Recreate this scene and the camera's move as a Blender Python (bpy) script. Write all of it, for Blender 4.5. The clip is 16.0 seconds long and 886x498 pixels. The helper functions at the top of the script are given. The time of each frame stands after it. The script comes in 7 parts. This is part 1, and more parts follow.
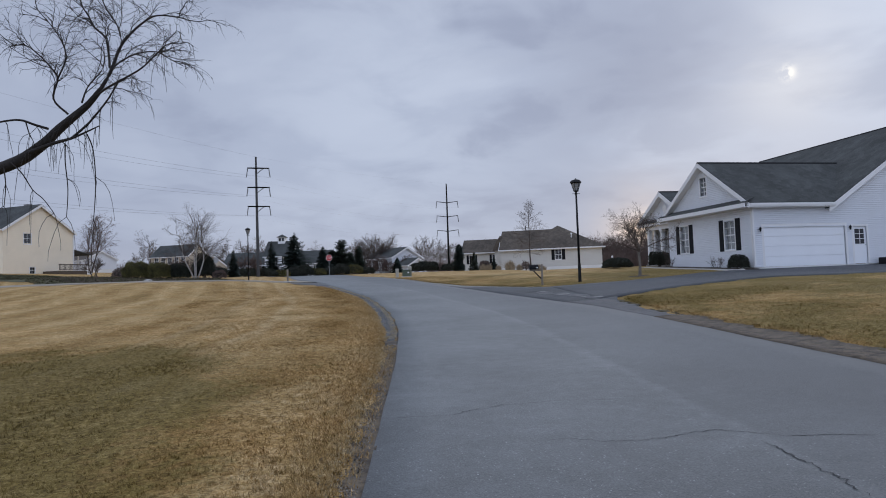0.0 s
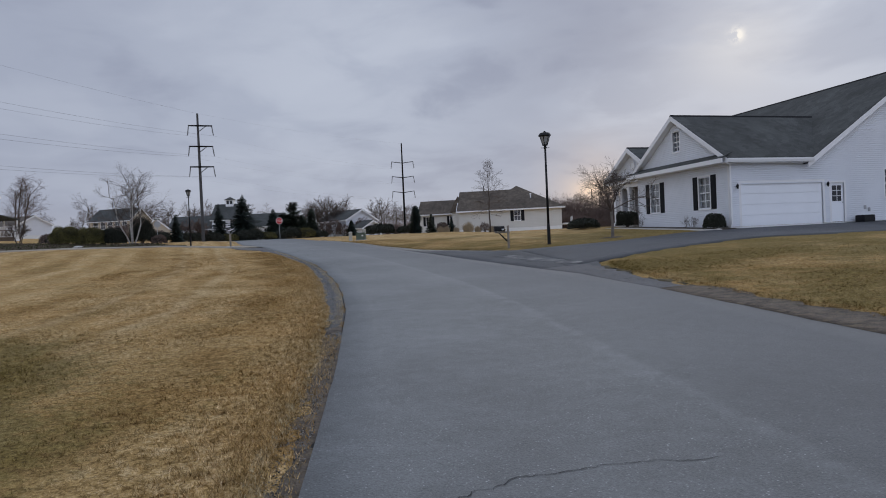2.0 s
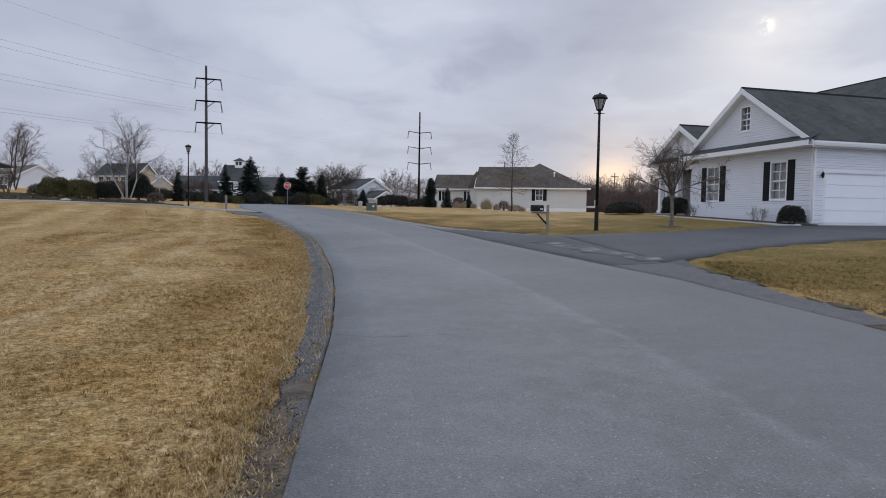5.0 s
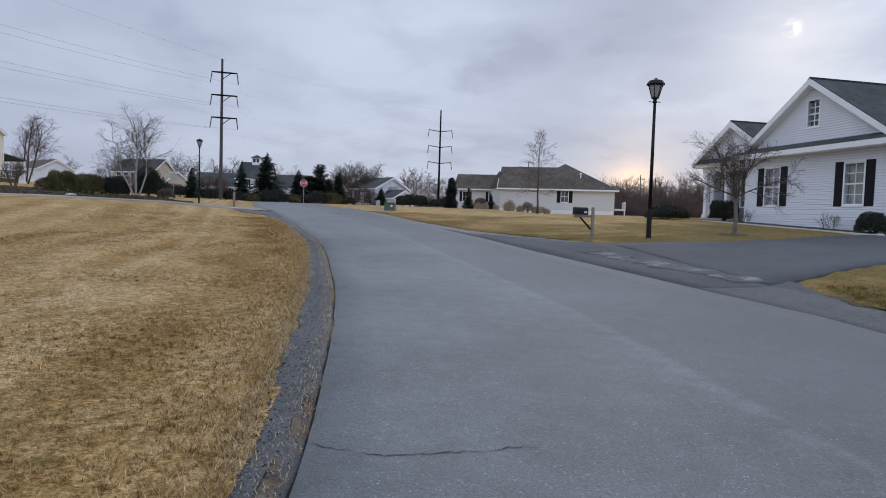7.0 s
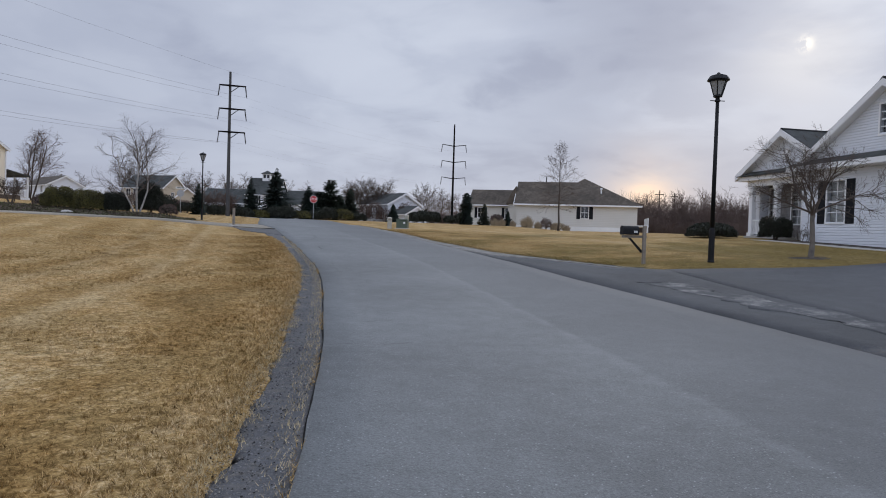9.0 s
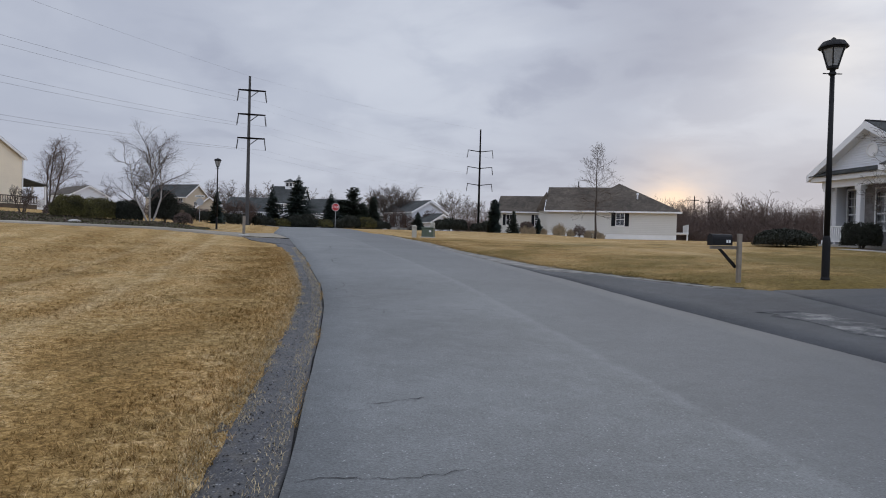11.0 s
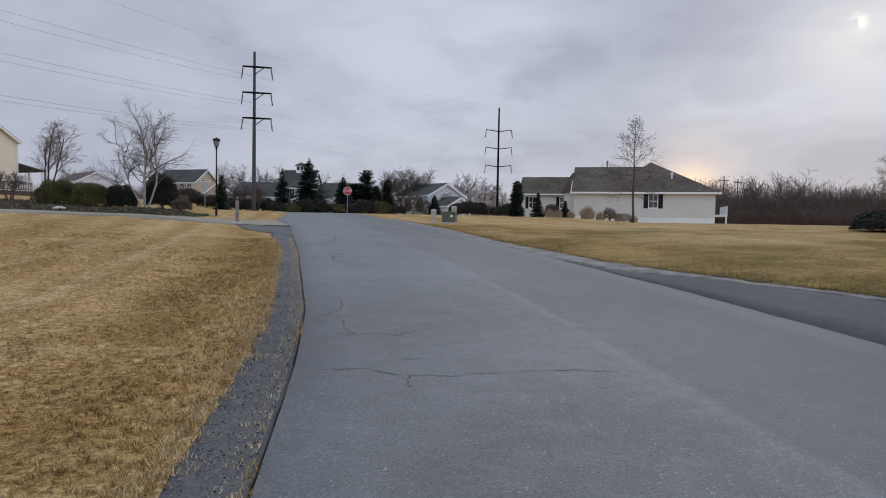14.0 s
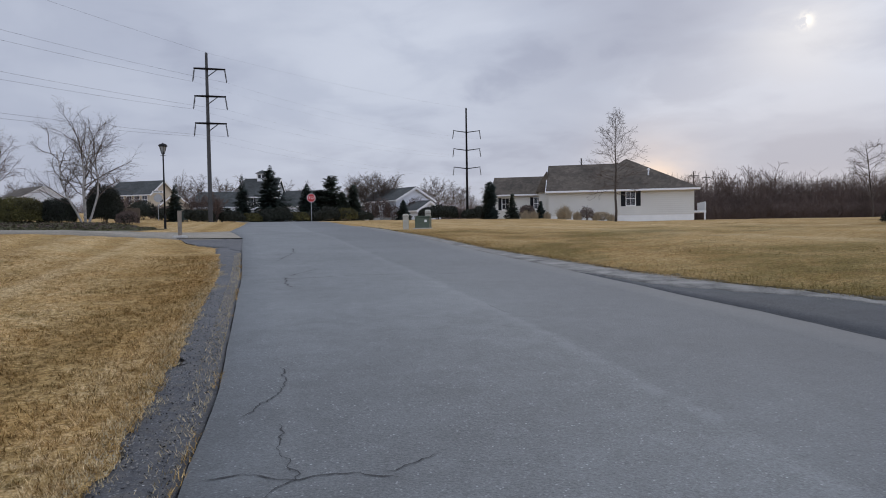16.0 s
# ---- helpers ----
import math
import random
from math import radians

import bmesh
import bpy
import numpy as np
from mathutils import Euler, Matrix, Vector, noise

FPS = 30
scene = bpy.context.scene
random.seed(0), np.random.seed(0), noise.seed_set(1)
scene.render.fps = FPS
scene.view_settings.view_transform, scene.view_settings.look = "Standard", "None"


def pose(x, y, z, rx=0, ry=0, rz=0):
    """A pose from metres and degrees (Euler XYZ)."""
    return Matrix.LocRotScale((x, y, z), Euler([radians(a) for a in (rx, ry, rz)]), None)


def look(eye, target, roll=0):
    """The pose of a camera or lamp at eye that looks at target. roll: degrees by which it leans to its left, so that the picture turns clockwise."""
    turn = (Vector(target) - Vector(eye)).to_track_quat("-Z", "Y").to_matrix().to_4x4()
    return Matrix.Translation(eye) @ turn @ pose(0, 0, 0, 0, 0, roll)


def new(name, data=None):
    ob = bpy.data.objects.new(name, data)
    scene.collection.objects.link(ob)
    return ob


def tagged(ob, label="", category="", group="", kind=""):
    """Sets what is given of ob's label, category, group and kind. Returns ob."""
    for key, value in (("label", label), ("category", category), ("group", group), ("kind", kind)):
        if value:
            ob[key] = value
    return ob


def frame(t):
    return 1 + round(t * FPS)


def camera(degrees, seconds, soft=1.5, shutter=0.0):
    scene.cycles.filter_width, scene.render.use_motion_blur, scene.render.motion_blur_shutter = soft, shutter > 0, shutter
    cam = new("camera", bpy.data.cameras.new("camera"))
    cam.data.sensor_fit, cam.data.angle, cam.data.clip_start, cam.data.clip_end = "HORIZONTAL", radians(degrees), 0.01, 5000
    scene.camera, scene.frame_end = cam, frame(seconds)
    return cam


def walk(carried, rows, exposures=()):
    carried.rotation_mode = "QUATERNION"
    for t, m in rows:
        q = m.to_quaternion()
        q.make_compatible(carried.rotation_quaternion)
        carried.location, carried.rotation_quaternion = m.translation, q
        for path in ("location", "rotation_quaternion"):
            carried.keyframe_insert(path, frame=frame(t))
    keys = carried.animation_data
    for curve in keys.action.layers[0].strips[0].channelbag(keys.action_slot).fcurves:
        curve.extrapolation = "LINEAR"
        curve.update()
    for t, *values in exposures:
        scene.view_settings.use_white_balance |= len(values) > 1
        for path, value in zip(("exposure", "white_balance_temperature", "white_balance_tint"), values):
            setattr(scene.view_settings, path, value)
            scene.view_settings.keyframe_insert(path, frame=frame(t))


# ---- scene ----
cam = camera(69.0, 16.0, 1.0)
PATH = [
    (0, (0.479, -2.187, 1.501), (0.535, -0.19, 1.596), -2.0),
    (0.5, (0.44, -1.372, 1.495), (0.438, 0.626, 1.584), -0.1),
    (1, (0.443, -0.668, 1.495), (0.572, 1.327, 1.543), -2.1),
    (1.5, (0.376, -0.083, 1.514), (0.441, 1.916, 1.569), 0.4),
    (2, (0.521, 0.834, 1.578), (0.709, 2.825, 1.55), -2.6),
    (2.5, (0.515, 1.629, 1.584), (0.715, 3.618, 1.529), -0.8),
    (3, (0.578, 2.573, 1.571), (0.862, 4.549, 1.461), -0.3),
    (3.5, (0.534, 3.265, 1.621), (0.693, 5.257, 1.562), -1.0),
    (4, (0.537, 4.187, 1.599), (0.65, 6.181, 1.496), 1.4),
    (4.2, (0.492, 4.525, 1.622), (0.622, 6.519, 1.547), 2.2),
    (6.3, (0.434, 7.793, 1.634), (0.641, 9.775, 1.47), -1.6),
    (6.5, (0.444, 8.144, 1.653), (0.659, 10.127, 1.502), -0.8),
    (7, (0.369, 8.936, 1.673), (0.47, 10.931, 1.57), 1.8),
    (7.5, (0.393, 9.859, 1.719), (0.514, 11.852, 1.599), 1.5),
    (8, (0.351, 10.47, 1.71), (0.474, 12.461, 1.566), -1.2),
    (8.5, (0.366, 11.423, 1.781), (0.419, 13.417, 1.633), 0.9),
    (8.7, (0.307, 11.748, 1.781), (0.37, 13.746, 1.719), 1.9),
    (10.8, (0.093, 15.385, 1.828), (0.14, 17.384, 1.788), -0.6),
    (11, (0.027, 15.763, 1.831), (0.013, 17.762, 1.799), 1.5),
    (11.5, (-0.076, 16.406, 1.82), (-0.062, 18.405, 1.776), -0.4),
    (12, (-0.102, 17.371, 1.789), (-0.229, 19.366, 1.756), 2.3),
    (12.5, (-0.173, 18.047, 1.836), (-0.148, 20.047, 1.8), -0.6),
    (13, (-0.31, 18.802, 1.873), (-0.342, 20.801, 1.861), 1.2),
    (13.5, (-0.357, 19.624, 1.893), (-0.374, 21.622, 1.816), -2.2),
    (14, (-0.507, 20.469, 1.928), (-0.565, 22.466, 1.845), 1.0),
    (14.5, (-0.571, 21.284, 1.944), (-0.573, 23.28, 1.812), 0.5),
    (15, (-0.679, 22.076, 1.983), (-0.64, 24.072, 1.866), -0.5),
    (15.5, (-0.848, 23.041, 1.93), (-1.011, 25.03, 1.807), 2.4),
    (16, (-0.929, 23.838, 1.964), (-0.888, 25.837, 1.895), -0.9),
]
EXPOSURES = [(0, -0.08, 6200, 10), (0.5, -0.18, 6220, 10), (1, -0.2, 6280, 10), (2, -0.22, 6480, 10), (3.5, -0.14, 6700, 10), (4.2, -0.05, 6680, 10), (6.5, 0.24, 6380, 10), (7, 0.12, 6300, 10), (8.5, 0.05, 6450, 10), (11, 0.05, 6720, 9), (13.5, 0.04, 6720, 9), (16, 0.05, 6580, 10)]
walk(cam, [(t, look(eye, target, roll)) for t, eye, target, roll in PATH], EXPOSURES)

# ---- light ----
SUN_AZ, SUN_EL = 30.5, 15.0          # degrees to the right of +y, degrees above the horizon
sun_dir = Vector((math.sin(radians(SUN_AZ)) * math.cos(radians(SUN_EL)), math.cos(radians(SUN_AZ)) * math.cos(radians(SUN_EL)), math.sin(radians(SUN_EL))))
glow_dir = Vector((math.sin(radians(19.0)) * math.cos(radians(3.2)), math.cos(radians(19.0)) * math.cos(radians(3.2)), math.sin(radians(3.2))))


def link(nt, a, b):
    nt.links.new(a, b)


def mth(nt, op, a, b=None, c=None, clamp=False):
    n = nt.nodes.new("ShaderNodeMath")
    n.operation, n.use_clamp = op, clamp
    for k, v in enumerate((a, b, c)):
        if v is None:
            continue
        if isinstance(v, (int, float)):
            n.inputs[k].default_value = v
        else:
            link(nt, v, n.inputs[k])
    return n.outputs[0]


def ramp(nt, fac, stops, smooth=False):
    n = nt.nodes.new("ShaderNodeValToRGB")
    r = n.color_ramp
    r.interpolation = "EASE" if smooth else "LINEAR"
    while len(r.elements) < len(stops):
        r.elements.new(0.5)
    for e, (p, c) in zip(r.elements, stops):
        e.position = p
        e.color = (c, c, c, 1) if isinstance(c, (int, float)) else (*c, 1)
    link(nt, fac, n.inputs[0])
    return n.outputs[0]


def mixc(nt, fac, a, b, mode="MIX"):
    n = nt.nodes.new("ShaderNodeMix")
    n.data_type, n.blend_type = "RGBA", mode
    for k, v in ((0, fac), (6, a), (7, b)):
        if isinstance(v, (int, float)):
            n.inputs[k].default_value = v
        elif isinstance(v, tuple):
            n.inputs[k].default_value = (*v, 1)
        else:
            link(nt, v, n.inputs[k])
    return n.outputs[2]


def noise_tex(nt, vec, scale, detail=4.0, rough=0.55, dist=0.0):
    n = nt.nodes.new("ShaderNodeTexNoise")
    n.inputs["Scale"].default_value, n.inputs["Detail"].default_value = scale, detail
    n.inputs["Roughness"].default_value, n.inputs["Distortion"].default_value = rough, dist
    if vec is not None:
        link(nt, vec, n.inputs["Vector"])
    return n.outputs["Fac"]


def build_world():
    w = bpy.data.worlds.new("overcast_sky")
    scene.world = w
    w.use_nodes = True
    nt = w.node_tree
    nt.nodes.clear()
    tc = nt.nodes.new("ShaderNodeTexCoord")
    sep = nt.nodes.new("ShaderNodeSeparateXYZ")
    link(nt, tc.outputs["Generated"], sep.inputs[0])
    x, y, z = sep.outputs
    up = mth(nt, "MAXIMUM", z, 0.0)
    # cloud sheets are seen edge-on towards the horizon
    k = mth(nt, "ADD", up, 0.22)
    comb = nt.nodes.new("ShaderNodeCombineXYZ")
    link(nt, mth(nt, "DIVIDE", x, k), comb.inputs[0])
    link(nt, mth(nt, "DIVIDE", y, k), comb.inputs[1])
    sh = nt.nodes.new("ShaderNodeVectorMath")
    sh.operation = "ADD"
    link(nt, comb.outputs[0], sh.inputs[0])
    sh.inputs[1].default_value = CLOUD_SHIFT
    n1 = noise_tex(nt, sh.outputs[0], 1.0, 4.0, 0.5, 0.5)
    n2 = noise_tex(nt, sh.outputs[0], 2.6, 6.0, 0.55, 0.4)
    cl = mth(nt, "ADD", mth(nt, "MULTIPLY", n1, 0.72), mth(nt, "MULTIPLY", n2, 0.28))
    cloud = ramp(nt, cl, [(0.40, SKY_DARK), (0.49, SKY_MID), (0.6, SKY_LIGHT)], True)
    low = ramp(nt, up, [(0.0, SKY_HORIZON), (0.1, SKY_HORIZON2), (0.2, SKY_MID)], True)
    lowf = ramp(nt, up, [(0.0, 0.95), (0.1, 0.55), (0.3, 0.0)], True)
    col = mixc(nt, lowf, cloud, low)
    # thinner cloud overhead lets more light down
    gain = ramp(nt, up, [(0.0, 0.1), (0.42, 0.105), (0.75, 0.1 * ZENITH), (1.0, 0.1 * ZENITH)], True)
    col = mixc(nt, 1.0, col, mth(nt, "MULTIPLY", gain, 10.0), "MULTIPLY")

    # the cover thins towards the side away from the sunset
    away = ramp(nt, mth(nt, "MULTIPLY_ADD", y, -0.5, 0.5), [(0.45, (1.0, 1.0, 1.0)), (0.95, (1.44, 1.48, 1.55))], True)
    col = mixc(nt, 1.0, col, away, "MULTIPLY")

    def lobe(d, p):
        v = nt.nodes.new("ShaderNodeVectorMath")
        v.operation = "DOT_PRODUCT"
        link(nt, tc.outputs["Generated"], v.inputs[0])
        v.inputs[1].default_value = d
        return mth(nt, "POWER", mth(nt, "MAXIMUM", v.outputs["Value"], 0.0), p)
    ragged = ramp(nt, n2, [(0.35, 0.25), (0.6, 1.0)], True)
    disc = mth(nt, "MULTIPLY", mth(nt, "MULTIPLY", lobe(sun_dir, 30000.0), 1.25), ramp(nt, noise_tex(nt, tc.outputs["Generated"], 50.0, 4.0, 0.65), [(0.38, 0.0), (0.56, 1.0)], True))
    halo = mth(nt, "MULTIPLY", mth(nt, "MULTIPLY", lobe(sun_dir, 420.0), 0.3), ragged)
    glow = mth(nt, "MULTIPLY", mth(nt, "ADD", mth(nt, "MULTIPLY", lobe(glow_dir, 420.0), 0.5), mth(nt, "MULTIPLY", lobe(glow_dir, 2200.0), 0.7)), ramp(nt, n2, [(0.35, 0.65), (0.6, 1.0)], True))
    # one heavier bank of cloud beside the sun, paler sheets ahead
    bank = Vector((math.sin(radians(15.0)) * 0.95, math.cos(radians(15.0)) * 0.95, 0.31))
    col = mixc(nt, mth(nt, "MULTIPLY", mth(nt, "MULTIPLY", lobe(bank, 30.0), 0.9), ragged), col, SKY_DARK)
    pale = Vector((math.sin(radians(-4.0)) * 0.96, math.cos(radians(-4.0)) * 0.96, 0.28))
    col = mixc(nt, mth(nt, "MULTIPLY", mth(nt, "MULTIPLY", lobe(pale, 22.0), 0.7), ragged), col, SKY_LIGHT)
    veil = Vector((math.sin(radians(-34.0)) * 0.93, math.cos(radians(-34.0)) * 0.93, 0.36))
    col = mixc(nt, mth(nt, "MULTIPLY", lobe(veil, 9.0), 0.75), col, tuple(0.55 * a + 0.45 * b for a, b in zip(SKY_DARK, SKY_MID)))
    col = mixc(nt, mth(nt, "ADD", disc, halo, clamp=True), col, (1.0, 0.97, 0.93))
    col = mixc(nt, mth(nt, "MULTIPLY", glow, 1.0, clamp=True), col, (1.0, 0.78, 0.62))
    sky = nt.nodes.new("ShaderNodeTexSky")
    sky.sky_type, sky.sun_disc = "NISHITA", False
    sky.sun_elevation, sky.sun_rotation = radians(SUN_EL), radians(SUN_AZ)
    sky.dust_density = 3.0
    clear = nt.nodes.new("ShaderNodeBackground")
    link(nt, sky.outputs[0], clear.inputs[0])
    clear.inputs[1].default_value = 0.0015
    over = nt.nodes.new("ShaderNodeBackground")
    link(nt, col, over.inputs[0])
    over.inputs[1].default_value = 1.0
    add = nt.nodes.new("ShaderNodeAddShader")
    link(nt, clear.outputs[0], add.inputs[0])
    link(nt, over.outputs[0], add.inputs[1])
    out = nt.nodes.new("ShaderNodeOutputWorld")
    link(nt, add.outputs[0], out.inputs[0])


SKY_DARK, SKY_MID, SKY_LIGHT = (0.318, 0.354, 0.468), (0.46, 0.508, 0.627), (0.62, 0.672, 0.785)
SKY_HORIZON, SKY_HORIZON2 = (0.475, 0.468, 0.52), (0.45, 0.475, 0.57)
ZENITH = 1.5
CLOUD_SHIFT = (0.35, 0.9, 0.0)
build_world()
sun_lamp = bpy.data.lights.new("sun", "SUN")
sun_lamp.energy, sun_lamp.angle, sun_lamp.color = 0.5, radians(60), (1.0, 0.97, 0.95)
sun = new("sun", sun_lamp)
sun.matrix_world = look(sun_dir * 50, (0, 0, 0))

# ---- materials ----


def mat(name, color, rough=0.7, vary=0.12, scale=6.0, fine=60.0, bump=0.1, bump_scale=None, metal=0.0, tint=None, per_object=0.0, spec=0.5):
    """A surface with broad stains, fine grain and relief. Sizes are in metres of the object's own space."""
    m = bpy.data.materials.new(name)
    m.use_nodes = True
    nt = m.node_tree
    b = nt.nodes["Principled BSDF"]
    tc = nt.nodes.new("ShaderNodeTexCoord")
    vec = tc.outputs["Object"]
    broad = noise_tex(nt, vec, scale, 4.0)
    grain = noise_tex(nt, vec, fine, 3.0)
    f = mth(nt, "ADD", mth(nt, "MULTIPLY", broad, 0.6), mth(nt, "MULTIPLY", grain, 0.4))
    dark = tuple(c * (1 - 1.6 * vary) for c in color)
    lite = tuple(min(1.0, c * (1 + 1.4 * vary)) for c in (tint or color))
    col = ramp(nt, f, [(0.3, dark), (0.5, color), (0.7, lite)])
    if per_object:
        oi = nt.nodes.new("ShaderNodeObjectInfo")
        hs = nt.nodes.new("ShaderNodeHueSaturation")
        link(nt, mth(nt, "ADD", mth(nt, "MULTIPLY", oi.outputs["Random"], per_object), 1 - per_object / 2), hs.inputs["Value"])
        link(nt, col, hs.inputs["Color"])
        col = hs.outputs[0]
    link(nt, col, b.inputs["Base Color"])
    b.inputs["Roughness"].default_value, b.inputs["Metallic"].default_value = rough, metal
    b.inputs["Specular IOR Level"].default_value = spec
    if bump:
        bn = nt.nodes.new("ShaderNodeBump")
        bn.inputs["Strength"].default_value, bn.inputs["Distance"].default_value = bump, 0.02
        link(nt, noise_tex(nt, vec, bump_scale or fine, 4.0), bn.inputs["Height"])
        link(nt, bn.outputs[0], b.inputs["Normal"])
    return m


def glass_mat(name):
    m = bpy.data.materials.new(name)
    m.use_nodes = True
    b = m.node_tree.nodes["Principled BSDF"]
    b.inputs["Base Color"].default_value = (0.9, 0.93, 0.95, 1)
    b.inputs["Roughness"].default_value = 0.03
    b.inputs["Transmission Weight"].default_value = 1.0
    b.inputs["IOR"].default_value = 1.45
    return m


def lawn_colour(nt, vec, off, green):
    """Dormant lawn: straw with green showing through and broken mowing bands that follow the road."""
    wob = mth(nt, "MULTIPLY", noise_tex(nt, vec, 0.2, 3.0), 3.4)
    big = noise_tex(nt, vec, 0.12, 4.0, 0.6)
    patch = noise_tex(nt, vec, 0.45, 4.0, 0.6)
    band = mth(nt, "SINE", mth(nt, "MULTIPLY", mth(nt, "ADD", off, wob), 3.3))
    band2 = mth(nt, "SINE", mth(nt, "MULTIPLY", mth(nt, "ADD", off, mth(nt, "MULTIPLY", wob, 1.7)), 1.15))
    bands = mth(nt, "MULTIPLY", mth(nt, "ADD", mth(nt, "MULTIPLY", band, 0.04), mth(nt, "MULTIPLY", band2, 0.016)), ramp(nt, patch, [(0.38, 0.15), (0.6, 1.2)]))
    mid = noise_tex(nt, vec, 1.3, 5.0, 0.65)
    small = noise_tex(nt, vec, 7.0, 5.0, 0.75)
    fib = noise_tex(nt, vec, 48.0, 3.0, 0.75)
    s = mth(nt, "ADD", mth(nt, "ADD", bands, 0.05), mth(nt, "MULTIPLY", mid, 0.1))
    s = mth(nt, "ADD", s, mth(nt, "MULTIPLY", small, 0.4))
    s = mth(nt, "ADD", s, mth(nt, "MULTIPLY", fib, 0.4))
    col = ramp(nt, s, [(0.41, STRAW_D), (0.5, STRAW), (0.6, STRAW_L)])
    g = mth(nt, "ADD", mth(nt, "ADD", mth(nt, "MULTIPLY", big, 0.7), mth(nt, "MULTIPLY", mth(nt, "ADD", mid, patch), 0.4)), green)
    gf = ramp(nt, mth(nt, "ADD", g, mth(nt, "MULTIPLY", mth(nt, "SUBTRACT", small, 0.5), 0.5)), [(0.8, 0.0), (1.3, 0.8)], True)
    gcol = ramp(nt, mth(nt, "ADD", mth(nt, "MULTIPLY", small, 0.5), mth(nt, "MULTIPLY", fib, 0.5)), [(0.32, (0.05, 0.04, 0.01)), (0.5, (0.135, 0.102, 0.024)), (0.68, (0.25, 0.19, 0.06))])
    warm = ramp(nt, noise_tex(nt, vec, 0.9, 5.0, 0.65), [(0.4, 0.0), (0.62, 0.55)], True)
    col = mixc(nt, warm, col, mixc(nt, 1.0, col, (1.02, 0.9, 0.74), "MULTIPLY"))
    lane = mth(nt, "ADD", mth(nt, "MULTIPLY", off, 0.1), mth(nt, "MULTIPLY", mth(nt, "SUBTRACT", patch, 0.5), 0.1))
    lanes = ramp(nt, lane, [(0.3, 0.0), (0.345, 0.62), (0.385, 0.0), (0.5, 0.0), (0.54, 0.45), (0.58, 0.0)], True)
    col = mixc(nt, mth(nt, "MULTIPLY", lanes, ramp(nt, mid, [(0.36, 0.1), (0.58, 1.0)])), col, STRAW_L)
    tuft = ramp(nt, noise_tex(nt, vec, 1.5, 4.0, 0.6), [(0.62, 0.0), (0.72, 0.5)], True)
    col = mixc(nt, tuft, col, gcol)
    clump = ramp(nt, noise_tex(nt, vec, 20.0, 4.0, 0.7, 0.8), [(0.38, (0.5, 0.46, 0.4)), (0.5, (1.0, 1.0, 1.0)), (0.62, (1.34, 1.36, 1.42))])
    return mixc(nt, 1.0, mixc(nt, gf, col, gcol), clump, "MULTIPLY"), mth(nt, "ADD", mth(nt, "MULTIPLY", small, 0.65), mth(nt, "MULTIPLY", fib, 0.35))


def lawn_mat(name, blades=False):
    m = bpy.data.materials.new(name)
    m.use_nodes = True
    nt = m.node_tree
    b = nt.nodes["Principled BSDF"]
    tc = nt.nodes.new("ShaderNodeTexCoord")
    at = nt.nodes.new("ShaderNodeAttribute")
    at.attribute_name = "off"
    gr = nt.nodes.new("ShaderNodeAttribute")
    gr.attribute_name = "green"
    col, height = lawn_colour(nt, tc.outputs["Object"], at.outputs["Fac"], gr.outputs["Fac"])
    if blades:
        geo = nt.nodes.new("ShaderNodeNewGeometry")
        col = mixc(nt, 1.0, col, ramp(nt, geo.outputs["Random Per Island"], [(0.0, (0.42, 0.4, 0.36)), (0.35, (0.92, 0.93, 0.95)), (0.8, (1.22, 1.25, 1.34)), (1.0, (1.5, 1.58, 1.85))]), "MULTIPLY")
    else:
        bn = nt.nodes.new("ShaderNodeBump")
        bn.inputs["Strength"].default_value, bn.inputs["Distance"].default_value = 0.9, 0.05
        link(nt, height, bn.inputs["Height"])
        link(nt, bn.outputs[0], b.inputs["Normal"])
    link(nt, col, b.inputs["Base Color"])
    b.inputs["Roughness"].default_value = 0.9
    b.inputs["Specular IOR Level"].default_value = 0.12
    return m


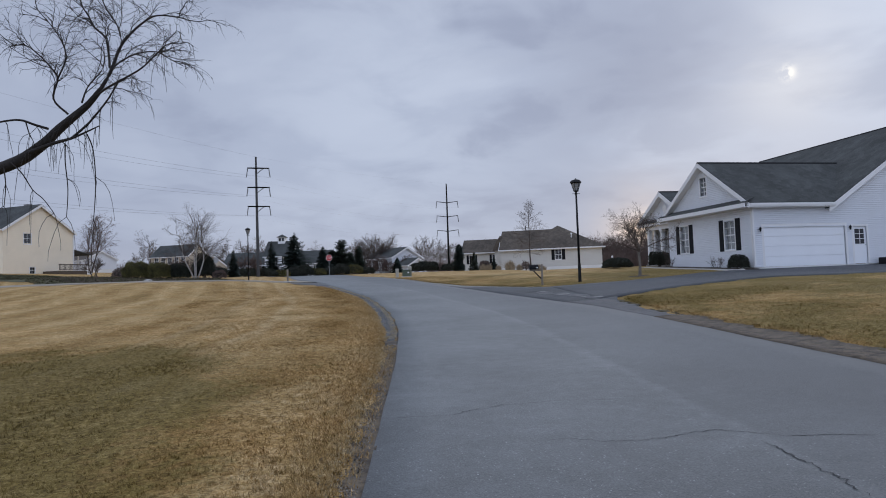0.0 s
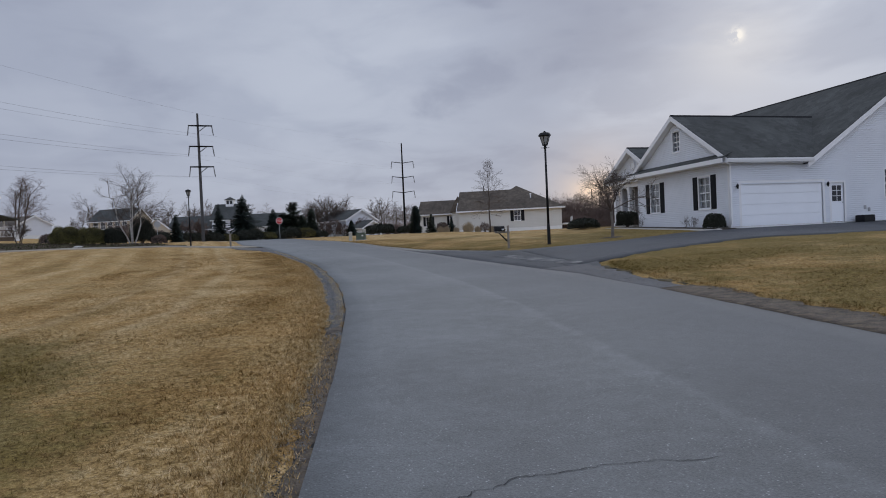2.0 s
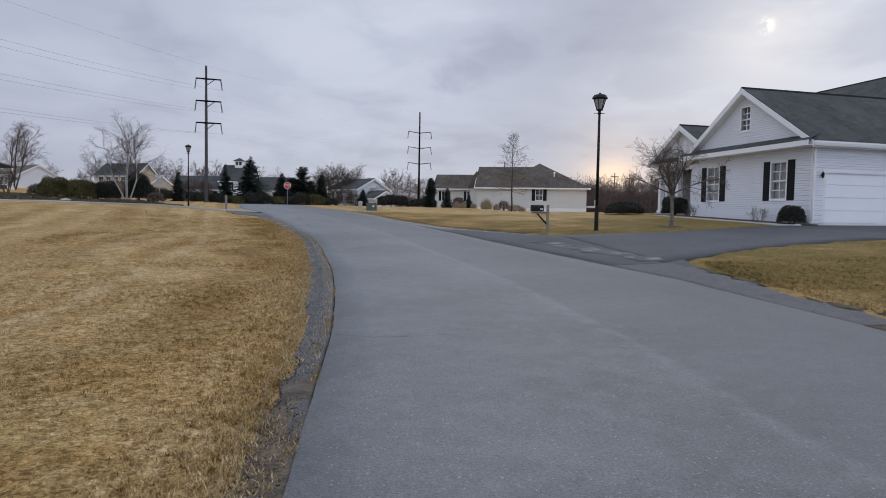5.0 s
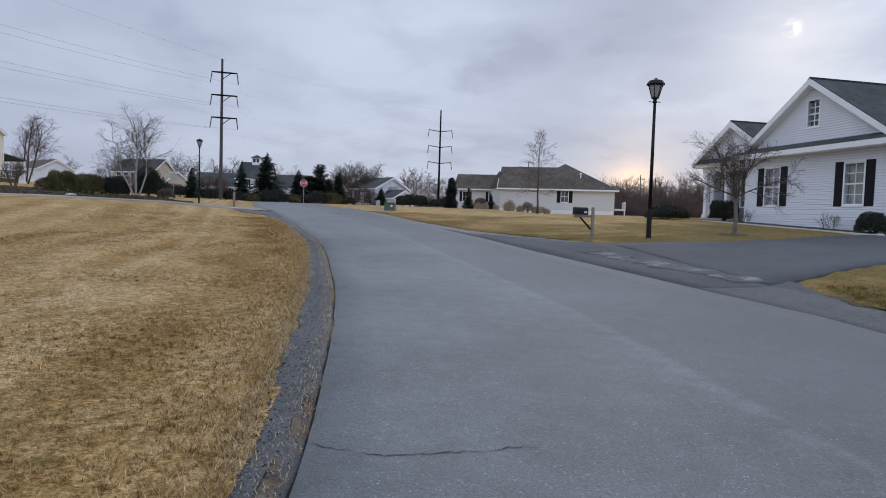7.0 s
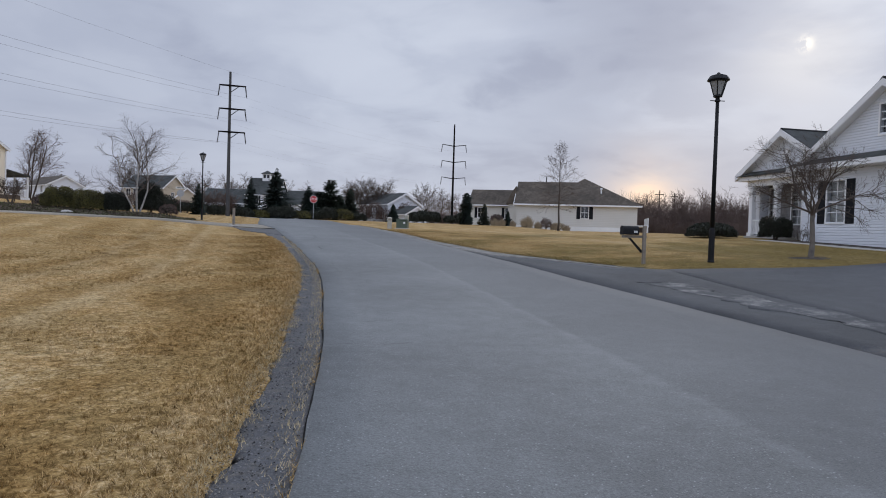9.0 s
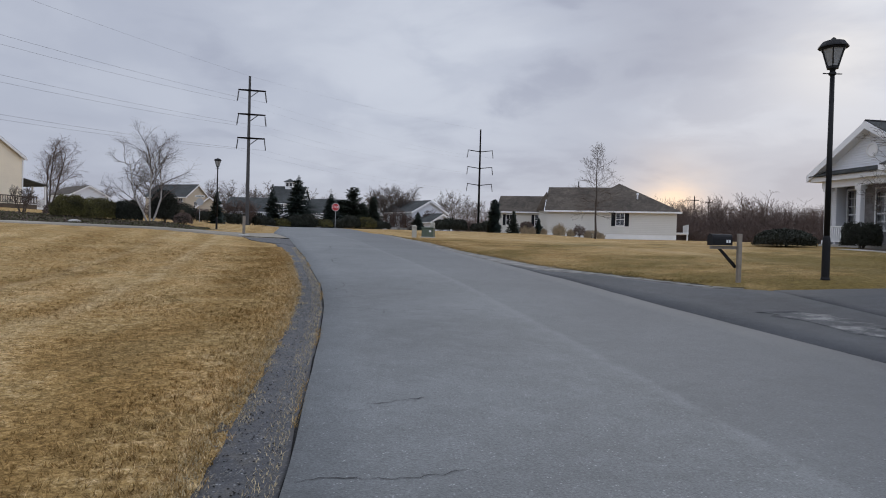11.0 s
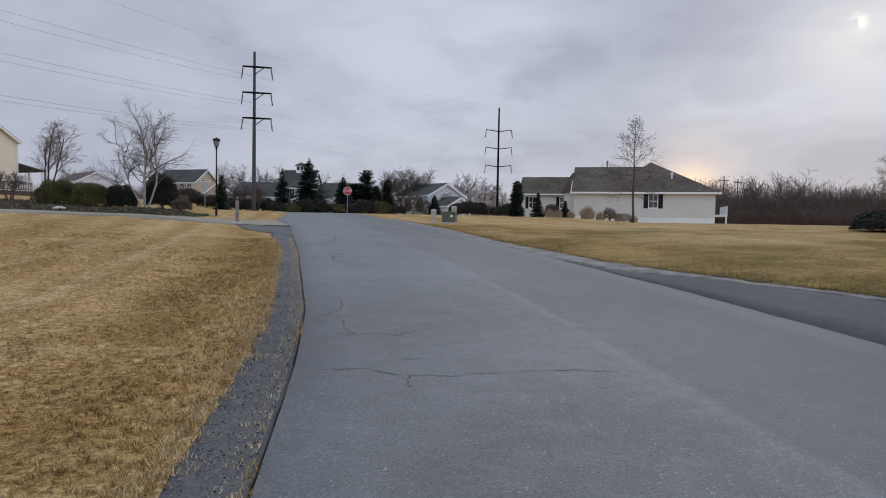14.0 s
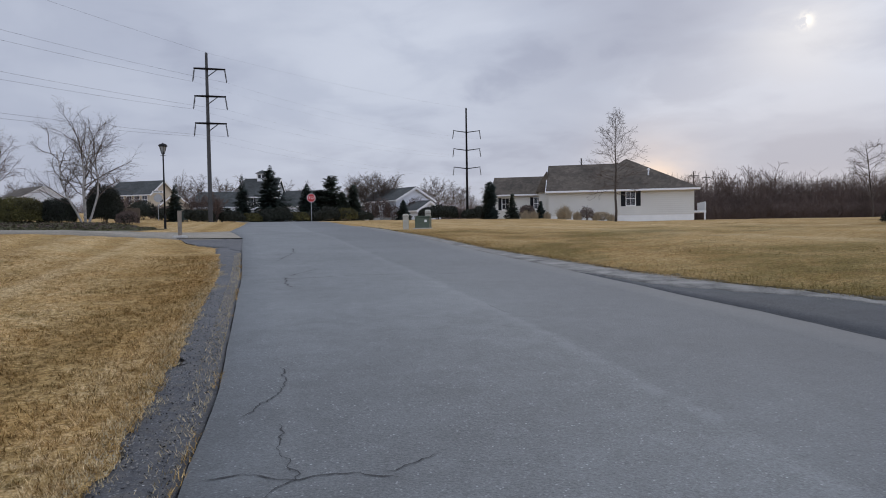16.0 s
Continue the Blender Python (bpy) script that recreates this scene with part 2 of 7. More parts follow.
def asphalt_mat(name, base, speck=0.5, lanes=False, gloss=0.4, rough=0.72):
    """Worn asphalt: pale stones in dark binder, blotches; on the road a paler joint between the lanes."""
    m = bpy.data.materials.new(name)
    m.use_nodes = True
    nt = m.node_tree
    b = nt.nodes["Principled BSDF"]
    tc = nt.nodes.new("ShaderNodeTexCoord")
    vec = tc.outputs["Object"]
    big = noise_tex(nt, vec, 0.3, 4.0, 0.6)
    mid = noise_tex(nt, vec, 4.0, 6.0, 0.7)
    fine = noise_tex(nt, vec, 62.0, 4.0, 0.8)
    vor, vor2 = nt.nodes.new("ShaderNodeTexVoronoi"), nt.nodes.new("ShaderNodeTexVoronoi")
    vor.inputs["Scale"].default_value, vor2.inputs["Scale"].default_value = 62.0, 21.0
    link(nt, vec, vor.inputs["Vector"])
    link(nt, vec, vor2.inputs["Vector"])
    s = mth(nt, "ADD", mth(nt, "MULTIPLY", big, 0.3), mth(nt, "MULTIPLY", mid, 0.2))
    s = mth(nt, "ADD", s, mth(nt, "MULTIPLY", fine, 0.5))
    col = ramp(nt, s, [(0.39, tuple(c * 0.48 for c in base)), (0.5, base), (0.61, tuple(c * 1.55 for c in base))])
    amount = speck
    if lanes:
        ac = nt.nodes.new("ShaderNodeAttribute")
        ac.attribute_name = "across"
        a = mth(nt, "ADD", ac.outputs["Fac"], mth(nt, "MULTIPLY", mth(nt, "SUBTRACT", noise_tex(nt, vec, 1.4, 3.0), 0.5), 0.03))
        right = ramp(nt, a, [(0.525, 0.0), (0.545, 0.4), (0.95, 1.0)])
        col = mixc(nt, mth(nt, "MULTIPLY", right, 0.66), col, tuple(c * f for c, f in zip(base, (0.37, 0.39, 0.44))))
        joint = mth(nt, "MULTIPLY", ramp(nt, a, [(0.495, 0.0), (0.522, 1.0), (0.528, 1.0), (0.54, 0.0)], True), ramp(nt, mid, [(0.36, 0.1), (0.6, 0.8)]))
        col = mixc(nt, mth(nt, "MULTIPLY", joint, 0.55), col, tuple(c * 1.5 for c in base))
        amount = mth(nt, "MULTIPLY", mth(nt, "SUBTRACT", 1.0, mth(nt, "MULTIPLY", right, 0.6)), speck)
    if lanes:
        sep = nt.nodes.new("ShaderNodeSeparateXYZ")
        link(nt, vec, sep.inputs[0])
        # road colour is multiplied darker towards low y, its edge broken by noise
        start_tone = ramp(nt, mth(nt, "ADD", mth(nt, "MULTIPLY_ADD", sep.outputs[1], 0.05, 0.3), mth(nt, "MULTIPLY", mth(nt, "SUBTRACT", big, 0.5), 0.3)), [(0.3, 0.74), (0.72, 1.0)], True)
        col = mixc(nt, 1.0, col, start_tone, "MULTIPLY")
    stones = mth(nt, "MULTIPLY", ramp(nt, vor.outputs["Color"], [(0.7, 0.0), (0.98, 1.0)]), ramp(nt, vor.outputs["Distance"], [(0.2, 1.0), (0.5, 0.0)]))
    grit2 = mth(nt, "MULTIPLY", ramp(nt, vor2.outputs["Color"], [(0.87, 0.0), (0.95, 0.8)]), ramp(nt, vor2.outputs["Distance"], [(0.06, 1.0), (0.17, 0.0)]))
    stones = mth(nt, "MULTIPLY", mth(nt, "MULTIPLY", mth(nt, "ADD", stones, grit2, clamp=True), amount), ramp(nt, noise_tex(nt, vec, 7.0, 4.0, 0.7), [(0.4, 0.15), (0.6, 1.0)]))
    pits = mth(nt, "MULTIPLY", ramp(nt, noise_tex(nt, vec, 34.0, 4.0, 0.8), [(0.34, 0.8), (0.46, 0.0)]), 0.75)
    col = mixc(nt, pits, col, tuple(c * 0.35 for c in base))
    col = mixc(nt, stones, col, (0.5, 0.51, 0.51))
    link(nt, col, b.inputs["Base Color"])
    b.inputs["Roughness"].default_value = rough
    b.inputs["Specular IOR Level"].default_value = gloss
    bn = nt.nodes.new("ShaderNodeBump")
    bn.inputs["Strength"].default_value, bn.inputs["Distance"].default_value = 0.4, 0.01
    link(nt, mth(nt, "ADD", mth(nt, "MULTIPLY", vor.outputs["Distance"], -0.9), fine), bn.inputs["Height"])
    link(nt, bn.outputs[0], b.inputs["Normal"])
    return m


def dust_on(m, colour, scale, most):
    """Ragged drifts of pale dust and thatch over a surface."""
    nt = m.node_tree
    b = nt.nodes["Principled BSDF"]
    src = b.inputs["Base Color"].links[0].from_socket
    tc = nt.nodes.new("ShaderNodeTexCoord")
    f = mth(nt, "ADD", mth(nt, "MULTIPLY", noise_tex(nt, tc.outputs["Object"], scale, 5.0, 0.7), 0.65), mth(nt, "MULTIPLY", noise_tex(nt, tc.outputs["Object"], scale * 18, 3.0, 0.7), 0.35))
    link(nt, mixc(nt, ramp(nt, f, [(0.48, 0.0), (0.6, most)]), src, colour), b.inputs["Base Color"])


def shingle_mat(name, base, rise):
    """Asphalt shingles: courses a hand high, blotched granules, weather stains. rise: height of one course."""
    m = mat(name, base, 0.92, 0.34, 0.5, 22, 0.35, 30)
    nt = m.node_tree
    b = nt.nodes["Principled BSDF"]
    src = b.inputs["Base Color"].links[0].from_socket
    tc = nt.nodes.new("ShaderNodeTexCoord")
    sep = nt.nodes.new("ShaderNodeSeparateXYZ")
    link(nt, tc.outputs["Object"], sep.inputs[0])
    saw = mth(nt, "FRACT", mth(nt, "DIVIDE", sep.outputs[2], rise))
    # course lap lines are painted dark in the colour; the roof sheets are flat
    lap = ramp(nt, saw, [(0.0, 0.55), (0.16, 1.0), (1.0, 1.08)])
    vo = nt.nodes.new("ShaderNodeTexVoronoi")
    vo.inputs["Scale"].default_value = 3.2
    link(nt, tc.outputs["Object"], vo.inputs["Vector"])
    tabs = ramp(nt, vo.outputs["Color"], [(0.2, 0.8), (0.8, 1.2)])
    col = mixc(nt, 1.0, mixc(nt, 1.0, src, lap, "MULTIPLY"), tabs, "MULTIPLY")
    link(nt, col, b.inputs["Base Color"])
    return m


STRAW_D, STRAW, STRAW_L = (0.235, 0.15, 0.055), (0.39, 0.258, 0.1), (0.60, 0.45, 0.245)
M_LAWN = lawn_mat("dormant_lawn")
M_BLADE = lawn_mat("dry_grass_blades", True)
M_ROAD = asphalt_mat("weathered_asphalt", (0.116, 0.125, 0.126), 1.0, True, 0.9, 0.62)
M_STREET = asphalt_mat("pale_street_asphalt", (0.29, 0.255, 0.2), 0.5, False, 0.4)
M_DRIVE = asphalt_mat("sealed_driveway_asphalt", (0.062, 0.066, 0.072), 0.25)
M_SHOULDER = asphalt_mat("broken_shoulder_asphalt", (0.078, 0.08, 0.086), 1.3)
dust_on(M_SHOULDER, (0.19, 0.165, 0.13), 9.0, 0.35)
M_JOINT = mat("black_joint_soil", (0.02, 0.019, 0.017), 0.95, 0.4, 9, 60, 0.5, 40)
M_CRACK = mat("crack_filler", (0.045, 0.045, 0.046), 0.9, 0.2, 3, 40, 0)
M_PALE = asphalt_mat("dusty_worn_asphalt", (0.062, 0.066, 0.072), 0.25)
dust_on(M_PALE, (0.29, 0.285, 0.27), 2.0, 0.85)
M_DIRT = mat("bare_soil_gravel", (0.1, 0.08, 0.062), 0.95, 0.55, 5.0, 45, 1.0, 35)
dust_on(M_DIRT, (0.24, 0.185, 0.11), 9.0, 0.5)
M_GRAVEL = mat("grey_gravel_verge", (0.23, 0.22, 0.2), 0.95, 0.5, 3.0, 45, 1.0, 40)
M_THATCH = mat("bleached_thatch", (0.47, 0.38, 0.225), 0.9, 0.45, 8.0, 60, 0)
M_MULCH = mat("dark_mulch", (0.055, 0.042, 0.032), 0.95, 0.4, 3.0, 40, 1.0, 30)
M_TURF = mat("dark_turf_edge", (0.085, 0.068, 0.034), 0.95, 0.5, 4.0, 45, 1.0, 30)
M_CONC = mat("concrete_walk", (0.42, 0.40, 0.37), 0.85, 0.1, 1.5, 50, 0.2)
M_SIDING = mat("white_vinyl_siding", (0.74, 0.76, 0.8), 0.45, 0.03, 0.7, 25, 0.03)
M_TRIM = mat("white_trim_paint", (0.82, 0.82, 0.82), 0.4, 0.03, 1.0, 30, 0.02)
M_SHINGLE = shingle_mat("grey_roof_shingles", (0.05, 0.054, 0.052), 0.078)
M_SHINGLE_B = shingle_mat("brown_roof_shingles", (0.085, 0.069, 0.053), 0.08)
M_RIDGE = mat("dark_ridge_shingles", (0.018, 0.018, 0.019), 0.95, 0.2, 3, 30, 0.2, spec=0.1)
M_SHUTTER = mat("black_shutter", (0.010, 0.011, 0.014), 0.6, 0.1, 5, 40, 0.03, spec=0.2)
M_GLASS = glass_mat("window_glass")
M_CURTAIN = mat("pale_curtain", (0.46, 0.46, 0.45), 0.9, 0.15, 3, 20, 0.1)
M_DARKIN = mat("dim_interior", (0.05, 0.05, 0.055), 0.9, 0.1, 3, 20, 0)
M_GDOOR = mat("white_garage_door", (0.87, 0.89, 0.92), 0.4, 0.02, 0.8, 30, 0.02)
M_BLACK = mat("black_painted_metal", (0.009, 0.009, 0.010), 0.5, 0.2, 4, 60, 0.05, metal=0.0, spec=0.22)
M_FROST = mat("frosted_lamp_glass", (0.30, 0.30, 0.29), 0.3, 0.05, 4, 30, 0)
M_WOOD = mat("weathered_wood_post", (0.24, 0.205, 0.165), 0.85, 0.25, 4, 50, 0.3, 40)
M_POLE = mat("weathered_steel_pole", (0.010, 0.009, 0.009), 0.9, 0.2, 0.6, 20, 0.1, spec=0.15)
M_POLE_G = mat("grey_wood_pole", (0.075, 0.075, 0.076), 0.8, 0.2, 0.6, 20, 0.2, spec=0.2)
M_WIRE = mat("aluminium_conductor", (0.2, 0.2, 0.21), 0.5, 0.05, 1, 20, 0, metal=0.5)
M_INSUL = mat("glazed_insulator", (0.02, 0.018, 0.018), 0.3, 0.1, 4, 30, 0)
M_RED = mat("red_sign_face", (0.5, 0.03, 0.035), 0.4, 0.05, 3, 30, 0)
M_WHITE = mat("white_sign_paint", (0.75, 0.75, 0.75), 0.5, 0.05, 3, 30, 0)
M_STEEL = mat("galvanised_steel", (0.38, 0.39, 0.4), 0.5, 0.1, 4, 40, 0.05, metal=0.6)
M_GREENBOX = mat("green_transformer_paint", (0.075, 0.10, 0.07), 0.5, 0.15, 3, 30, 0.05)
M_BEIGEBOX = mat("beige_pedestal_plastic", (0.42, 0.40, 0.34), 0.6, 0.12, 4, 40, 0.05)
M_TAN = mat("cream_siding", (0.88, 0.78, 0.61), 0.5, 0.05, 0.5, 20, 0.03)
M_TAN2 = mat("tan_siding", (0.5, 0.425, 0.32), 0.5, 0.05, 0.5, 20, 0.03)
M_CREAM2 = mat("off_white_siding", (0.62, 0.605, 0.555), 0.5, 0.04, 0.5, 20, 0.03)
M_FOUND = mat("white_foundation", (0.8, 0.8, 0.78), 0.7, 0.06, 0.8, 20, 0.05)
M_STONE = mat("grey_stone_veneer", (0.22, 0.21, 0.21), 0.85, 0.35, 3.5, 30, 0.6, 6)
M_BARK_D = mat("blackish_bark", (0.028, 0.023, 0.02), 0.9, 0.3, 6, 50, 0.4, 30)
M_BARK_P = mat("pale_grey_bark", (0.15, 0.13, 0.11), 0.9, 0.3, 6, 50, 0.4, 30)
M_BARK = mat("dark_bark", (0.07, 0.055, 0.045), 0.9, 0.3, 6, 50, 0.5, 30)
M_TWIG = mat("bare_twigs", (0.105, 0.08, 0.065), 0.9, 0.25, 3, 30, 0)
M_TWIG2 = mat("reddish_bare_twigs", (0.13, 0.088, 0.07), 0.9, 0.25, 3, 30, 0)
M_BIRCH = mat("pale_birch_bark", (0.40, 0.37, 0.34), 0.85, 0.35, 5, 40, 0.3)
M_SPRUCE = mat("dark_spruce_needles", (0.022, 0.037, 0.028), 0.8, 0.4, 1.2, 12, 0)
M_PINE = mat("pine_needles", (0.024, 0.035, 0.02), 0.8, 0.4, 1.2, 12, 0)
M_YEW = mat("clipped_evergreen_leaves", (0.09, 0.08, 0.022), 0.8, 0.6, 1.2, 12, 0)
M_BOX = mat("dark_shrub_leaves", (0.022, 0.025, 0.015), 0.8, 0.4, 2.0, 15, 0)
M_STRAWGRASS = mat("dry_ornamental_grass", (0.33, 0.265, 0.175), 0.9, 0.3, 3, 25, 0)
M_BRUSH = mat("winter_brush", (0.135, 0.096, 0.08), 0.95, 0.35, 0.3, 8, 0)
M_BED = mat("dark_green_groundcover", (0.085, 0.08, 0.038), 0.95, 0.5, 1.2, 14, 1.0, 20)
M_CEDARFENCE = mat("dark_fence_wood", (0.10, 0.075, 0.055), 0.9, 0.2, 2, 30, 0.2)

# ---- mesh helpers ----


class MB:
    """Collects vertices and faces for one mesh."""

    def __init__(self):
        self.v, self.f = [], []

    def poly(self, pts):
        n = len(self.v)
        self.v.extend(tuple(p) for p in pts)
        self.f.append(tuple(range(n, n + len(pts))))
        return self

    def box(self, x0, y0, z0, x1, y1, z1):
        n = len(self.v)
        self.v += [(x0, y0, z0), (x1, y0, z0), (x1, y1, z0), (x0, y1, z0), (x0, y0, z1), (x1, y0, z1), (x1, y1, z1), (x0, y1, z1)]
        self.f += [tuple(n + i for i in q) for q in ((3, 2, 1, 0), (4, 5, 6, 7), (0, 1, 5, 4), (1, 2, 6, 5), (2, 3, 7, 6), (3, 0, 4, 7))]
        return self

    def bbox(self, x0, y0, z0, x1, y1, z1, b=0.01):
        """A box with chamfered upright and top edges."""
        n = len(self.v)
        for z, k in ((z0, 0), (z1 - b, 0), (z1, b)):
            xa, xb, ya, yb = x0 + k, x1 - k, y0 + k, y1 - k
            self.v += [(xa + b, ya, z), (xb - b, ya, z), (xb, ya + b, z), (xb, yb - b, z), (xb - b, yb, z), (xa + b, yb, z), (xa, yb - b, z), (xa, ya + b, z)]
        for r in range(2):
            for i in range(8):
                j = (i + 1) % 8
                self.f.append((n + r * 8 + i, n + r * 8 + j, n + r * 8 + 8 + j, n + r * 8 + 8 + i))
        self.f.append(tuple(n + 7 - i for i in range(8)))
        self.f.append(tuple(n + 16 + i for i in range(8)))
        return self

    def prism(self, poly, d):
        """A polygon extruded by the vector d."""
        n, k = len(self.v), len(poly)
        d = Vector(d)
        self.v += [tuple(p) for p in poly] + [tuple(Vector(p) + d) for p in poly]
        self.f.append(tuple(range(n + k - 1, n - 1, -1)))
        self.f.append(tuple(range(n + k, n + 2 * k)))
        for i in range(k):
            j = (i + 1) % k
            self.f.append((n + i, n + j, n + k + j, n + k + i))
        return self

    def lathe(self, prof, sides=12, c=(0, 0)):
        n = len(self.v)
        for r, z in prof:
            for i in range(sides):
                a = 2 * math.pi * i / sides
                self.v.append((c[0] + r * math.cos(a), c[1] + r * math.sin(a), z))
        for k in range(len(prof) - 1):
            for i in range(sides):
                j = (i + 1) % sides
                self.f.append((n + k * sides + i, n + k * sides + j, n + (k + 1) * sides + j, n + (k + 1) * sides + i))
        self.f.append(tuple(n + sides - 1 - i for i in range(sides)))
        self.f.append(tuple(n + (len(prof) - 1) * sides + i for i in range(sides)))
        return self

    def tube(self, pts, radii, sides=6, cap=True):
        n, m = len(self.v), len(pts)
        for i, p in enumerate(pts):
            a, b = pts[max(0, i - 1)], pts[min(m - 1, i + 1)]
            dx, dy, dz = b[0] - a[0], b[1] - a[1], b[2] - a[2]
            l = math.sqrt(dx * dx + dy * dy + dz * dz) or 1.0
            dx, dy, dz = dx / l, dy / l, dz / l
            if abs(dz) < 0.9:
                h = math.hypot(dx, dy)
                ux, uy, uz = -dy / h, dx / h, 0.0
            else:
                h = math.hypot(dx, dz)
                ux, uy, uz = dz / h, 0.0, -dx / h
            wx, wy, wz = dy * uz - dz * uy, dz * ux - dx * uz, dx * uy - dy * ux
            r = radii[i]
            for s in range(sides):
                t = 2 * math.pi * s / sides
                c, e = r * math.cos(t), r * math.sin(t)
                self.v.append((p[0] + c * ux + e * wx, p[1] + c * uy + e * wy, p[2] + c * uz + e * wz))
        for i in range(m - 1):
            for s in range(sides):
                t = (s + 1) % sides
                self.f.append((n + i * sides + s, n + i * sides + t, n + (i + 1) * sides + t, n + (i + 1) * sides + s))
        if cap:
            self.f.append(tuple(n + sides - 1 - s for s in range(sides)))
            self.f.append(tuple(n + (m - 1) * sides + s for s in range(sides)))
        return self

    def mesh(self, name, material, smooth=False):
        me = bpy.data.meshes.new(name)
        me.from_pydata(self.v, [], self.f)
        me.materials.append(material)
        if smooth:
            me.polygons.foreach_set("use_smooth", [True] * len(me.polygons))
        me.update()
        return me


def part(name, mb, material, parent=None, label="", smooth=False):
    ob = new(name, mb.mesh(name, material, smooth))
    if parent is not None:
        ob.parent = parent
    if label:
        tagged(ob, label)
    return ob


def thing(name, m, label, category, group="", kind=""):
    ob = new(name)
    ob.matrix_world = m
    ob.empty_display_size = 0.1
    return tagged(ob, label, category, group, kind)


# ---- lie of the land ----
PROFILE_Y = [-120, -30, 0, 8, 15, 20, 25, 30, 40, 48, 60, 70, 85, 100, 120, 150, 200, 1400]
PROFILE_Z = [-0.8, -0.25, 0.12, 0.25, 0.40, 0.54, 0.71, 0.90, 1.29, 1.60, 1.93, 2.15, 2.6, 2.82, 3.1, 3.4, 3.6, 3.0]


def clamp01(v):
    return max(0.0, min(1.0, v))


def ground_z(x, y):
    z = float(np.interp(y, PROFILE_Y, PROFILE_Z))
    z += min(0.53, 0.045 * max(0.0, x - 2.5)) * clamp01((70 - y) / 30)
    z -= 0.054 * min(30.0, max(0.0, x - 10)) * clamp01((y - 60) / 25)
    z += min(0.35, 0.028 * max(0.0, -x - 8)) * clamp01((58 - y) / 10) * clamp01(y / 30)
    s = clamp01((-x - 19) / 5)
    z += 0.35 * s * s * (3 - 2 * s) * clamp01((y - 58) / 4) * clamp01((100 - y) / 25)
    z += 0.28 * clamp01((-x - 9.5) / 4) * clamp01((y - 28) / 12) * clamp01((57 - y) / 9)
    z += 0.055 * min(40.0, max(0.0, -x - 26)) * clamp01((y - 52) / 14)
    return z


def smooth_line(pts, step):
    """Points every step metres along a rounded line through pts (x, y)."""
    out = []
    for i in range(len(pts) - 1):
        p0, p1, p2, p3 = pts[max(0, i - 1)], pts[i], pts[i + 1], pts[min(len(pts) - 1, i + 2)]
        n = max(2, int(math.dist(p1, p2) / step))
        for k in range(n):
            t = k / n
            out.append(tuple(0.5 * (2 * p1[c] + (p2[c] - p0[c]) * t + (2 * p0[c] - 5 * p1[c] + 4 * p2[c] - p3[c]) * t * t + (3 * p1[c] - p0[c] - 3 * p2[c] + p3[c]) * t ** 3) for c in (0, 1)))
    out.append(tuple(pts[-1]))
    return out


LEFT_EDGE = [(0.1, -60), (0.06, -10), (0.03, 2), (-0.03, 8), (-0.19, 12.7), (-0.43, 15.9), (-0.78, 19), (-1.41, 23.1), (-1.8, 25.4), (-2.38, 28.2), (-3.5, 32.4), (-4.24, 35.2), (-5.95, 41.2), (-8.1, 48.7)]
LEFT_FAR = [(-11.3, 57.6), (-13.2, 65), (-16.6, 79), (-21.5, 98), (-27, 113), (-36, 131), (-50, 151)]
RIGHT_EDGE = [(5.72, -60), (5.7, 5), (5.66, 12), (5.4, 16.5), (4.8, 20), (4.12, 23.6), (3.5, 26.8), (2.8, 30.8), (1.68, 35.4), (0.4, 40.3), (-1.3, 47.6), (-4.9, 63), (-9.0, 79), (-14.0, 98), (-19.5, 113), (-29, 131), (-43, 151)]
GRASS_RIGHT = [(6.32, -60), (6.32, 5), (6.25, 10), (6.27, 14), (6.5, 18), (6.95, 19.6)]
GRASS_RIGHT2 = [(6.7, 27.8), (5.5, 28.8), (4.4, 31.1), (3.05, 33.9), (1.95, 37.4), (0.75, 41.0), (-0.95, 48.2), (-4.6, 63), (-8.7, 79)]
L1 = smooth_line(LEFT_EDGE, 0.5)
L_XY = sorted(((y, x) for x, y in LEFT_EDGE + LEFT_FAR))
L_Y, L_X = [a for a, _ in L_XY], [b for _, b in L_XY]
R_XY = sorted(((y, x) for x, y in RIGHT_EDGE))
R_Y, R_X = [a for a, _ in R_XY], [b for _, b in R_XY]


def left_x(y):
    return float(np.interp(y, L_Y, L_X))


def right_x(y):
    return float(np.interp(y, R_Y, R_X))


def axis_steps(lo, hi, zones, far):
    """Grid lines: fine inside the zones, coarser away from them."""
    out, v = [], lo
    while v < hi:
        out.append(v)
        st = far
        for a, b, s in zones:
            if a <= v < b:
                st = min(st, s)
            else:
                d = min(abs(v - a), abs(v - b))
                st = min(st, s + d * 0.12)
        v += st
    out.append(hi)
    return out


def in_poly(x, y, poly):
    c = False
    for (x0, y0), (x1, y1) in zip(poly, poly[1:] + poly[:1]):
        if (y0 > y) != (y1 > y) and x < (x1 - x0) * (y - y0) / (y1 - y0) + x0:
            c = not c
    return c


def green_of(u, y):
    """How much green shows: more on the right, and on the left where the walk begins."""
    return (0.28 * clamp01((u - 6) / 1.5) * clamp01((62 - y) / 30) + 0.12 * clamp01((1.6 - u + 6) / 1.6) if u > 6 else 0.68 * clamp01((0.3 - u) / 4.5) * clamp01((15 - y) / 13)) - 0.06


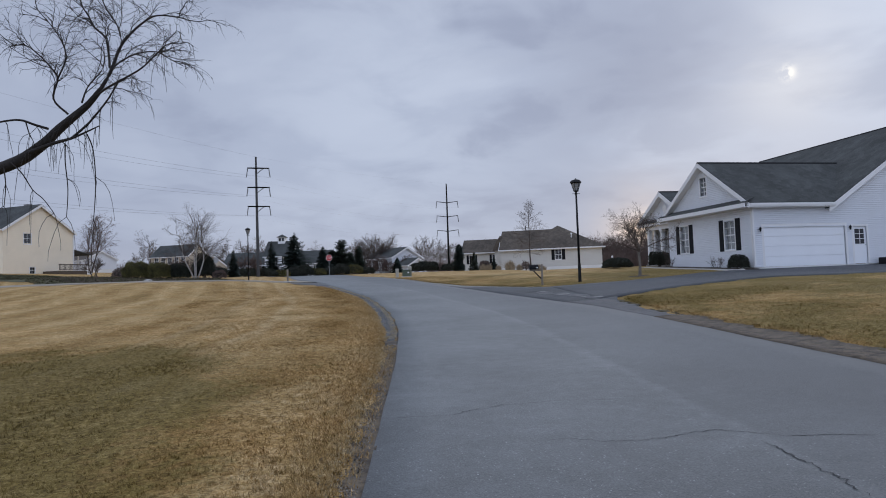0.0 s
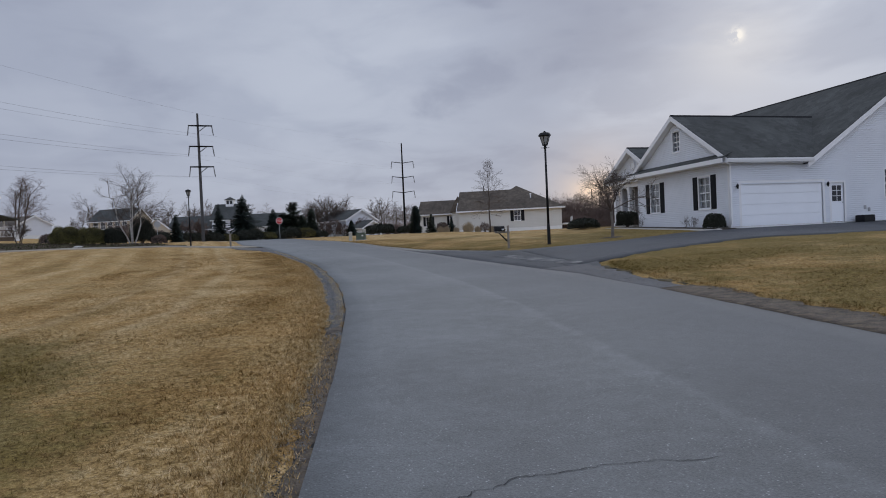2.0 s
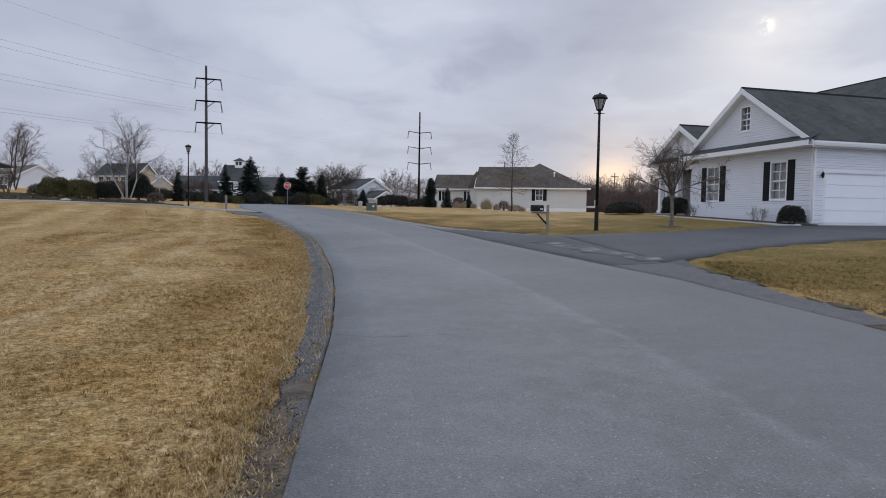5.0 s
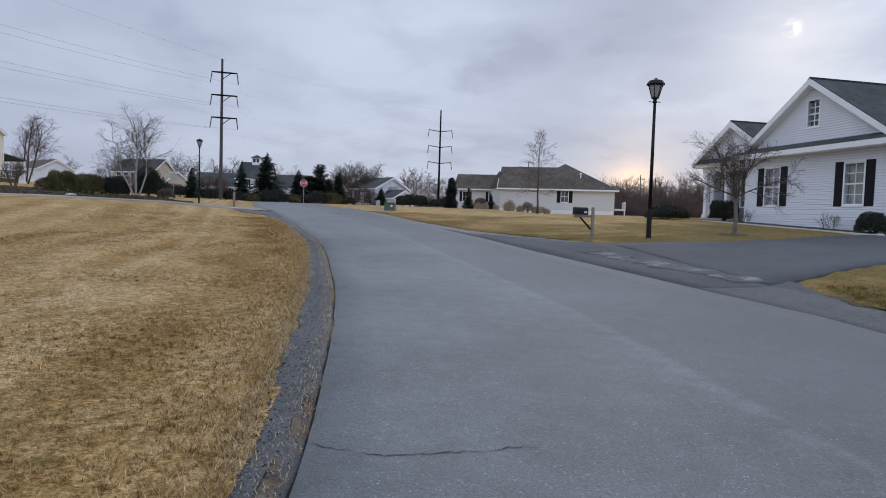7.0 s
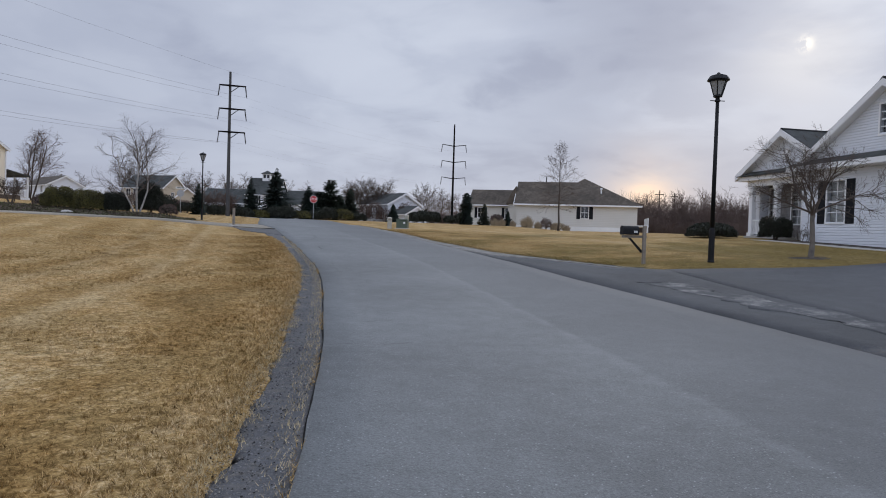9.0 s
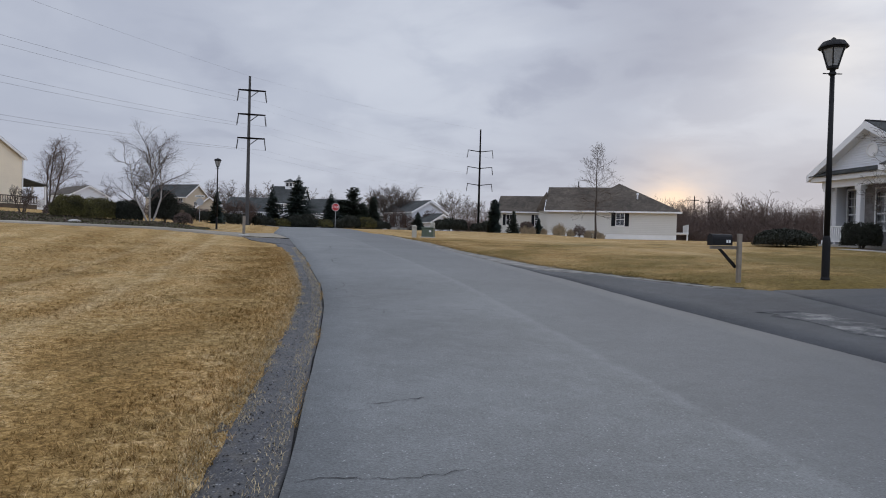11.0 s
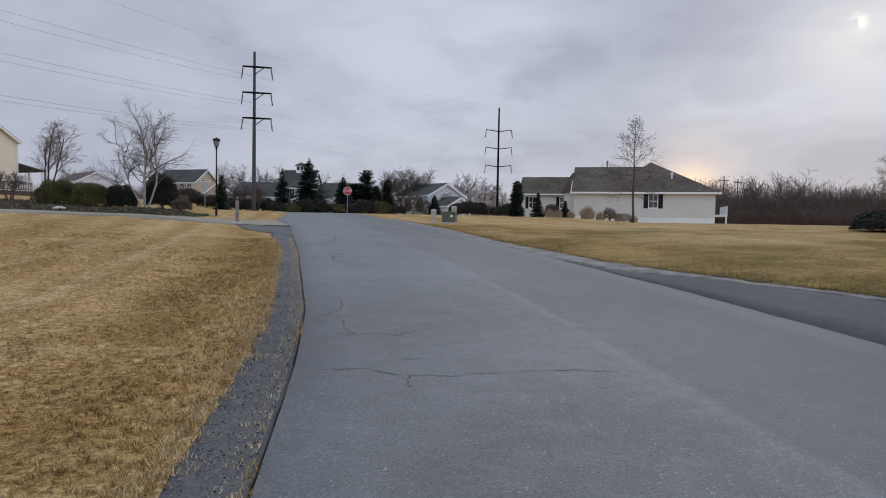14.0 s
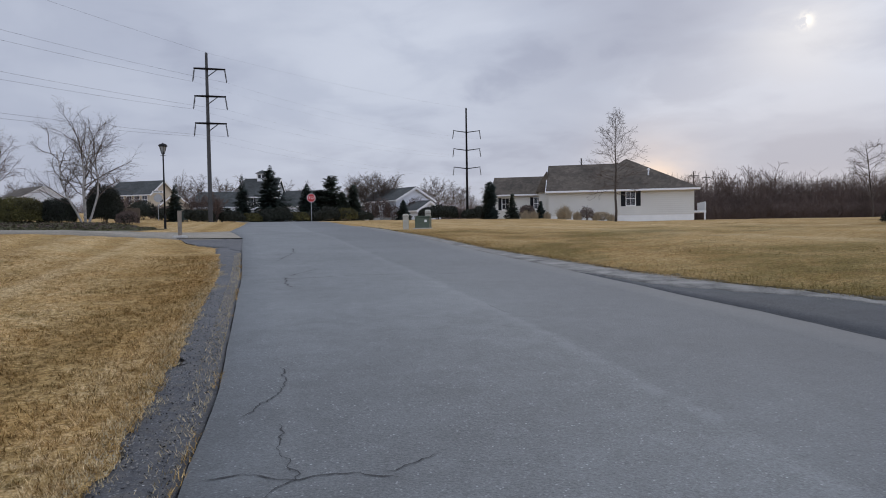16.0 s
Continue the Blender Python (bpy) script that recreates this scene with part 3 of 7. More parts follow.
def build_ground(sunk):
    """One sheet to the horizon; its columns follow the road so that the paving lies clean in it. sunk: outlines under which it lies lower."""
    us = axis_steps(-900, -2.2, [(-12, -2.2, 0.45)], 90)[:-1] + [-2.2, -1.8, -1.5, -1.2, -1.0, -0.8, -0.6, -0.45, -0.3, -0.15, 0.0, 0.1, 1.5, 3.0, 4.5, 5.9, 6.0, 6.2, 6.4, 6.6, 6.9, 7.2] + axis_steps(7.6, 900, [(7.6, 26, 0.4)], 90)
    ys = axis_steps(-160, 1300, [(-6, 62, 0.45)], 110)
    v, f, off, green = [], [], [], []
    for y in ys:
        lx, rx = left_x(min(y, 150)), right_x(min(y, 150))
        w = shoulder_w(y)
        for u in us:
            fade = clamp01((300 - abs(u)) / 250)
            x = (lx * fade + u) if u <= 0 else (lx + u * (rx - lx) / 6 if u <= 6 else (rx - 6) * fade + u)
            z = ground_z(x, y)
            d = -u if u < 0 else u - 6
            paved = (0 < u < 6 and y < 150) or (u <= 0 and -u < w - 0.1 and -5 < y < 48) or any(in_poly(x, y, p) for p in sunk if abs(x) < 130 and y < 70)
            near = any(in_poly(x + a, y + b, p) for p in sunk for a, b in ((0.8, 0), (-0.8, 0), (0, 0.8), (0, -0.8))) if (abs(x) < 130 and y < 70) else False
            if paved:
                z -= 0.06
            elif y < 80 and not near:
                k = clamp01((d - w - 0.1) / 0.8)
                z += 0.025 * k + 0.02 * noise.noise((x * 0.7, y * 0.7, 0.3)) * k
            v.append((x, y, z))
            off.append(d if u < 0 else 0.45 * d)
            green.append(green_of(u, y))
    w = len(us)
    for j in range(len(ys) - 1):
        for i in range(w - 1):
            f.append((j * w + i, j * w + i + 1, (j + 1) * w + i + 1, (j + 1) * w + i))
    me = bpy.data.meshes.new("ground")
    me.from_pydata(v, [], f)
    for nm, data in (("off", off), ("green", green)):
        a = me.attributes.new(nm, "FLOAT", "POINT")
        a.data.foreach_set("value", data)
    me.materials.append(M_LAWN)
    me.polygons.foreach_set("use_smooth", [True] * len(me.polygons))
    ob = new("ground", me)
    tagged(ob, "straw-coloured dormant lawn with faint mowing bands and green patches", "lawn", kind="structure")
    return ob


def shoulder_w(y):
    return float(np.interp(y, [-5, 2, 8, 12, 15, 20, 28, 36, 44, 48], [0.2, 0.22, 0.26, 0.32, 0.46, 0.48, 0.46, 0.5, 0.8, 1.2]))


def strip(name, left, right, material, lift, label, category, rows=6, thick=0.05, kind="structure", wobble=0.0, rough=0.0):
    """A paved sheet between two lines with as many points, laid on the land with its edges turned down."""
    mb = MB()
    n = len(left)
    wobble = wobble if isinstance(wobble, tuple) else (wobble, wobble)
    for i in range(n):
        for k in range(rows + 1):
            t = k / rows
            x, y = left[i][0] * (1 - t) + right[i][0] * t, left[i][1] * (1 - t) + right[i][1] * t
            wb = wobble[0 if k == 0 else 1] if k in (0, rows) else 0.0
            if wb:
                x += wb * (noise.noise((x * 1.7, y * 1.7, 4.0 + k)) + 0.7 * noise.noise((x * 5.3, y * 5.3, 2.0 + k)))
                y += wb * 0.4 * noise.noise((x * 2.7, y * 2.7, 9.0 + k))
            mb.v.append((x, y, ground_z(x, y) + lift + rough * noise.noise((x * 6, y * 6, 1.5))))
    w = rows + 1
    for i in range(n - 1):
        for k in range(rows):
            mb.f.append((i * w + k, i * w + k + 1, (i + 1) * w + k + 1, (i + 1) * w + k))
    for side in (0, rows):
        b = len(mb.v)
        for i in range(n):
            x, y, z = mb.v[i * w + side]
            mb.v.append((x, y, z - thick))
        for i in range(n - 1):
            q = (i * w + side, (i + 1) * w + side, b + i + 1, b + i)
            mb.f.append(q if side == 0 else q[::-1])
    for row in (0, n - 1):
        b = len(mb.v)
        for k in range(w):
            x, y, z = mb.v[row * w + k]
            mb.v.append((x, y, z - thick))
        for k in range(rows):
            mb.f.append((row * w + k, b + k, b + k + 1, row * w + k + 1))
    me = mb.mesh(name, material, True)
    ac = me.attributes.new("across", "FLOAT", "POINT")
    ac.data.foreach_set("value", [(i % w) / rows if i < n * w else 0.0 for i in range(len(mb.v))])
    ob = new(name, me)
    return tagged(ob, label, category, kind=kind)


def at_same(line, ys):
    a = sorted((y, x) for x, y in line)
    return [(float(np.interp(y, [p[0] for p in a], [p[1] for p in a])), y) for y in ys]

# ---- ground, roads ----
def resample(line, n):
    d = [0.0]
    for a, b in zip(line, line[1:]):
        d.append(d[-1] + math.dist(a, b))
    return [(float(np.interp(d[-1] * i / (n - 1), d, [p[0] for p in line])), float(np.interp(d[-1] * i / (n - 1), d, [p[1] for p in line]))) for i in range(n)]


ROAD_Y = [-60, -30, -10] + [i * 0.45 for i in range(-11, 170)] + list(range(77, 151, 2))
sh_y = [i * 0.45 for i in range(-9, 107)]
side_front = resample(smooth_line([(-7.8, 49.2), (-9.6, 47.6), (-14.6, 45.1), (-20, 43.9), (-30, 41.5), (-60, 34.5), (-120, 21)], 1.5), 70)
side_back = resample(smooth_line([(-11.4, 58.9), (-13.2, 57.4), (-17.5, 57.3), (-24, 57.0), (-34, 55), (-62, 47.5), (-122, 33)], 1.5), 70)
ap_y = [i * 0.5 for i in range(31, 73)]
apron_left = [(right_x(y) + 0.02, y) for y in ap_y]
apron_right = at_same(GRASS_RIGHT + GRASS_RIGHT2, ap_y)
dr_low = resample(smooth_line([(6.3, 19.2), (7.6, 20.2), (10.0, 21.8), (13.4, 22.9), (18.7, 23.3), (30, 25.0)], 0.5), 60)
dr_up = resample(smooth_line([(6.3, 28.2), (7.7, 28.2), (10.4, 28.2), (13.5, 29.3), (16.0, 30.6), (17.9, 31.55), (29, 33.4)], 0.5), 60)
corner_out = resample([(-8.08, 48.6), (-9.1, 48.2), (-10.0, 47.4)], 14)
corner_in = resample([(-6.0, 41.6), (-7.1, 43.4), (-8.7, 45.0)], 14)
build_ground([corner_out + corner_in[::-1], side_front + side_back[::-1], apron_left + apron_right[::-1], dr_low + dr_up[::-1]])
fine_y = [i * 0.2 for i in range(-20, 242)]
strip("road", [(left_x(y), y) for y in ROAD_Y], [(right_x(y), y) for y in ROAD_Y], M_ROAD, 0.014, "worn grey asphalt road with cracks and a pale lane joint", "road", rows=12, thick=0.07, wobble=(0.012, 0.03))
strip("side_road", side_front, side_back, M_STREET, 0.002, "pale grey asphalt side street meeting the road", "road", rows=5)
strip("joint", [(left_x(y) - 0.08, y) for y in fine_y], [(left_x(y) + 0.05, y) for y in fine_y], M_JOINT, -0.018, "dark soil in the joint along the asphalt", "joint", rows=1, thick=0.02)
sy = [y for y in fine_y if y > 9.6]
strip("shoulder", [(left_x(y) - shoulder_w(y) * clamp01(0.12 + (y - 9.6) / 2.5), y) for y in sy], [(left_x(y) - 0.016, y) for y in sy], M_SHOULDER, -0.004, "crumbling dark asphalt shoulder along the lawn", "road shoulder", rows=6, wobble=(0.16, 0.02), rough=0.012)
strip("shoulder", corner_in, corner_out, M_SHOULDER, -0.002, "crumbling dark asphalt at the street corner", "road shoulder", rows=4, wobble=(0.16, 0.02))
rid = resample([(-8.1, 48.72), (-9.1, 48.3), (-10.1, 47.45)], 12)
strip("asphalt_lip", rid, [(x, y + 0.07) for x, y in rid], M_JOINT, 0.035, "dark broken lip of asphalt at the corner", "joint", rows=1, thick=0.06, wobble=(0.02, 0.02))
ey = [y for y in fine_y if y < 13.5]
strip("soil_edge", [(left_x(y) - 0.1 - 0.22 * clamp01((13.5 - y) / 4), y) for y in ey], [(left_x(y) + 0.02 - 0.05 * clamp01((y - 8) / 4), y) for y in ey], M_DIRT, -0.004, "bare pebbly soil and thatch along the road's edge", "verge", rows=9, wobble=(0.16, 0.0), rough=0.03)
strip("driveway_apron", apron_left, apron_right, M_DRIVE, 0.0, "dark asphalt driveway mouth beside the road", "driveway", rows=4, wobble=0.05)
strip("driveway", dr_low, dr_up, M_DRIVE, 0.0015, "dark sealed asphalt driveway leading to the garage", "driveway", rows=8, wobble=0.08)
vy0 = [y for y in fine_y if 12.0 < y < 19.3]
strip("shoulder", [(right_x(y) - 0.02, y) for y in vy0], [(right_x(y) + 0.6 + 0.8 * clamp01((y - 14) / 5), y) for y in vy0], M_SHOULDER, 0.006, "crumbling dark asphalt edge by the driveway", "road shoulder", rows=4, wobble=(0.02, 0.2), rough=0.008)
vy1 = [y for y in fine_y if y < 12.6]
strip("verge", [(right_x(y) - 0.02, y) for y in vy1], [(right_x(y) + 0.66 + 0.75 * clamp01((y - 14) / 5), y) for y in vy1], M_DIRT, 0.019, "bare soil edge between road and lawn", "verge", rows=3, wobble=(0.02, 0.26))
vy = [28.6 + 0.2 * i for i in range(190)]
g2 = at_same(GRASS_RIGHT2, vy)
strip("gravel_verge", [((x - 0.34 - 0.1 * math.sin(y)) * (1 - clamp01((y - 32) / 4)) + (right_x(y) - 0.05) * clamp01((y - 32) / 4), y) for x, y in g2], [(x + 0.1, y) for x, y in g2], M_GRAVEL, 0.009, "grey gravel edge along the asphalt", "verge", rows=3, wobble=(0.12, 0.2))


sod_y = [i * 0.2 for i in range(5, 92)]
strip("sod_edge", [(x - 0.05, y) for x, y in at_same(GRASS_RIGHT, sod_y)], [(x + 0.1, y) for x, y in at_same(GRASS_RIGHT, sod_y)], M_TURF, 0.008, "dark broken edge of the turf", "turf edge", rows=3, wobble=(0.2, 0.2), rough=0.03)
strip("sod_edge", [(x + 0.03, y) for x, y in g2], [(x + 0.17, y) for x, y in g2], M_TURF, 0.012, "dark broken edge of the turf", "turf edge", rows=3, wobble=(0.2, 0.2), rough=0.03)


def pile_patch(name, cx, cy, rx, ry, ang, material, lift, label, category, kind="structure", seed=1):
    """A ragged flat patch lying on the land."""
    mb = MB()
    n, rings = 40, 4
    c, s = math.cos(ang), math.sin(ang)
    mb.v.append((cx, cy, ground_z(cx, cy) + lift))
    for r in range(1, rings + 1):
        for i in range(n):
            a = 2 * math.pi * i / n
            k = r / rings * (1 + 0.28 * noise.noise((math.cos(a) * 1.7 + seed, math.sin(a) * 1.7, seed * 2.3)) + 0.3 * noise.noise((math.cos(a) * 5 + seed, math.sin(a) * 5, seed * 1.3)))
            u, w = rx * k * math.cos(a), ry * k * math.sin(a)
            x, y = cx + u * c - w * s, cy + u * s + w * c
            mb.v.append((x, y, ground_z(x, y) + lift - (min(0.02, lift) if r == rings else 0)))
    for i in range(n):
        mb.f.append((0, 1 + i, 1 + (i + 1) % n))
    for r in range(rings - 1):
        for i in range(n):
            j = (i + 1) % n
            a, b = 1 + r * n, 1 + (r + 1) * n
            mb.f.append((a + i, b + i, b + j, a + j))
    ob = new(name, mb.mesh(name, material, True))
    return tagged(ob, label, category, kind=kind)


du_y = [19.6 + 0.2 * i for i in range(31)]
strip("dust_patch", [(6.38 - 0.215 * (y - 19.6) - 0.34, y) for y in du_y], [(6.38 - 0.215 * (y - 19.6) + 0.34, y) for y in du_y], M_PALE, 0.0055, "pale worn dusty streak in the driveway mouth", "dust patch", rows=6, thick=0.003, wobble=(0.3, 0.3))

# ---- trees ----


def unit(v):
    l = math.sqrt(v[0] * v[0] + v[1] * v[1] + v[2] * v[2]) or 1.0
    return (v[0] / l, v[1] / l, v[2] / l)


def grow(rng, wood, twig, p, d, length, r, level, spec):
    """One branch and what grows from it. spec: branches per level, droop per level, shortest radius, spread in degrees."""
    kids, lift, rmin, spread = spec[:4]
    reach = spec[5] if len(spec) > 5 else 1.0
    last = level >= len(kids)
    segs = 5 if level == 0 else (4 if not last else 3)
    pts, rad = [p], [r]
    wob = spec[4] if level == 0 and len(spec) > 4 else (0.10 if level == 0 else 0.2)
    tip = max(rmin, r * (0.35 if not last else 0.3))
    for i in range(segs):
        d = unit((d[0] + rng.gauss(0, wob), d[1] + rng.gauss(0, wob), d[2] + rng.gauss(0, wob) + lift[min(level, len(lift) - 1)]))
        p = (p[0] + d[0] * length / segs, p[1] + d[1] * length / segs, p[2] + d[2] * length / segs)
        pts.append(p)
        rad.append(max(rmin, r + (tip - r) * (i + 1) / segs))
    (wood if level <= 0 else twig).tube(pts, rad, 7 if r > 0.06 else (5 if r > 0.02 else 3), cap=False)
    if last:
        return
    for k in range(kids[level]):
        t = 0.28 + 0.72 * (k + rng.random()) / kids[level] if level else 0.3 + 0.7 * (k + rng.random() * 0.8) / kids[level]
        i = min(segs - 1, int(t * segs))
        u = t * segs - i
        q = tuple(pts[i][c] * (1 - u) + pts[i + 1][c] * u for c in range(3))
        e = unit(tuple(pts[i + 1][c] - pts[i][c] for c in range(3)))
        a = rng.random() * 2 * math.pi
        s = math.radians(spread[min(level, len(spread) - 1)] * (0.7 + 0.6 * rng.random()))
        o = unit((math.cos(a) - e[0] * (math.cos(a) * e[0] + math.sin(a) * e[1]), math.sin(a) - e[1] * (math.cos(a) * e[0] + math.sin(a) * e[1]), -e[2] * (math.cos(a) * e[0] + math.sin(a) * e[1])))
        nd = unit(tuple(e[c] * math.cos(s) + o[c] * math.sin(s) for c in range(3)))
        ln = length * (reach * (0.62 - 0.26 * t) if level == 0 else 0.58 - 0.2 * t) * (0.75 + 0.5 * rng.random())
        grow(rng, wood, twig, q, nd, ln, max(rmin, r * (0.5 - 0.2 * t)), level + 1, spec)


def bare_tree(x, y, h, seed, label, r=0.12, kids=(9, 6, 5), lift=(0.05, 0.1, 0.06, 0.0), rmin=0.008, spread=(45, 40, 40), bark=None, twigs=None, stems=1, name="tree", category="tree", lean=(0, 0), wob=0.08, splay=0.35, reach=1.0):
    rng = random.Random(seed)
    wood, twig = MB(), MB()
    for k in range(stems):
        a = 2 * math.pi * (k + 0.3) / stems
        d = unit((lean[0] + (splay * math.cos(a) if stems > 1 else 0), lean[1] + (splay * math.sin(a) if stems > 1 else 0), 1))
        o = 0.12 if stems > 1 else 0.0
        grow(rng, wood, twig, (o * math.cos(a), o * math.sin(a), -0.15), d, h * (0.8 if stems == 1 else 0.75 + 0.15 * rng.random()), r, 0, (kids, lift, rmin, spread, wob, reach))
    ob = thing(name, pose(x, y, ground_z(x, y), 0, 0, 0), label, category)
    part("trunk", wood, bark or M_BARK, ob, smooth=True)
    part("crown", twig, twigs or M_TWIG, ob, smooth=True)
    return ob


def conifer(x, y, h, w, seed, label, material=None, shape=1.0, dens=1.0, base=0.03, name="spruce_tree"):
    """Whorls of drooping boughs with overlapping needle sprays round a shaded heart."""
    rng = random.Random(seed)
    wood, leaf = MB(), MB()
    wood.tube([(0, 0, -0.2), (0, 0, h * 0.5), (0, 0, h * 0.98)], [0.02 * h, 0.012 * h, 0.02], 6)
    z = h * base
    while z < h * 0.99:
        t = (z / h - base) / (1 - base)
        reach = w / 2 * ((1 - t) ** shape * (0.75 + 0.4 * rng.random()) + 0.2 * (1 - t) * noise.noise((t * 6.0, seed, 0.5))) + 0.03
        n = max(4, int((6 + 13 * (1 - t)) * dens))
        for k in range(n):
            a = rng.random() * 2 * math.pi
            lobe = 1 + 0.3 * noise.noise((math.cos(a) * 1.3 + seed, math.sin(a) * 1.3, t * 4.0))
            ln = reach * lobe * (0.55 + 0.7 * rng.random())
            drop = -0.25 - 0.3 * rng.random() + 0.75 * t
            ex, ey, ez = ln * math.cos(a), ln * math.sin(a), z + drop * ln
            wood.tube([(0, 0, z), (ex, ey, ez)], [0.015, 0.005], 3, cap=False)
            m = max(2, int(ln / 0.15))
            for i in range(m):
                u = (i + 0.7) / m
                px, py, pz = ex * u, ey * u, z + (ez - z) * u
                sz = min(0.14 + 0.14 * (1 - u) + 0.08 * rng.random(), 0.06 + 0.3 * ln)
                for side in (-1, 1, 0):
                    b = a + side * (0.8 + 0.5 * rng.random())
                    qx, qy = px + sz * 1.7 * math.cos(b), py + sz * 1.7 * math.sin(b)
                    qz = pz + sz * (rng.random() - 0.8)
                    nx, ny = -math.sin(b) * sz * 0.38, math.cos(b) * sz * 0.38
                    leaf.poly([(px - nx, py - ny, pz - 0.05 * rng.random()), (px + nx, py + ny, pz + 0.06 * rng.random()), (qx, qy, qz)])
        z += h * 0.024 + 0.07 * rng.random() * (1 - 0.6 * t)
    ob = thing(name, pose(x, y, ground_z(x, y)), label, "evergreen tree")
    part("trunk", wood, M_BARK, ob)
    part("crown", leaf, material or M_SPRUCE, ob)
    return ob


def shrub(x, y, rx, ry, h, seed, label, material, leaf=0.07, count=2600, name="shrub", flat=0.75, zoff=0.0, straggle=0.12):
    """A crown of many small leaves over a twiggy frame."""
    rng = random.Random(seed)
    wood, lf = MB(), MB()
    for k in range(9):
        a = rng.random() * 6.283
        q = 0.55 * rng.random() ** 0.5
        wood.tube([(0.1 * rx * math.cos(a), 0.1 * ry * math.sin(a), -0.05), (q * rx * math.cos(a), q * ry * math.sin(a), h * 0.5), (1.3 * q * rx * math.cos(a + 0.3), 1.3 * q * ry * math.sin(a + 0.3), h * 0.85)], [0.025, 0.015, 0.006], 4)
    for k in range(count):
        a, u = rng.random() * 6.283, rng.random()
        el = math.asin(min(1.0, max(-0.25, -0.25 + 1.25 * u)))
        lump = 1 + 0.16 * noise.noise((math.cos(a) * 2.3 + seed, math.sin(a) * 2.3, el * 2.0)) + straggle * (rng.random() - 0.55)
        rad = lump * (0.72 + 0.28 * rng.random() ** 0.4)
        ce = max(0.0, math.cos(el)) ** flat
        px, py = rx * rad * ce * math.cos(a), ry * rad * ce * math.sin(a)
        pz = h * (0.30 + 0.70 * max(-0.4, math.sin(el)) * rad)
        s = leaf * (0.6 + 0.8 * rng.random())
        d1 = unit((rng.gauss(0, 1), rng.gauss(0, 1), rng.gauss(0, 1)))
        d2 = unit((rng.gauss(0, 1), rng.gauss(0, 1), rng.gauss(0, 1)))
        lf.poly([(px - d1[0] * s, py - d1[1] * s, pz - d1[2] * s), (px + d2[0] * s * 0.6, py + d2[1] * s * 0.6, pz + d2[2] * s * 0.6), (px + d1[0] * s, py + d1[1] * s, pz + d1[2] * s), (px - d2[0] * s * 0.6, py - d2[1] * s * 0.6, pz - d2[2] * s * 0.6)])
    # added solid dark core, keeps sky from showing through the leaves
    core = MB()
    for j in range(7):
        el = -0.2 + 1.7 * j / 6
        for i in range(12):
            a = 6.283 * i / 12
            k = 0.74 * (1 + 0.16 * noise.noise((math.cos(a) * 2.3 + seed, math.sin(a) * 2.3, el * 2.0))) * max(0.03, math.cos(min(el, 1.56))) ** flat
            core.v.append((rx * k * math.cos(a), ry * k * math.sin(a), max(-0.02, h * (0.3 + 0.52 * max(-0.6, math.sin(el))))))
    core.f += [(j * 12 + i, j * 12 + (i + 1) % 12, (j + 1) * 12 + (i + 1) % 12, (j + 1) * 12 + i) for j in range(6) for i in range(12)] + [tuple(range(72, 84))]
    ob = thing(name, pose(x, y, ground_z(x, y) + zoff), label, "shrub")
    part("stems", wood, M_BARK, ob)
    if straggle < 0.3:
        part("inner_core", core, M_BOX, ob, "solid dark core added inside the foliage")
    part("foliage", lf, material, ob)
    return ob


# ---- houses ----


def courses(mb, a0, a1, z0, z1, step, place, holes=(), top=None, thick=0.14, lap=0.03):
    """Lapped boards from z0 to z1 between a0 and a1, cut round the holes (a, b, c, d) and under a gable top (centre, rise, half width). place(a, out, z) gives the point."""
    n = int(math.ceil((z1 - z0) / step - 1e-6))
    known = {}

    def vert(p):
        key = (round(p[0], 4), round(p[1], 4), round(p[2], 4))
        if key not in known:
            known[key] = len(mb.v)
            mb.v.append(p)
        return known[key]
    marks = sorted({a0, a1} | {h[0] for h in holes} | {h[1] for h in holes} | ({top[0]} if top else set()))
    for i in range(n):
        lo, hi = z0 + i * step, min(z1, z0 + (i + 1) * step)
        mid = (lo + hi) / 2
        s0, s1 = a0, a1
        w0, w1 = a0, a1
        if top:
            c, rise, half = top
            low, reach = half * (1 - (lo - z0) / rise), half * (1 - (hi - z0) / rise)
            if low < 0.02:
                break
            reach = max(0.01, reach)
            s0, s1 = max(a0, c - reach), min(a1, c + reach)
            w0, w1 = max(a0, c - low), min(a1, c + low)
        edges = [s0] + [m for m in marks if s0 + 0.005 < m < s1 - 0.005] + [s1]
        cells = [(s, e) for s, e in zip(edges, edges[1:]) if not any(h[0] - 0.001 <= (s + e) / 2 <= h[1] + 0.001 and h[2] < mid < h[3] for h in holes)]
        for q, (s, e) in enumerate(cells):
            sl, el = (w0 if s == s0 else s), (w1 if e == s1 else e)
            bend = lo + (hi - lo) * 0.66
            sm, em = sl + (s - sl) * 0.66, el + (e - el) * 0.66
            A = [vert(place(*p)) for p in ((sl, lap, lo), (sm, lap * 0.8, bend), (s, 0.0, hi), (s, -thick, hi), (sl, -thick, lo))]
            B = [vert(place(*p)) for p in ((el, lap, lo), (em, lap * 0.8, bend), (e, 0.0, hi), (e, -thick, hi), (el, -thick, lo))]
            for j in range(5):
                i2 = (j + 1) % 5
                mb.f.append((A[j], A[i2], B[i2], B[j]))
            if q == 0 or cells[q - 1][1] < s - 0.001:
                mb.f.append(tuple(A[::-1]))
            if q == len(cells) - 1 or cells[q + 1][0] > e + 0.001:
                mb.f.append(tuple(B))
    return mb


def front_place(y0):
    return lambda a, o, z: (a, y0 - o, z)


def back_place(y0):
    return lambda a, o, z: (a, y0 + o, z)


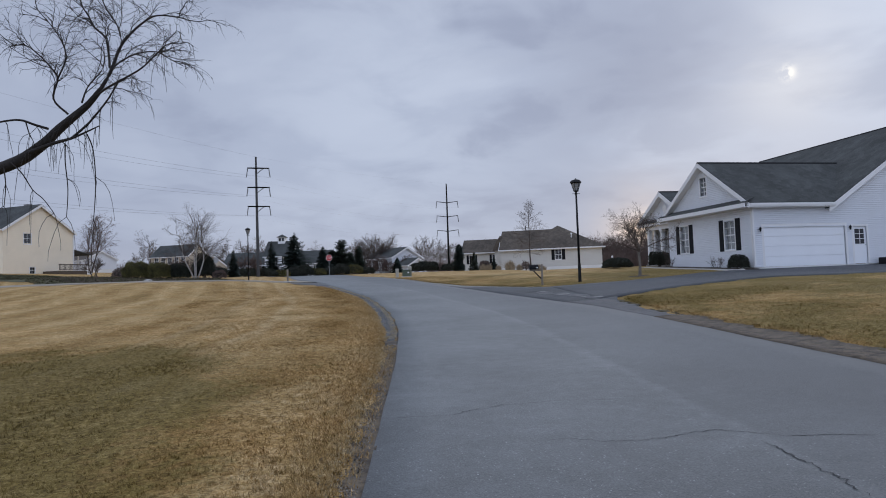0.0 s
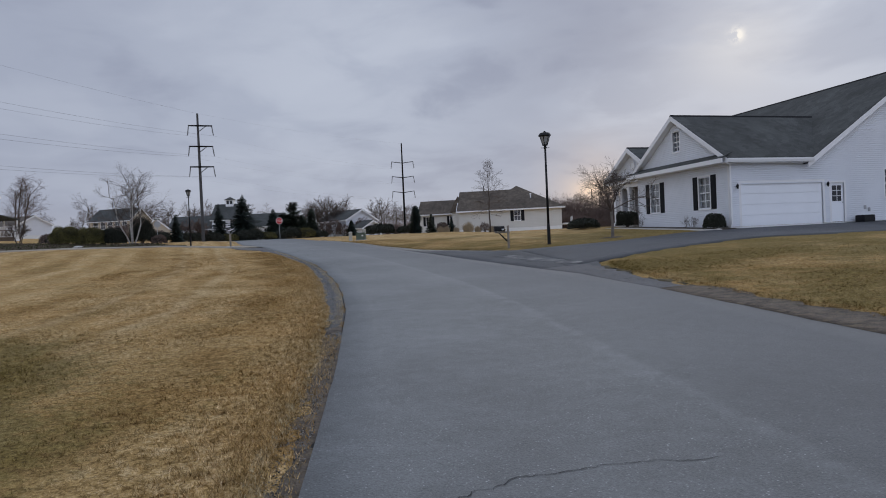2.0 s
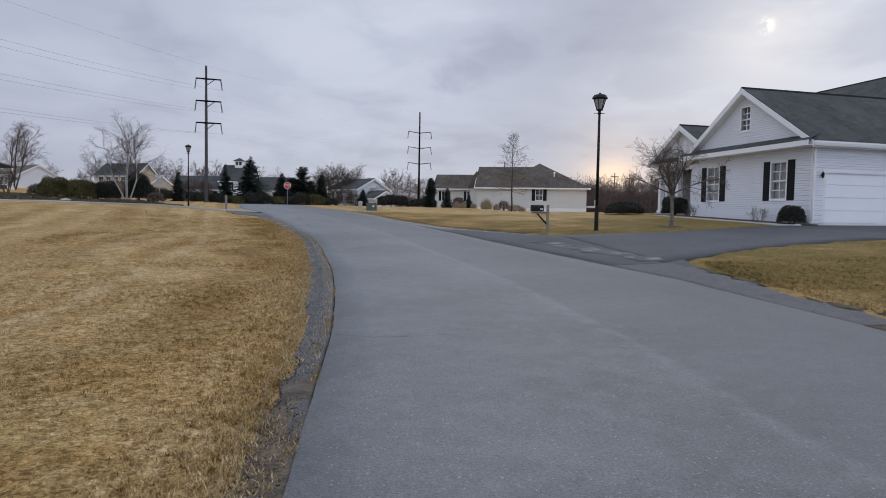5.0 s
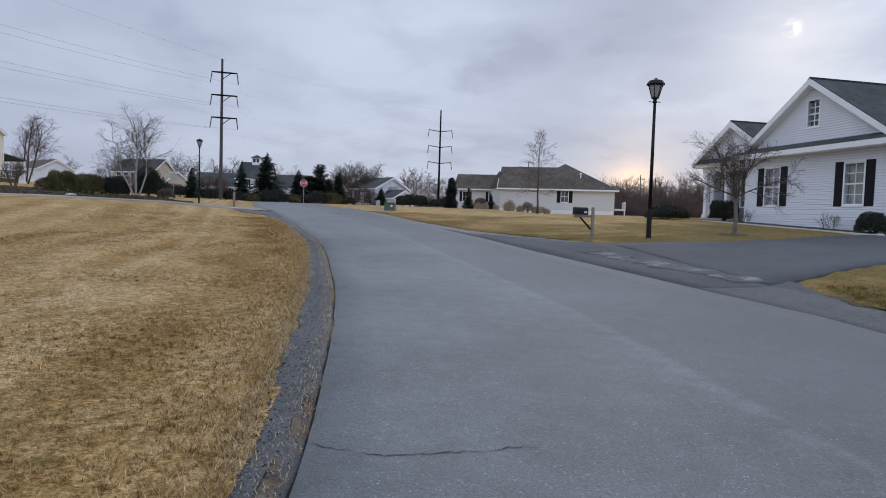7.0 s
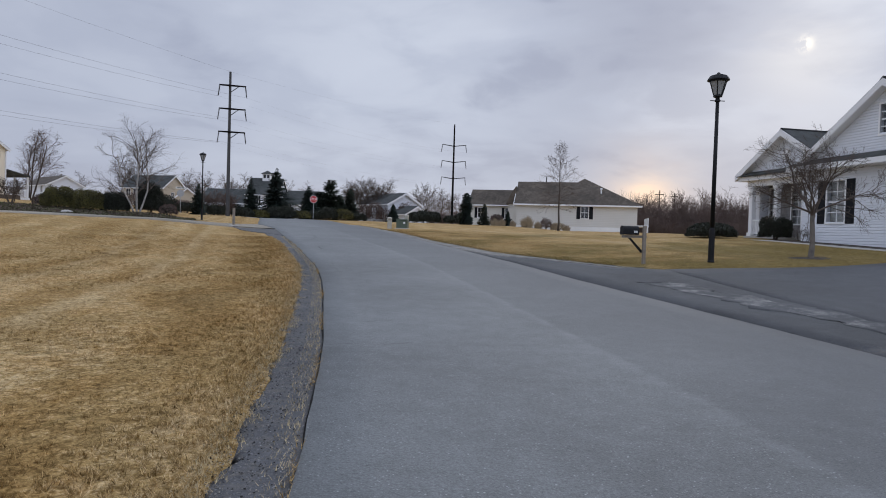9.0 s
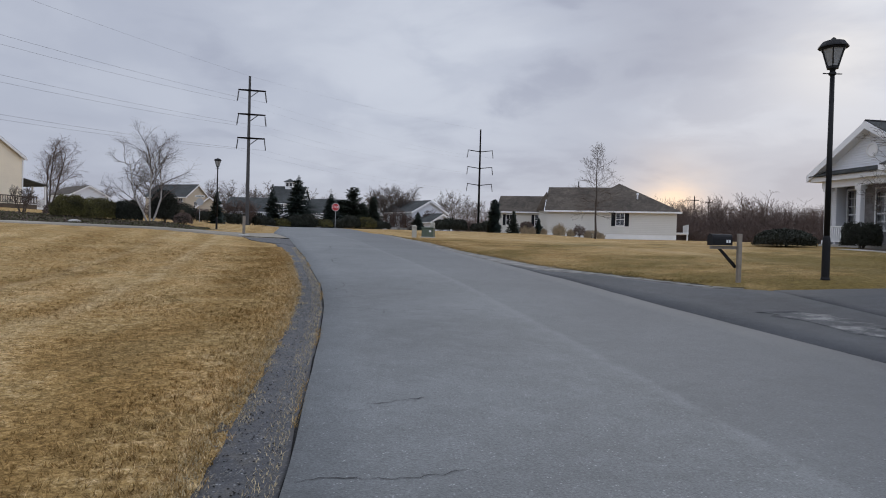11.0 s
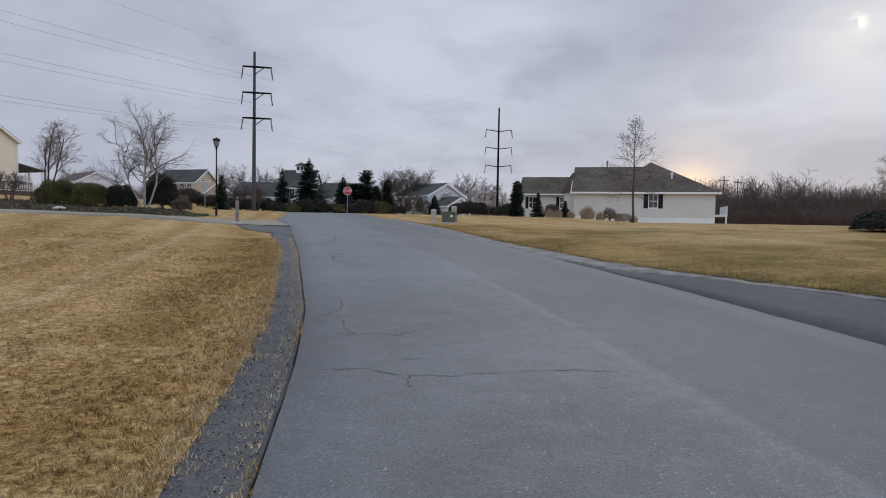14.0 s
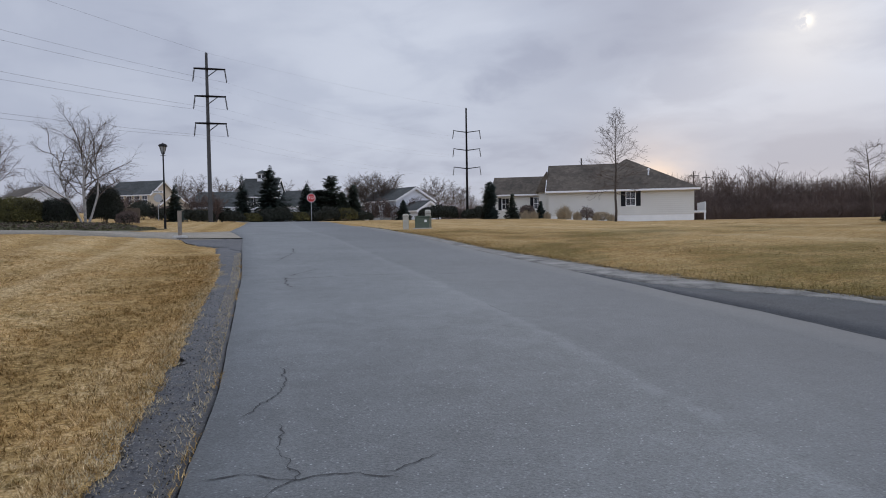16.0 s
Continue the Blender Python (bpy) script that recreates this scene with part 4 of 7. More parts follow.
def left_place(x0):
    return lambda a, o, z: (x0 - o, a, z)


def right_place(x0):
    return lambda a, o, z: (x0 + o, a, z)


def pbox(mb, place, a0, a1, o0, o1, z0, z1):
    """A box in a wall's own frame: along, outwards, up."""
    p, q = place(a0, o0, z0), place(a1, o1, z1)
    return mb.box(min(p[0], q[0]), min(p[1], q[1]), min(p[2], q[2]), max(p[0], q[0]), max(p[1], q[1]), max(p[2], q[2]))


def window(parent, place, a0, a1, z0, z1, cols=2, rows=4, shutter=0.0, curtain_or_room=True, mid=True, trim=0.07, shut_mat=None):
    w = part("window", pbox(pbox(pbox(pbox(MB(), place, a0 - trim, a0, -0.1, 0.045, z0 - trim, z1 + trim), place, a1, a1 + trim, -0.1, 0.045, z0 - trim, z1 + trim), place, a0, a1, -0.1, 0.045, z1, z1 + trim), place, a0, a1, -0.1, 0.06, z0 - trim, z0), M_TRIM, parent, "white painted window frame")
    g = MB()
    pbox(g, place, a0, a1, -0.06, -0.052, z0, z1)
    ob = part("pane", g, M_GLASS, w)
    ob.visible_shadow = False
    bars = MB()
    for c in range(1, cols):
        a = a0 + (a1 - a0) * c / cols
        pbox(bars, place, a - 0.016, a + 0.016, -0.05, -0.03, z0, z1)
    for r in range(1, rows):
        z = z0 + (z1 - z0) * r / rows
        k = 0.03 if (mid and r == rows // 2) else 0.016
        pbox(bars, place, a0, a1, -0.05, -0.028, z - k, z + k)
    if cols > 1 or rows > 1:
        part("muntins", bars, M_TRIM, w)
    # without a curtain this sheet is plain dark, standing in for the unlit room
    part("curtain_or_room", pbox(MB(), place, a0 - 0.05, a1 + 0.05, -0.24, -0.22, z0 - 0.05, z1 + 0.05), M_CURTAIN if curtain_or_room else M_DARKIN, w)
    if shutter:
        for s in (0, 1):
            b0 = a0 - trim - shutter if s == 0 else a1 + trim
            sb = MB()
            pbox(sb, place, b0, b0 + shutter, 0.004, 0.035, z0 - 0.05, z1 + 0.05)
            for zz0, zz1 in ((z0 + 0.03, (z0 + z1) / 2 - 0.05), ((z0 + z1) / 2 + 0.05, z1 - 0.03)):
                k = int((zz1 - zz0) / 0.07)
                for i in range(k):
                    zc = zz0 + (i + 0.5) * (zz1 - zz0) / k
                    pbox(sb, place, b0 + 0.05, b0 + shutter - 0.05, 0.035, 0.045, zc - 0.018, zc + 0.018)
            part("shutter", sb, shut_mat or M_SHUTTER, parent, "black louvred shutter")
    return w


def slab(mb, quad, t):
    """A roof sheet of thickness t below the given outline."""
    return mb.prism([Vector(p) - Vector((0, 0, t)) for p in quad], (0, 0, t))


def house_white(m):
    h = thing("house", m, "single-storey white vinyl-sided house with grey shingle roof and garage", "house")
    fl, gf = left_place(0.0), front_place(0.0)
    gw = [(5.87, 6.75, 1.03, 2.7), (1.42, 2.30, 1.0, 2.67)]
    mb = courses(MB(), 0, 8.1, 0, 3.3, 0.105, fl, gw)
    courses(mb, 0, 8.1, 3.3, 6.1, 0.105, fl, [(3.8, 4.4, 4.3, 5.4)], (4.05, 2.72, 4.05))
    part("wall", mb, M_SIDING, h, "white horizontal vinyl siding")
    holes = [(0.66, 5.72, -1, 2.15), (6.24, 7.1, -1, 2.08), (9.8, 12.0, 1.23, 2.72), (10.7, 12.3, 4.35, 5.95)]
    mb = courses(MB(), 0.0, 20.4, 0, 3.255, 0.105, gf, holes)
    courses(mb, 4.87, 20.4, 3.255, 8.3, 0.105, gf, holes, (12.635, 5.05, 7.765))
    part("wall", mb, M_SIDING, h, "white horizontal vinyl siding")
    part("wall", courses(MB(), 8.1, 13.7, 0.45, 3.2, 0.105, left_place(2.8), [(13.0, 13.62, 1.1, 2.9), (11.3, 12.05, 1.1, 2.9), (9.3, 10.2, 0.45, 2.6)]), M_STONE, h, "grey stone veneer behind the porch")
    part("wall", courses(courses(MB(), 13.62, 13.92, 0.0, 3.3, 0.105, left_place(2.2)), 2.2, 4.9, 0.0, 3.45, 0.105, back_place(13.92)), M_SIDING, h, "white siding beside the porch")
    mb = courses(MB(), 4.9, 20.4, 0, 3.3, 0.105, back_place(15.0))
    courses(mb, 4.87, 20.4, 3.255, 8.3, 0.105, back_place(15.0), (), (12.635, 5.05, 7.765))
    part("wall", mb, M_SIDING, h)
    part("wall", courses(MB(), 0, 15.0, 0, 3.4, 0.105, right_place(20.4)), M_SIDING, h)
    part("wall", courses(MB(), 0.0, 2.8, 0, 3.3, 0.105, back_place(8.1)), M_SIDING, h)
    part("foundation", MB().box(0.02, 0.02, -0.8, 20.38, 8.08, -0.005).box(2.82, 8.08, -0.8, 4.95, 13.9, -0.005).box(4.95, 8.08, -0.8, 20.38, 14.98, -0.005), M_FOUND, h)
    # roofs
    e = 0.35
    r = MB()
    slab(r, [(-e, -e, 3.42), (-e, 4.05, 6.32), (9.4, 4.05, 6.32), (4.9, -e, 3.42)], 0.12)
    slab(r, [(-e, 8.45, 3.42), (4.9, 8.45, 3.42), (9.4, 4.05, 6.32), (-e, 4.05, 6.32)], 0.12)
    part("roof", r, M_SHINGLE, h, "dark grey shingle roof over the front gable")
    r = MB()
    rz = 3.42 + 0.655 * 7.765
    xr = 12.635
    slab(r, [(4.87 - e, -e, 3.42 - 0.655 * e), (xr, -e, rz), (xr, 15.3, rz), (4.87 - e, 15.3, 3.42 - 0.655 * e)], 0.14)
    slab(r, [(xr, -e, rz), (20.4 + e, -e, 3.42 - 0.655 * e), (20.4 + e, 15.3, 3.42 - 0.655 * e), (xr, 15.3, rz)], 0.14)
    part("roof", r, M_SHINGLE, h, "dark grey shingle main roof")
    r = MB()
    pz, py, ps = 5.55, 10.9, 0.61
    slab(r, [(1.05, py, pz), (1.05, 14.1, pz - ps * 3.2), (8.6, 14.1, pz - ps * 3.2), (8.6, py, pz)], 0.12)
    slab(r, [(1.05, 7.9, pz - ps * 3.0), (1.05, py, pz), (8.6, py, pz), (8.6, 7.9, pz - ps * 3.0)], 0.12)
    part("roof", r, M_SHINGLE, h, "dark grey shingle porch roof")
    for x0, y0, x1, y1, z in ((-e - 0.02, 4.05, 9.35, 4.05, 6.34), (xr, -e - 0.02, xr, 15.32, rz + 0.02), (1.03, py, 7.9, py, pz + 0.02)):
        wx, wy = (0.0, 0.14) if y0 == y1 else (0.14, 0.0)
        cap = MB().prism([(x0 - wx, y0 - wy, z - 0.11), (x0, y0, z + 0.012), (x0 + wx, y0 + wy, z - 0.11), (x0, y0, z - 0.05)], (x1 - x0, y1 - y0, 0))
        part("ridge_cap", cap, M_RIDGE, h, "dark ridge shingles")
    # rake boards, fascia and gutters
    t = MB()
    for y0, y1 in ((-e, 4.05), (8.45, 4.05)):
        t.prism([(-e - 0.03, y0, 3.12), (-e - 0.03, y1, 6.02), (-e - 0.03, y1, 6.28), (-e - 0.03, y0, 3.38)], (0.05, 0, 0))
        t.prism([(-e, y0, 3.1), (-e, y1, 6.0), (0.0, y1, 6.0), (0.0, y0, 3.1)], (0, 0, 0.03))
    part("rake_board", t, M_TRIM, h, "white rake boards of the front gable")
    t = MB()
    ez = 3.42 - 0.655 * e
    t.prism([(4.87 - e, -e - 0.03, ez - 0.33), (xr, -e - 0.03, rz - 0.33), (xr, -e - 0.03, rz - 0.05), (4.87 - e, -e - 0.03, ez - 0.05)], (0, 0.05, 0))
    t.prism([(xr, -e - 0.03, rz - 0.33), (20.4 + e, -e - 0.03, ez - 0.33), (20.4 + e, -e - 0.03, ez - 0.05), (xr, -e - 0.03, rz - 0.05)], (0, 0.05, 0))
    t.prism([(4.87, -e, 3.12), (xr, -e, rz - 0.3), (xr, 0, rz - 0.3), (4.87, 0, 3.12)], (0, 0, 0.03))
    part("rake_board", t, M_TRIM, h, "white rake boards of the main gable")
    part("gutter", MB().prism([(-e, -e - 0.12, 3.28), (-e, -e - 0.09, 3.16), (-e, -e, 3.16), (-e, -e, 3.36), (-e, -e - 0.12, 3.36)], (5.2, 0, 0)).box(-e, -e, 3.12, 4.85, 0.0, 3.15), M_TRIM, h, "white eave gutter")
    part("skirt_roof", MB().prism([(-0.62, -0.3, 3.38), (-0.62, 8.4, 3.38), (0.0, 8.4, 3.66), (0.0, -0.3, 3.66)], (0, 0, 0.04)), M_SHINGLE, h, "narrow shingled skirt roof under the gable")
    part("fascia", MB().box(-0.66, -0.34, 3.17, -0.61, 8.4, 3.385).box(-0.61, -0.3, 3.17, -0.02, 8.38, 3.2), M_TRIM, h, "white fascia below the skirt roof")
    # porch, set back beside the front gable
    xg = 1.45
    pg = MB()
    courses(pg, 8.2, 14.2, 3.5, 5.4, 0.105, left_place(xg), (), (py, 1.95, 3.2), 0.1)
    part("gable", pg, M_SIDING, h, "white shingled porch gable")
    part("gable_vent", MB().lathe([(0.0, 0.0), (0.26, 0.0), (0.3, 0.03), (0.24, 0.05), (0.22, 0.02)], 16), M_TRIM, h, "round white gable vent").matrix_basis = pose(xg - 0.02, py, 4.35, 0, -90, 0)
    t = MB()
    t.prism([(1.0, py, pz - 0.34), (1.0, 14.1, pz - 0.34 - ps * 3.2), (1.0, 14.1, pz - 0.04 - ps * 3.2), (1.0, py, pz - 0.04)], (0.05, 0, 0))
    t.prism([(1.0, 8.5, pz - 0.34 - ps * 2.4), (1.0, py, pz - 0.34), (1.0, py, pz - 0.04), (1.0, 8.5, pz - 0.04 - ps * 2.4)], (0.05, 0, 0))
    t.prism([(1.05, py, pz - 0.33), (1.05, 14.1, pz - 0.33 - ps * 3.2), (xg, 14.1, pz - 0.33 - ps * 3.2), (xg, py, pz - 0.33)], (0, 0, 0.03))
    part("rake_board", t, M_TRIM, h, "white rake boards of the porch gable")
    part("skirt_roof", MB().prism([(0.98, 8.3, 3.46), (0.98, 13.95, 3.46), (xg, 13.95, 3.68), (xg, 8.3, 3.68)], (0, 0, 0.04)), M_SHINGLE, h)
    part("beam", MB().box(xg - 0.05, 8.25, 2.95, xg + 0.2, 13.6, 3.24).box(1.12, 8.25, 3.24, xg + 0.2, 14.0, 3.45), M_TRIM, h, "white porch beam and fascia")
    part("gutter", MB().box(1.05, 14.06, 3.42, 8.0, 14.18, 3.56), M_TRIM, h, "white eave gutter")
    part("downspout", MB().box(2.1, 13.97, 0.1, 2.18, 14.05, 3.4), M_TRIM, h)
    part("ceiling", MB().box(xg, 8.1, 3.1, 2.8, 13.6, 3.14), M_TRIM, h)
    part("porch_floor", MB().box(xg - 0.15, 8.1, -0.6, 2.8, 13.6, 0.45).box(xg - 0.5, 8.3, -0.6, xg - 0.15, 9.8, 0.25), M_CONC, h, "concrete porch floor with a step")
    for y in (9.75, 11.55, 13.35):
        part("post", MB().bbox(xg - 0.03, y - 0.12, 0.45, xg + 0.21, y + 0.12, 2.95, 0.02).box(xg - 0.07, y - 0.16, 0.45, xg + 0.25, y + 0.16, 0.62).box(xg - 0.07, y - 0.16, 2.8, xg + 0.25, y + 0.16, 2.95), M_TRIM, h, "square white porch post")
    for ya, yb in ((11.67, 13.23),):
        part("rail", MB().box(xg + 0.05, ya, 1.2, xg + 0.13, yb, 1.26), M_TRIM, h, "white porch railing")
        part("rail", MB().box(xg + 0.06, ya, 0.56, xg + 0.12, yb, 0.61), M_TRIM, h, "white porch railing")
        for k in range(13):
            y = ya + 0.07 + k * 0.115
            part("baluster", MB().box(xg + 0.07, y, 0.61, xg + 0.11, y + 0.055, 1.2), M_TRIM, h)
    part("rail", MB().box(xg + 0.2, 13.36, 1.2, 2.2, 13.42, 1.26), M_TRIM, h, "white porch railing")
    part("rail", MB().box(xg + 0.2, 13.37, 0.56, 2.2, 13.41, 0.61), M_TRIM, h, "white porch railing")
    part("door", MB().box(2.74, 9.3, 0.45, 2.78, 10.2, 2.6), M_SHUTTER, h, "dark front door under the porch")
    # openings
    for a0, a1, z0, z1 in gw:
        window(h, fl, a0, a1, z0, z1, 2, 4, 0.42)
    window(h, fl, 3.8, 4.4, 4.3, 5.4, 2, 4, 0, False)
    for a0, a1 in ((13.0, 13.62), (11.3, 12.05)):
        window(h, left_place(2.8), a0, a1, 1.1, 2.9, 2, 5, 0.0)
    window(h, gf, 9.85, 10.85, 1.23, 2.72, 3, 4, 0, False)
    window(h, gf, 10.97, 11.95, 1.23, 2.72, 3, 4, 0, False)
    window(h, gf, 10.75, 12.25, 4.4, 5.9, 3, 4, 0, True)
    gd = part("garage_door", MB().box(0.66, 0.07, 0.0, 5.72, 0.1, 2.15), M_GDOOR, h, "white sectional double garage door")
    for r_ in range(4):
        z0 = 0.01 + r_ * 0.535
        part("panel", MB().bbox(0.68, 0.035, z0 + 0.008, 5.70, 0.075, z0 + 0.527, 0.012), M_GDOOR, gd)
    part("door_trim", MB().box(0.54, -0.03, 0, 0.66, 0.1, 2.27).box(5.72, -0.03, 0, 5.84, 0.1, 2.27).box(0.66, -0.03, 2.15, 5.72, 0.1, 2.27), M_TRIM, h, "white garage door casing")
    d = part("door", MB().box(6.24, 0.05, 0.02, 7.1, 0.1, 2.06), M_GDOOR, h, "white side door with a six-light window")
    part("door_trim", MB().box(6.14, -0.03, 0, 6.24, 0.1, 2.16).box(7.1, -0.03, 0, 7.2, 0.1, 2.16).box(6.24, -0.03, 2.06, 7.1, 0.1, 2.16), M_TRIM, h)
    part("pane", MB().box(6.38, 0.035, 1.1, 6.96, 0.05, 1.92), M_DARKIN, d, "dark door glass")
    part("muntins", MB().box(6.66, 0.022, 1.1, 6.69, 0.034, 1.92).box(6.38, 0.022, 1.36, 6.96, 0.034, 1.39).box(6.38, 0.022, 1.64, 6.96, 0.034, 1.67), M_TRIM, d)
    part("door_knob", MB().lathe([(0.0, 0.0), (0.03, 0.01), (0.035, 0.03), (0.0, 0.05)], 8, (7.02, 0.0)), M_STEEL, d).location = (0, 0.02, 1.0)
    for x in (0.4, 5.98):
        part("sconce", MB().lathe([(0.02, 1.86), (0.045, 1.9), (0.065, 2.04), (0.07, 2.05), (0.02, 2.11), (0.01, 2.14)], 6, (x, -0.12)).box(x - 0.02, -0.12, 1.98, x + 0.02, 0.0, 2.02), M_BLACK, h, "black lantern wall light")
    for x, z in ((8.35, 0.62), (8.62, 0.5)):
        part("wall_outlet", MB().bbox(x, -0.085, z, x + 0.14, -0.02, z + 0.2, 0.015), M_STEEL, h, "small grey utility box on the siding")
    for y, z in ((-0.05, 0.0),):
        part("downspout", MB().box(-0.01, -0.09, 0.1, 0.07, -0.02, 3.15), M_TRIM, h, "white downspout")
    part("corner_board", MB().box(-0.03, -0.03, 0, 0.06, -0.019, 3.2).box(-0.03, -0.03, 0, -0.019, 0.06, 3.2), M_TRIM, h)
    return h


def gable_house(name, m, w, d, eave, rise, wall_mat, roof_mat, label, wins=(), over=0.35, found=0.0, side_wins=(), step=0.25, garage=None, chimney=None):
    """A house whose gable faces -y: w wide, d deep. wins and side_wins are (a0, a1, z0, z1, shutter) on the gable and the -x wall."""
    h = thing(name, m, label, "house")
    fr, lf = front_place(0.0), left_place(-w / 2)
    hol = [q[:4] for q in wins]
    mb = courses(MB(), -w / 2, w / 2, 0, eave, step, fr, hol, lap=0.01)
    courses(mb, -w / 2, w / 2, eave, eave + rise, step, fr, hol, (0, rise, w / 2), lap=0.01)
    part("wall", mb, wall_mat, h)
    part("wall", courses(MB(), 0, d, 0, eave, step, lf, [q[:4] for q in side_wins], lap=0.01), wall_mat, h)
    part("wall", courses(MB(), 0, d, 0, eave, step, right_place(w / 2), (), lap=0.01), wall_mat, h)
    mb = courses(MB(), -w / 2, w / 2, 0, eave, step, back_place(d), (), lap=0.01)
    courses(mb, -w / 2, w / 2, eave, eave + rise, step, back_place(d), (), (0, rise, w / 2), lap=0.01)
    part("wall", mb, wall_mat, h)
    part("foundation", MB().box(-w / 2 + 0.02, 0.02, -1.2, w / 2 - 0.02, d - 0.02, -0.004 + found), M_FOUND, h)
    k = rise / (w / 2)
    for s in (-1, 1):
        q = [(0, -over, eave + rise + 0.05), (s * (w / 2 + over), -over, eave + 0.05 - k * over), (s * (w / 2 + over), d + over, eave + 0.05 - k * over), (0, d + over, eave + rise + 0.05)]
        part("roof", slab(MB(), q if s < 0 else q[::-1], 0.16), roof_mat, h)
        t = MB().prism([(0, -over - 0.04, eave + rise - 0.33), (s * (w / 2 + over), -over - 0.04, eave - 0.33 - k * over), (s * (w / 2 + over), -over - 0.04, eave + 0.0 - k * over), (0, -over - 0.04, eave + rise)], (0, 0.06, 0))
        part("rake_board", t, M_TRIM, h)
        x = s * (w / 2 + over)
        part("gutter", MB().box(x - 0.06, -over, eave - k * over - 0.18, x + 0.06, d + over, eave - k * over - 0.02), M_TRIM, h)
    for a0, a1, z0, z1, sh in wins:
        window(h, fr, a0, a1, z0, z1, 2, 2, sh, False)
    for a0, a1, z0, z1, sh in side_wins:
        window(h, lf, a0, a1, z0, z1, 2, 2, sh, False)
    if chimney:
        part("chimney", MB().box(chimney[0] - 0.35, chimney[1] - 0.35, eave, chimney[0] + 0.35, chimney[1] + 0.35, eave + rise + 0.8), M_STONE, h)
    return h


def house_ranch(m):
    """The long low house across the lawn: a hipped block and a gabled wing."""
    h = thing("house", m, "low cream-sided house with brown hipped shingle roof", "house")
    fr = front_place(0.0)
    part("wall", courses(MB(), -14.0, 0.0, 0.72, 3.5, 0.2, fr, [(-6.38, -5.54, 1.66, 3.06)], lap=0.012), M_CREAM2, h, "cream horizontal siding")
    part("foundation", MB().box(-14.0, 0.012, -1.8, 0.0, 10.4, 0.72), M_FOUND, h, "white-painted foundation")
    part("wall", courses(MB(), 0.0, 10.4, 0.72, 3.5, 0.2, right_place(0.0), lap=0.012), M_CREAM2, h)
    part("wall", courses(MB(), 0.0, 10.4, 0.72, 3.5, 0.2, left_place(-14.0), lap=0.012), M_CREAM2, h)
    part("wall", courses(MB(), -14.0, 0.0, 0.72, 3.5, 0.2, back_place(10.4), lap=0.012), M_CREAM2, h)
    k = 0.64
    P = lambda x, y: (x, y, 3.58 + k * y)
    r = MB()
    slab(r, [P(-14.3, -0.45), P(0.45, -0.45), P(-6.1, 5.05), P(-6.95, 4.2), P(-14.3, 4.2)], 0.15)
    slab(r, [(0.45, -0.45, 3.29), (0.45, 10.6, 3.29), (-6.1, 5.05, 6.81)], 0.15)
    slab(r, [(0.45, 10.6, 3.29), (-14.3, 10.6, 2.2), (-14.3, 4.2, 6.26), (-6.95, 4.2, 6.26), (-6.1, 5.05, 6.81)], 0.15)
    part("roof", r, M_SHINGLE_B, h, "brown shingle hipped roof")
    part("gutter", MB().box(-14.3, -0.56, 3.1, 0.5, -0.44, 3.27).box(-14.2, -0.45, 3.08, 0.45, 0.0, 3.11), M_TRIM, h, "white eave gutter")
    part("gable", MB().prism([(-14.0, 0.1, 3.5), (-14.0, 8.3, 3.5), (-14.0, 4.2, 6.1)], (0.1, 0, 0)), M_CREAM2, h)
    part("rake_board", MB().prism([(-14.36, -0.5, 3.0), (-14.36, 4.2, 6.0), (-14.36, 4.2, 6.25), (-14.36, -0.5, 3.25)], (0.06, 0, 0)), M_TRIM, h)
    window(h, fr, -6.38, -5.54, 1.66, 3.06, 2, 2, 0.46, False)
    part("roof_vent", MB().lathe([(0.08, 4.4), (0.08, 5.25), (0.14, 5.26), (0.14, 5.4), (0.02, 5.45)], 8, (-4.1, 1.9)), M_TRIM, h, "white roof vent")
    part("vent_pipe", MB().lathe([(0.06, 5.8), (0.06, 7.0)], 8, (-10.8, 4.6)), M_BLACK, h)
    # wing
    w = front_place(4.0)
    part("wall", courses(MB(), -20.3, -14.0, 0.3, 3.4, 0.2, w, [(-19.35, -18.6, 1.6, 2.85), (-15.85, -15.1, 1.6, 2.85)], lap=0.012), M_CREAM2, h)
    part("wall", courses(MB(), 4.0, 9.6, 0.3, 3.4, 0.2, left_place(-20.3), lap=0.012), M_CREAM2, h)
    part("foundation", MB().box(-20.3, 4.02, -1.2, -14.02, 9.6, 0.3), M_FOUND, h)
    r = MB()
    slab(r, [(-20.6, 3.6, 3.3), (-14.3, 3.6, 3.3), (-14.3, 6.8, 5.35), (-20.6, 6.8, 5.35)], 0.14)
    slab(r, [(-20.6, 6.8, 5.35), (-14.3, 6.8, 5.35), (-14.3, 10.0, 3.3), (-20.6, 10.0, 3.3)], 0.14)
    part("roof", r, M_SHINGLE_B, h, "brown shingle roof of the wing")
    part("gable", MB().prism([(-20.3, 4.0, 3.35), (-20.3, 9.6, 3.35), (-20.3, 6.8, 5.2)], (0.1, 0, 0)), M_CREAM2, h)
    part("gutter", MB().box(-20.6, 3.5, 3.08, -14.1, 3.62, 3.24), M_TRIM, h)
    for a in (-19.35, -15.85):
        window(h, w, a, a + 0.75, 1.6, 2.85, 2, 2, 0.36, False)
    # small gabled bay where wing and block meet
    part("bay", courses(MB(), -15.2, -14.0, 0.3, 3.4, 0.2, front_place(1.9), lap=0.012), M_CREAM2, h)
    part("bay_roof", MB().prism([(-15.5, 1.6, 3.3), (-14.9, 1.6, 4.6), (-14.3, 1.6, 5.5), (-14.2, 1.6, 3.3)], (0, 3.0, 0)), M_SHINGLE_B, h)
